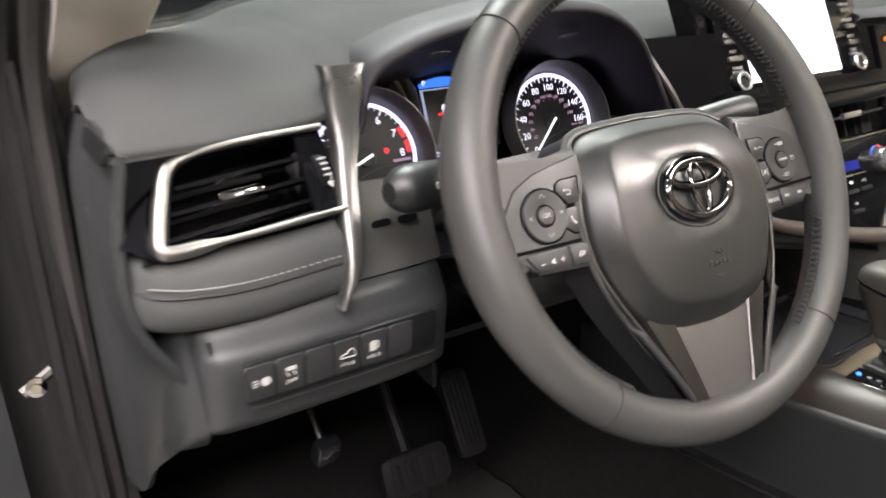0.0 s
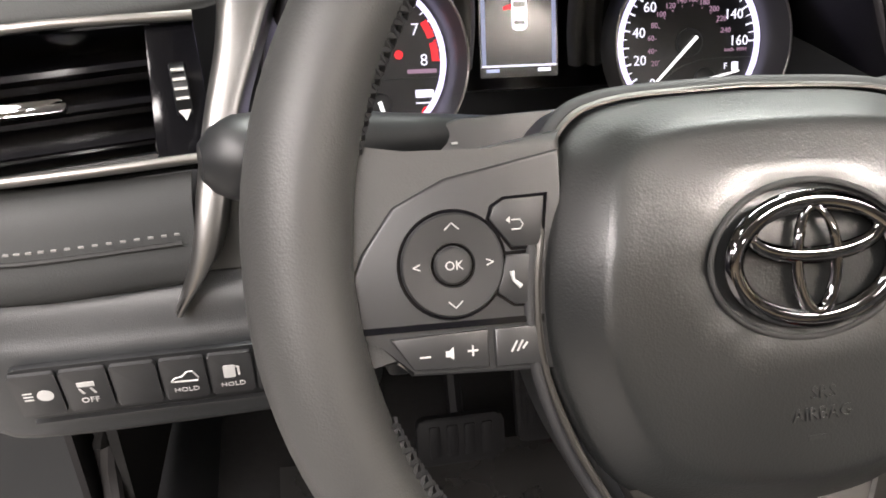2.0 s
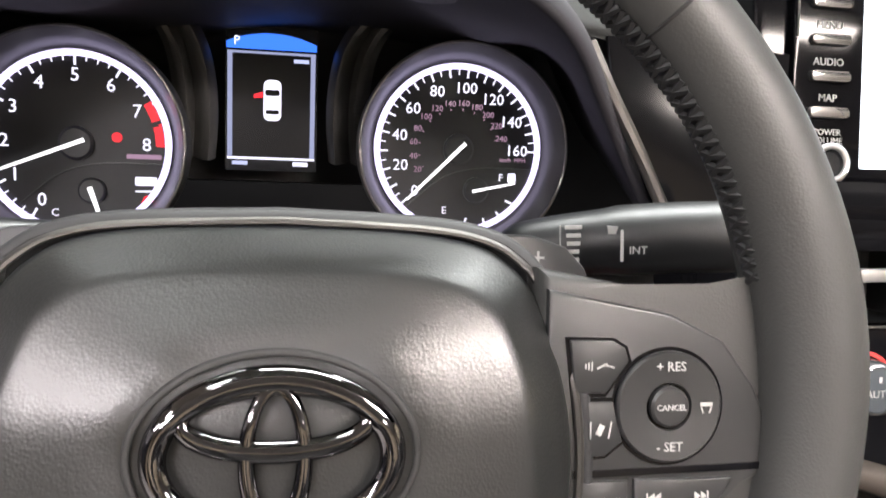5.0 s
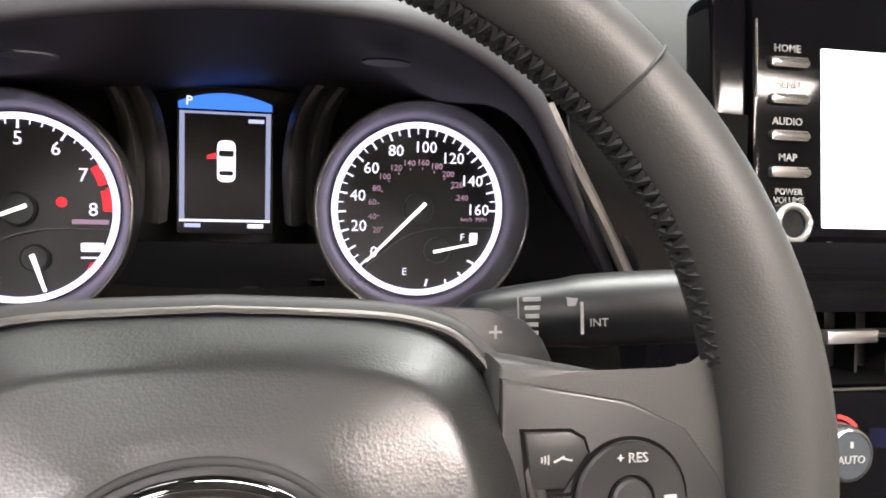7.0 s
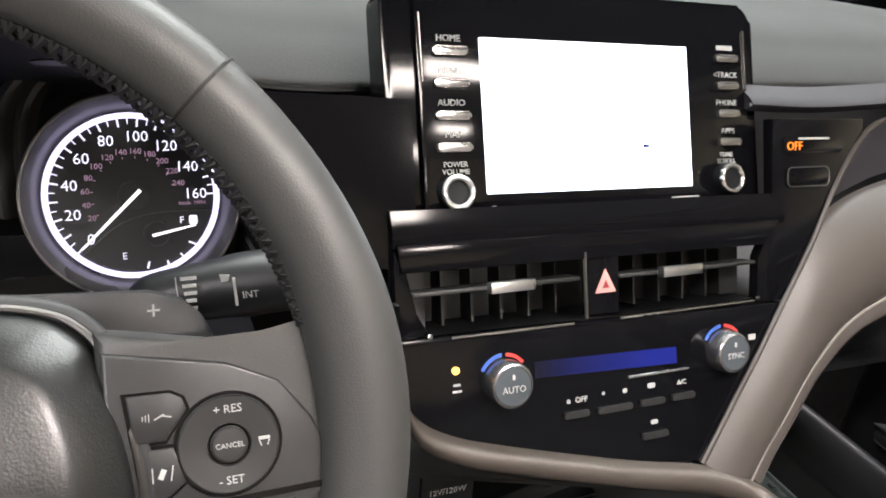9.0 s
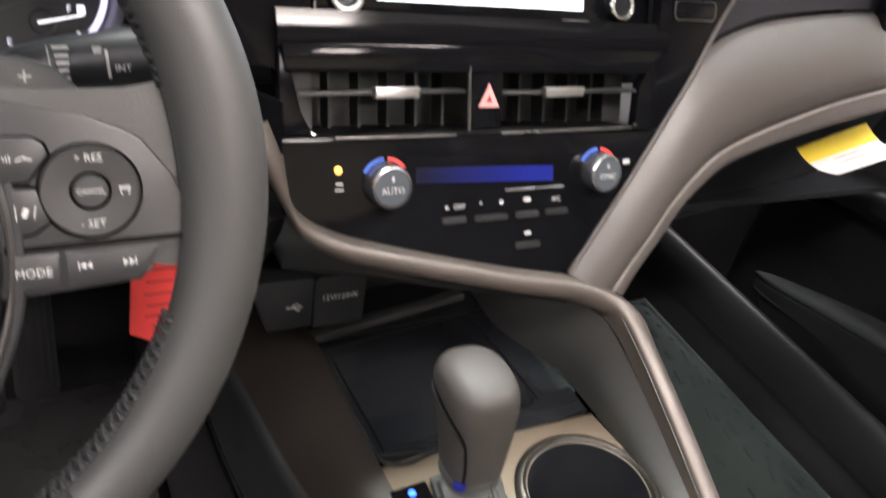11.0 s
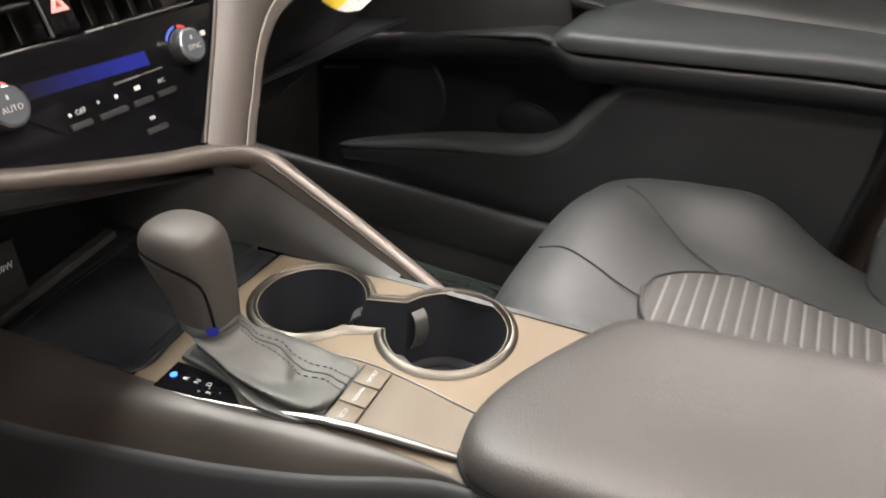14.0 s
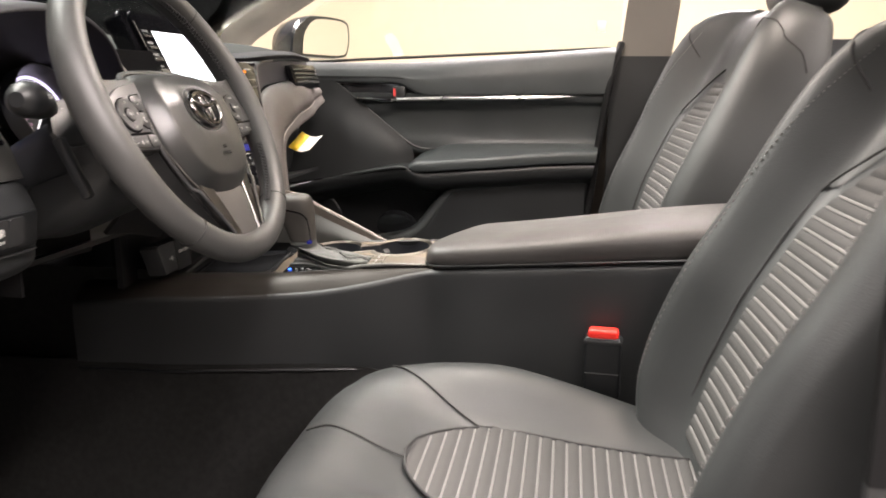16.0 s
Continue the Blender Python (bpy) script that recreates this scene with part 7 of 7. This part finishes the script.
for y in (0.4, 0.3, 0.22, 0.14, 0.06, 0.0, -0.03, -0.06, -0.12, -0.25, -0.38, -0.5):
    zp, xp = lerp(-y, (-0.4, -0.143, 0.0, 0.03, 0.06, 0.45), (0.405, 0.463, 0.491, 0.487, 0.476, 0.508)), lerp(-y, (-0.4, -0.143, 0.0, 0.45), (1.065, 1.032, 1.008, 1.008))
    lift = lerp(-y, (-0.06, 0.06), (0.014, 0.004))
    base.append(door_end([(1.08, y, zp + lift), (xp + 0.028, y, zp + lift * 0.5), (xp + 0.008, y, zp + 0.004), (xp, y, zp - 0.004), (xp + 0.001, y, zp - 0.016), (xp + 0.012, y, zp - 0.032), (xp + 0.035, y, zp - 0.044), (1.085, y, zp - 0.056)]))
part("armrest_base", patch(base, 30, 44, 0.004), DOORLOW, door, "dark shelf under the armrest")
part("pull_bar", tube(smooth_line([(1.034, 0.15, 0.4625), (1.02, 0.07, 0.479), (1.009, 0.03, 0.488), (1.004, 0.0, 0.493), (1.003, -0.014, 0.492), (1.006, -0.022, 0.488)], 40), [0.0012 + 0.0025 * min(1.0, k / 12) for k in range(36)] + [0.0034, 0.003, 0.002, 0.001], 8), DOORSKIN, door, "smooth grey pull bar")
part("diagonal_panel", patch([[(1.06, 0.176, 0.7), (1.06, 0.3, 0.7), (1.06, 0.42, 0.69)], [(1.068, 0.078, 0.62), (1.052, 0.2, 0.6), (1.058, 0.42, 0.57)], [(1.066, -0.012, 0.545), (1.048, 0.1, 0.525), (1.056, 0.42, 0.48)], [(1.068, -0.03, 0.5), (1.046, 0.08, 0.475), (1.056, 0.42, 0.42)]], 18, 18, 0.004),
     DASH_LOW, door, "slanting front panel of the door")
part("diagonal_edge", tube(smooth_line([(1.064, 0.176, 0.698), (1.07, 0.078, 0.6185), (1.069, -0.005, 0.553), (1.07, -0.035, 0.536), (1.072, -0.07, 0.532)], 30), 0.003, 6), DASH_LOW, door)
lowd = []
for y, xi in ((0.45, 1.09), (0.3, 1.09), (0.1, 1.095), (-0.05, 1.09), (-0.14, 1.068), (-0.25, 1.062), (-0.38, 1.062), (-0.5, 1.07)):
    lowd.append([(1.085, y, 0.5), (1.075, y, 0.465), (xi, y, 0.43), (xi + 0.004, y, 0.34), (xi - 0.01, y, 0.24), (1.075, y, 0.1)])
part("lower_panel", patch([door_end(r) for r in lowd], 24, 40, 0.004), DARK, door, "lower door panel")
pocket = [(0.42, 0.2, 1.1), (0.37, 0.216, 1.08), (0.313, 0.232, 1.06), (0.235, 0.252, 1.054), (0.133, 0.275, 1.05), (0.055, 0.287, 1.048), (0.0, 0.3, 1.046), (-0.035, 0.317, 1.046), (-0.058, 0.338, 1.046), (-0.085, 0.375, 1.047), (-0.112, 0.412, 1.048), (-0.138, 0.4325, 1.049),
          (-0.2, 0.441, 1.05), (-0.3, 0.453, 1.05), (-0.452, 0.473, 1.05)]
lip = []
for k, (y, z, x) in enumerate(pocket):
    a, b = pocket[max(0, k - 1)], pocket[min(len(pocket) - 1, k + 1)]
    n = Vector((0, b[1] - a[1], -(b[0] - a[0]))).normalized()
    w = 0.3 + 0.7 * min(1.0, k / 5)
    lip.append([(x + 0.04, y + 0.022 * w * n.y, z + 0.022 * w * n.z), (x + 0.016, y + 0.019 * w * n.y, z + 0.019 * w * n.z), (x + 0.002, y + 0.012 * w * n.y, z + 0.012 * w * n.z), (x - 0.002, y + 0.002 * n.y, z + 0.002 * n.z), (x + 0.001, y - 0.004 * n.y, z - 0.004 * n.z)])
part("pocket_lip", patch(lip, 14, 60, 0.003), DOORSKIN, door, "broad rounded lip of the door pocket")
part("end_seal", tube(smooth_line([(1.05, -0.44, 0.2), (1.05, -0.462, 0.4), (1.055, -0.484, 0.6), (1.065, -0.503, 0.72), (1.1, -0.522, 0.79)], 24), 0.0085, 8), BLACKSHADE, door, "black rubber seal along the door's rear edge")
part("pocket_front", patch([[(x + 0.006, y, z - 0.003), (x, y, z - 0.008), (x + 0.002, y, z - 0.02 - 0.25 * (z - 0.2)), (x + 0.006, y, min(0.205, z - 0.03)), (max(1.078, x + 0.012), y, 0.14)] for y, z, x in pocket], 18, 44, 0.004), DOORLOW, door, "front of the door pocket")
part("bottle_dish", lathe([(0.055, 0.0), (0.05, 0.003), (0.036, 0.006), (0.018, 0.0075), (0.002, 0.008)], 36, facing((1.09, 0.02, 0.325), (0, -1, 0), (-0.45, 0, 1))), GLOSSDARK, door, "shiny dark bottle dish in the pocket")
part("speaker_grille", lathe([(0.085, 0.0), (0.084, 0.001), (0.078, 0.002), (0.02, 0.0025)], 48, facing((1.0865, 0.25, 0.335), (0, -1, 0), (0, 0, 1))), DARK, door, "round dark speaker grille")
# outer skin, out of view, added to stop light leaking through the door
part("outer_skin", patch([[(1.15, y, 0.735 - 0.045 * y), (1.165, y, 0.5), (1.16, y, 0.25), (1.14, y, 0.02)] for y in (0.52, 0.1, -0.3, -0.62)], 12, 12, 0.004), PAINT, door, "bronze painted outer door skin")
win = part("window_frame", tube(smooth_line([(1.12, 0.52, 0.74), (1.115, 0.36, 0.86), (1.095, 0.12, 1.0), (1.06, -0.15, 1.1), (1.04, -0.42, 1.14), (1.06, -0.56, 1.1)], 40), 0.014, 8), DARK, door, "black window frame")
part("window_seal", tube([(1.112, 0.42, 0.735), (1.112, -0.5, 0.7785)], 0.004, 6), DARK, door)
part("pane_sticker", new_box((1.126, -0.475, 0.83), (0.0015, 0.02, 0.026)), STICKER, door, "small grey printed pane sticker")
gl = part("pane", patch([[(1.126, 0.4, 0.74), (1.12, 0.2, 0.9), (1.1, 0.05, 1.0)], [(1.126, 0.0, 0.755), (1.11, 0.0, 0.95), (1.07, -0.1, 1.08)], [(1.126, -0.52, 0.775), (1.11, -0.52, 0.95), (1.05, -0.5, 1.12)]], 10, 10, 0.003), GLASS, door, "clear side window pane")
gl.visible_shadow = False

mirror = thing("wing_mirror", "black wing mirror outside the passenger window", "mirror")
MM = facing((1.26, 0.278, 0.812), (0.8, -0.6, 0), (0, 0, 1))
hs = [(-0.09, -0.052), (0.07, -0.054), (0.1, -0.03), (0.105, 0.02), (0.09, 0.048), (0.02, 0.056), (-0.04, 0.05), (-0.08, 0.01)]
ring0 = [tuple(p) for p in smooth_line(hs + hs[:1], 49)][:-1]
bm = bmesh.new()
skin(bm, [[MM @ Vector((x * s, y * s, h)) for x, y in ring0] for s, h in ((0.97, 0.004), (1.0, 0.0), (1.02, -0.016), (1.0, -0.06), (0.82, -0.12), (0.4, -0.16))], close_u=True, cap=True)
part("housing", bm, GLOSSDARK, mirror, "black mirror housing")
part("mirror_glass", prism([(x * 0.78 + 0.014, y * 0.86) for x, y in ring0], 0.002, MM @ pose(0, 0, 0.0045)), MIRROR, mirror, "silver mirror glass")
part("mirror_foot", patch([[(1.14, 0.36, 0.735), (1.14, 0.46, 0.74)], [(1.18, 0.37, 0.76), (1.18, 0.45, 0.765)], [(1.22, 0.34, 0.77), (1.22, 0.43, 0.775)]], 8, 8, 0.02), DARK, mirror)

# ---- floor, pedals, sills ----
mat_d = thing("driver_floor_mat", "black carpet mat under a clear printed plastic cover", "floor mat")
part("mat", prism(round_rect(0.44, 0.56, 0.05), 0.012, pose(-0.03, 0.22, 0.0), 0.004), CARPET, mat_d)
rows = []
rng = random.Random(4)
for j in range(41):
    y = -0.06 + 0.6 * j / 40
    edge = 0.2 - 0.055 * (y + 0.0) + 0.002 * math.sin(j * 1.7)
    rows.append([(-0.22 + (edge + 0.22) * i / 36, y, 0.0185 + 0.0022 * math.sin(i * 0.55 + j * 0.33) * math.sin(j * 0.22 + 1) + 0.0012 * math.sin(i * 0.9 - j * 0.7) + (0.011 * max(0.0, (i - 33) / 3) ** 2) * (0.7 + 0.5 * math.sin(j * 0.45))) for i in range(37)])
bm = bmesh.new()
skin(bm, rows)
part("plastic_cover", bm, FILM, mat_d, "crinkled dark plastic cover")
# pale strands along the film's folds, coloured as highlights
for path, r in ((((0.158, 0.33, 0.024), (0.176, 0.285, 0.027), (0.183, 0.245, 0.028)), 0.0006), (((0.183, 0.246, 0.029), (0.185, 0.225, 0.031), (0.186, 0.205, 0.03), (0.187, 0.18, 0.027), (0.187, 0.158, 0.026)), 0.0022),
                (((0.189, 0.225, 0.029), (0.191, 0.2, 0.029), (0.193, 0.17, 0.028)), 0.0008), (((0.196, 0.118, 0.027), (0.201, 0.112, 0.028), (0.204, 0.114, 0.027)), 0.003), (((0.2, 0.088, 0.027), (0.206, 0.084, 0.028), (0.213, 0.082, 0.027)), 0.0013)):
    line = smooth_line(list(path), 24)
    part("fold_glint", tube(line, [r * (0.25 + 0.75 * math.sin(math.pi * k / 23) * (0.7 + 0.3 * math.sin(k * 1.9))) for k in range(24)], 6, flat=0.5), FILMGLINT, mat_d, "plastic fold with its glint put in as pale colour")
for txt, x, y in (("MUST", 0.14, 0.222), ("TIVE CO", 0.14, 0.187)):
    letters("printed_letters", txt, 0.021, pose(x, y, 0.0225, 0, 0, 24), CARPET, mat_d)

mat_p = thing("passenger_floor_mat", "grey-green ribbed rubber mat in the passenger footwell", "floor mat")
part("mat", prism(round_rect(0.49, 0.5, 0.04, cx=0.775, cy=0.25), 0.06, pose(0, 0, 0.0), 0.006), RUBBER, mat_p)
part("mat_rim", tube([(0.535, 0.0, 0.061), (1.018, 0.0, 0.061), (1.018, 0.49, 0.061), (0.535, 0.49, 0.061)], 0.006, 6, True), RUBBER, mat_p, "raised outer rim")
bm = bmesh.new()
for k in range(120):
    box(bm, (0.55 + 0.45 * rng.random(), 0.02 + 0.45 * rng.random(), 0.061), (0.004 + 0.004 * rng.random(), 0.018 + 0.01 * rng.random(), 0.005), 0, Euler((0, 0, rng.uniform(-0.5, 0.1))).to_matrix())
for k in range(14):
    box(bm, (1.004, 0.03 + 0.033 * k, 0.0625), (0.008, 0.009, 0.003), 0)
tagged(part("raised_ribs", bm, RUBBER, mat_p, "short raised ribs"), kind="stuff")
solo("door_sill", patch([[(-0.3, y, 0.0), (-0.33, y, 0.07), (-0.35, y, 0.09), (-0.4, y, 0.088), (-0.43, y, 0.04)] for y in (0.7, 0.2, -0.4, -0.9)], 16, 10, 0.005), DASH_LOW, "black plastic door sill trim", "sill", "structure")
solo("door_sill", patch([[(1.026, y, 0.0), (1.027, y, 0.06), (1.034, y, 0.1), (1.03, y, 0.115), (1.024, y, 0.15), (1.026, y, 0.178), (1.034, y, 0.193), (1.046, y, 0.194), (1.054, y, 0.18), (1.06, y, 0.14)] for y in (0.6, 0.2, -0.4, -0.9)], 40, 10, 0.005), DASH_LOW, "black plastic door sill trim with a rounded edge", "sill", "structure")
pedals = thing("accelerator_pedal", "slotted black accelerator pedal", "pedal")
AP = facing((0.072, 0.43, 0.215), (1, 0, 0), (-0.12, 0.5, 0.85))
part("pad", prism(round_rect(0.042, 0.12, 0.008), 0.012, AP, 0.003), BLACKSHADE, pedals)
for k in range(5):
    part("rib", prism(round_rect(0.003, 0.095, 0.001), 0.003, AP @ pose(-0.014 + 0.007 * k, 0.005, 0.011)), BLACKSHADE, pedals)
part("arm", tube([(0.07, 0.46, 0.22), (0.06, 0.56, 0.32), (0.06, 0.6, 0.44)], 0.01, 8), BLACKSHADE, pedals)
brake = thing("brake_pedal", "wide brake pedal with a worn metal pad", "pedal")
BP = facing((-0.01, 0.42, 0.16), (1, 0, 0), (0, 0.4, 0.9))
part("pad", prism(round_rect(0.1, 0.055, 0.01), 0.012, BP, 0.004), BLACKSHADE, brake)
for k in range(4):
    part("rib", prism(round_rect(0.012, 0.036, 0.002), 0.003, BP @ pose(-0.03 + 0.02 * k, 0, 0.011), 0.001), BLACKSHADE, brake)
part("arm", tube([(-0.01, 0.44, 0.17), (-0.01, 0.54, 0.3), (-0.01, 0.58, 0.44)], 0.01, 8), BLACKSHADE, brake)
latch = thing("bonnet_release", "small metal bonnet release bracket under the dashboard", "release lever")
part("bracket", new_box((-0.165, 0.335, 0.305), (0.03, 0.02, 0.03), 0.005, Euler((0.3, 0.1, 0.2)).to_matrix()), GLOSSDARK, latch)
part("cable", tube([(-0.165, 0.345, 0.31), (-0.17, 0.4, 0.38), (-0.16, 0.45, 0.46)], 0.004, 8), DARK, latch)

# ---- pillars, roof, glass ----
shell = thing("car_body_shell", "dark car body shell with grey pillar trims and headliner", "car body", kind="structure")
for s, x0 in ((-1, 0.378), (1, 0.378)):
    def mx(p):
        return (x0 + s * p[0], p[1], p[2])
    secs = []
    wide = 2.5 if s < 0 else 1.4
    for p, w in (((0.722, 0.56, 0.64), 0.016), ((0.704, 0.5, 0.695), 0.018), ((0.676, 0.44, 0.77), 0.021), ((0.664, 0.37, 0.832), 0.023), ((0.65, 0.1, 0.985), 0.028), ((0.63, -0.15, 1.1), 0.034), ((0.6, -0.35, 1.16), 0.03)):
        w *= wide
        secs.append([mx((p[0] + w, p[1] - 0.01, p[2] - 0.02)), mx((p[0] + w * 0.5, p[1] - 0.02, p[2] + 0.0)), mx((p[0] - w * 0.6, p[1] - 0.012, p[2] + 0.006)), mx((p[0] - w, p[1] + 0.02, p[2] + 0.02))])
    part("pillar_trim", patch(secs, 14, 30, 0.006), PILLAR, shell, "grey windscreen pillar trim")
    part("pillar_outer", tube([mx(p) for p in smooth_line([(0.75, 0.6, 0.68), (0.725, 0.45, 0.79), (0.708, 0.3, 0.885), (0.695, 0.05, 1.03), (0.68, -0.2, 1.13), (0.66, -0.5, 1.17)], 30)], 0.02, 8), DARK, shell, "dark outer pillar")
    # both centre pillars have shade put into their colour
    part("centre_pillar", patch([[mx((0.735, y, 0.76)), mx((0.72, y - 0.02, 0.95)), mx((0.66, y - 0.06, 1.16))] for y in (-0.52, -0.57, -0.64)] if s > 0 else
                                [[mx((0.73, y, 0.45)), mx((0.73, y, 0.7)), mx((0.68, y - 0.06, 1.16))] for y in (-0.6, -0.65, -0.72)], 10, 10, 0.008), PILLARSHADE if s > 0 else BLACKSHADE, shell, "centre pillar trim")
    part("centre_pillar_lower", patch([[mx((0.72, y, 0.76)), mx((0.725, y, 0.5)), mx((0.735, y, 0.05))] for y in (-0.5, -0.58, -0.68)] if s > 0 else [[mx((0.73, y, 0.46)), mx((0.725, y, 0.3)), mx((0.725, y, 0.05))] for y in (-0.6, -0.66, -0.76)], 10, 10, 0.008), DASH_LOW, shell)
    part("rear_side", patch([[mx((0.74, y, 0.8)), mx((0.74, y, 0.4)), mx((0.74, y, 0.0))] for y in (-0.66, -1.0, -1.4)], 10, 10, 0.01), DASH_LOW, shell)
part("headliner", patch([[(0.378 + k * 0.62, y, z - 0.05 * abs(k) ** 3) for k in (-1, -0.6, 0, 0.6, 1)] for y, z in ((-0.25, 1.2), (-0.5, 1.225), (-0.85, 1.225), (-1.2, 1.17))], 16, 12, 0.02), HEADLINER, shell, "light grey headliner")
part("rear_bulkhead", new_box((0.378, -1.5, 0.4), (1.5, 0.04, 0.8), 0.01), DARK, shell)
part("firewall", new_box((0.378, 0.82, 0.3), (1.48, 0.03, 0.85), 0.01), DARK, shell)
part("bonnet", patch([[(0.378 + k * 0.72, y, z) for k in (-1, 0, 1)] for y, z in ((0.83, 0.735), (1.2, 0.72), (1.7, 0.64))], 10, 10, 0.01), PAINT, shell, "bronze painted bonnet")
ws = part("windscreen", patch([[(0.378 - 0.66, 0.56, 0.745), (0.378, 0.8, 0.775), (0.378 + 0.66, 0.56, 0.745)], [(0.378 - 0.64, 0.1, 1.0), (0.378, 0.28, 1.02), (0.378 + 0.64, 0.1, 1.0)], [(0.378 - 0.6, -0.25, 1.17), (0.378, -0.2, 1.2), (0.378 + 0.6, -0.25, 1.17)]], 14, 14, 0.003), SCREENGLASS, shell, "lightly tinted windscreen")
# door opening seal and open driver's door beyond it
part("door_seal", tube(smooth_line([(-0.345, 0.02, 1.0), (-0.36, 0.2, 0.86), (-0.372, 0.33, 0.74), (-0.376, 0.36, 0.6), (-0.376, 0.38, 0.4), (-0.372, 0.39, 0.2), (-0.37, 0.3, 0.1)], 40), 0.0095, 8), RUBBERSEAL, shell, "black rubber door seal")
part("seal_flange", tube(smooth_line([(-0.36, 0.06, 1.0), (-0.376, 0.24, 0.86), (-0.39, 0.38, 0.74), (-0.395, 0.42, 0.6), (-0.395, 0.44, 0.4), (-0.39, 0.45, 0.2)], 40), 0.012, 8), JAMBSHADE, shell)
part("door_jamb", patch([[(-0.384, 0.36, z), (-0.392, 0.5, z), (-0.41, 0.7, z), (-0.47, 0.75, z)] for z in (0.95, 0.7, 0.4, 0.1, -0.1)], 14, 14, 0.006), JAMBSHADE, shell, "door jamb darkened in place of shade")
od = thing("driver_door", "open driver's door edge with its check strap", "car door")
part("door_edge", patch([[(-0.475, 0.72, z), (-0.6, 0.68, z), (-0.9, 0.55, z), (-1.25, 0.38, z)] for z in (0.78, 0.5, 0.2, -0.05, -0.2)], 12, 12, 0.04), DASH_LOW, od)
part("check_strap", tube(smooth_line([(-0.404, 0.6, 0.357), (-0.415, 0.597, 0.352), (-0.427, 0.592, 0.347), (-0.44, 0.588, 0.341)], 16), 0.0075, 8), SATIN, od, "steel check strap")
part("hinge_bolt", lathe([(0.012, 0.0), (0.012, 0.006), (0.006, 0.007), (0.006, 0.012)], 12, facing((-0.424, 0.583, 0.349), (1, -0.1, 0), (0, 0.2, 1))), CHROME, od, "shiny hinge bolt")
for x, y0 in ((1.075, 0.4), (-0.365, 0.39)):
    part("kick_panel", patch([[(x, y0, z), (x - 0.01 * (1 if x > 0 else -1), 0.6, z), (x - 0.03 * (1 if x > 0 else -1), 0.84, z)] for z in (0.72, 0.4, 0.1, -0.01)], 12, 12, 0.01), CARPET, shell, "dark footwell side panel")
part("front_floor", new_box((0.378, 0.86, 0.02), (1.46, 0.1, 0.1), 0.01), CARPET, shell)
for x, d in ((-0.47, -1), (1.226, 1)):
    part("front_wing", patch([[(x, 0.76, z), (x + 0.04 * d, 1.1, z), (x, 1.7, z - 0.05)] for z in (0.72, 0.4, 0.0, -0.3)], 10, 10, 0.02), PAINT, shell, "bronze painted front wing")
    part("rocker_panel", new_box((x - 0.03 * d, -0.2, -0.16), (0.06, 2.2, 0.3), 0.02), PAINT, shell, "bronze painted rocker panel below the door")
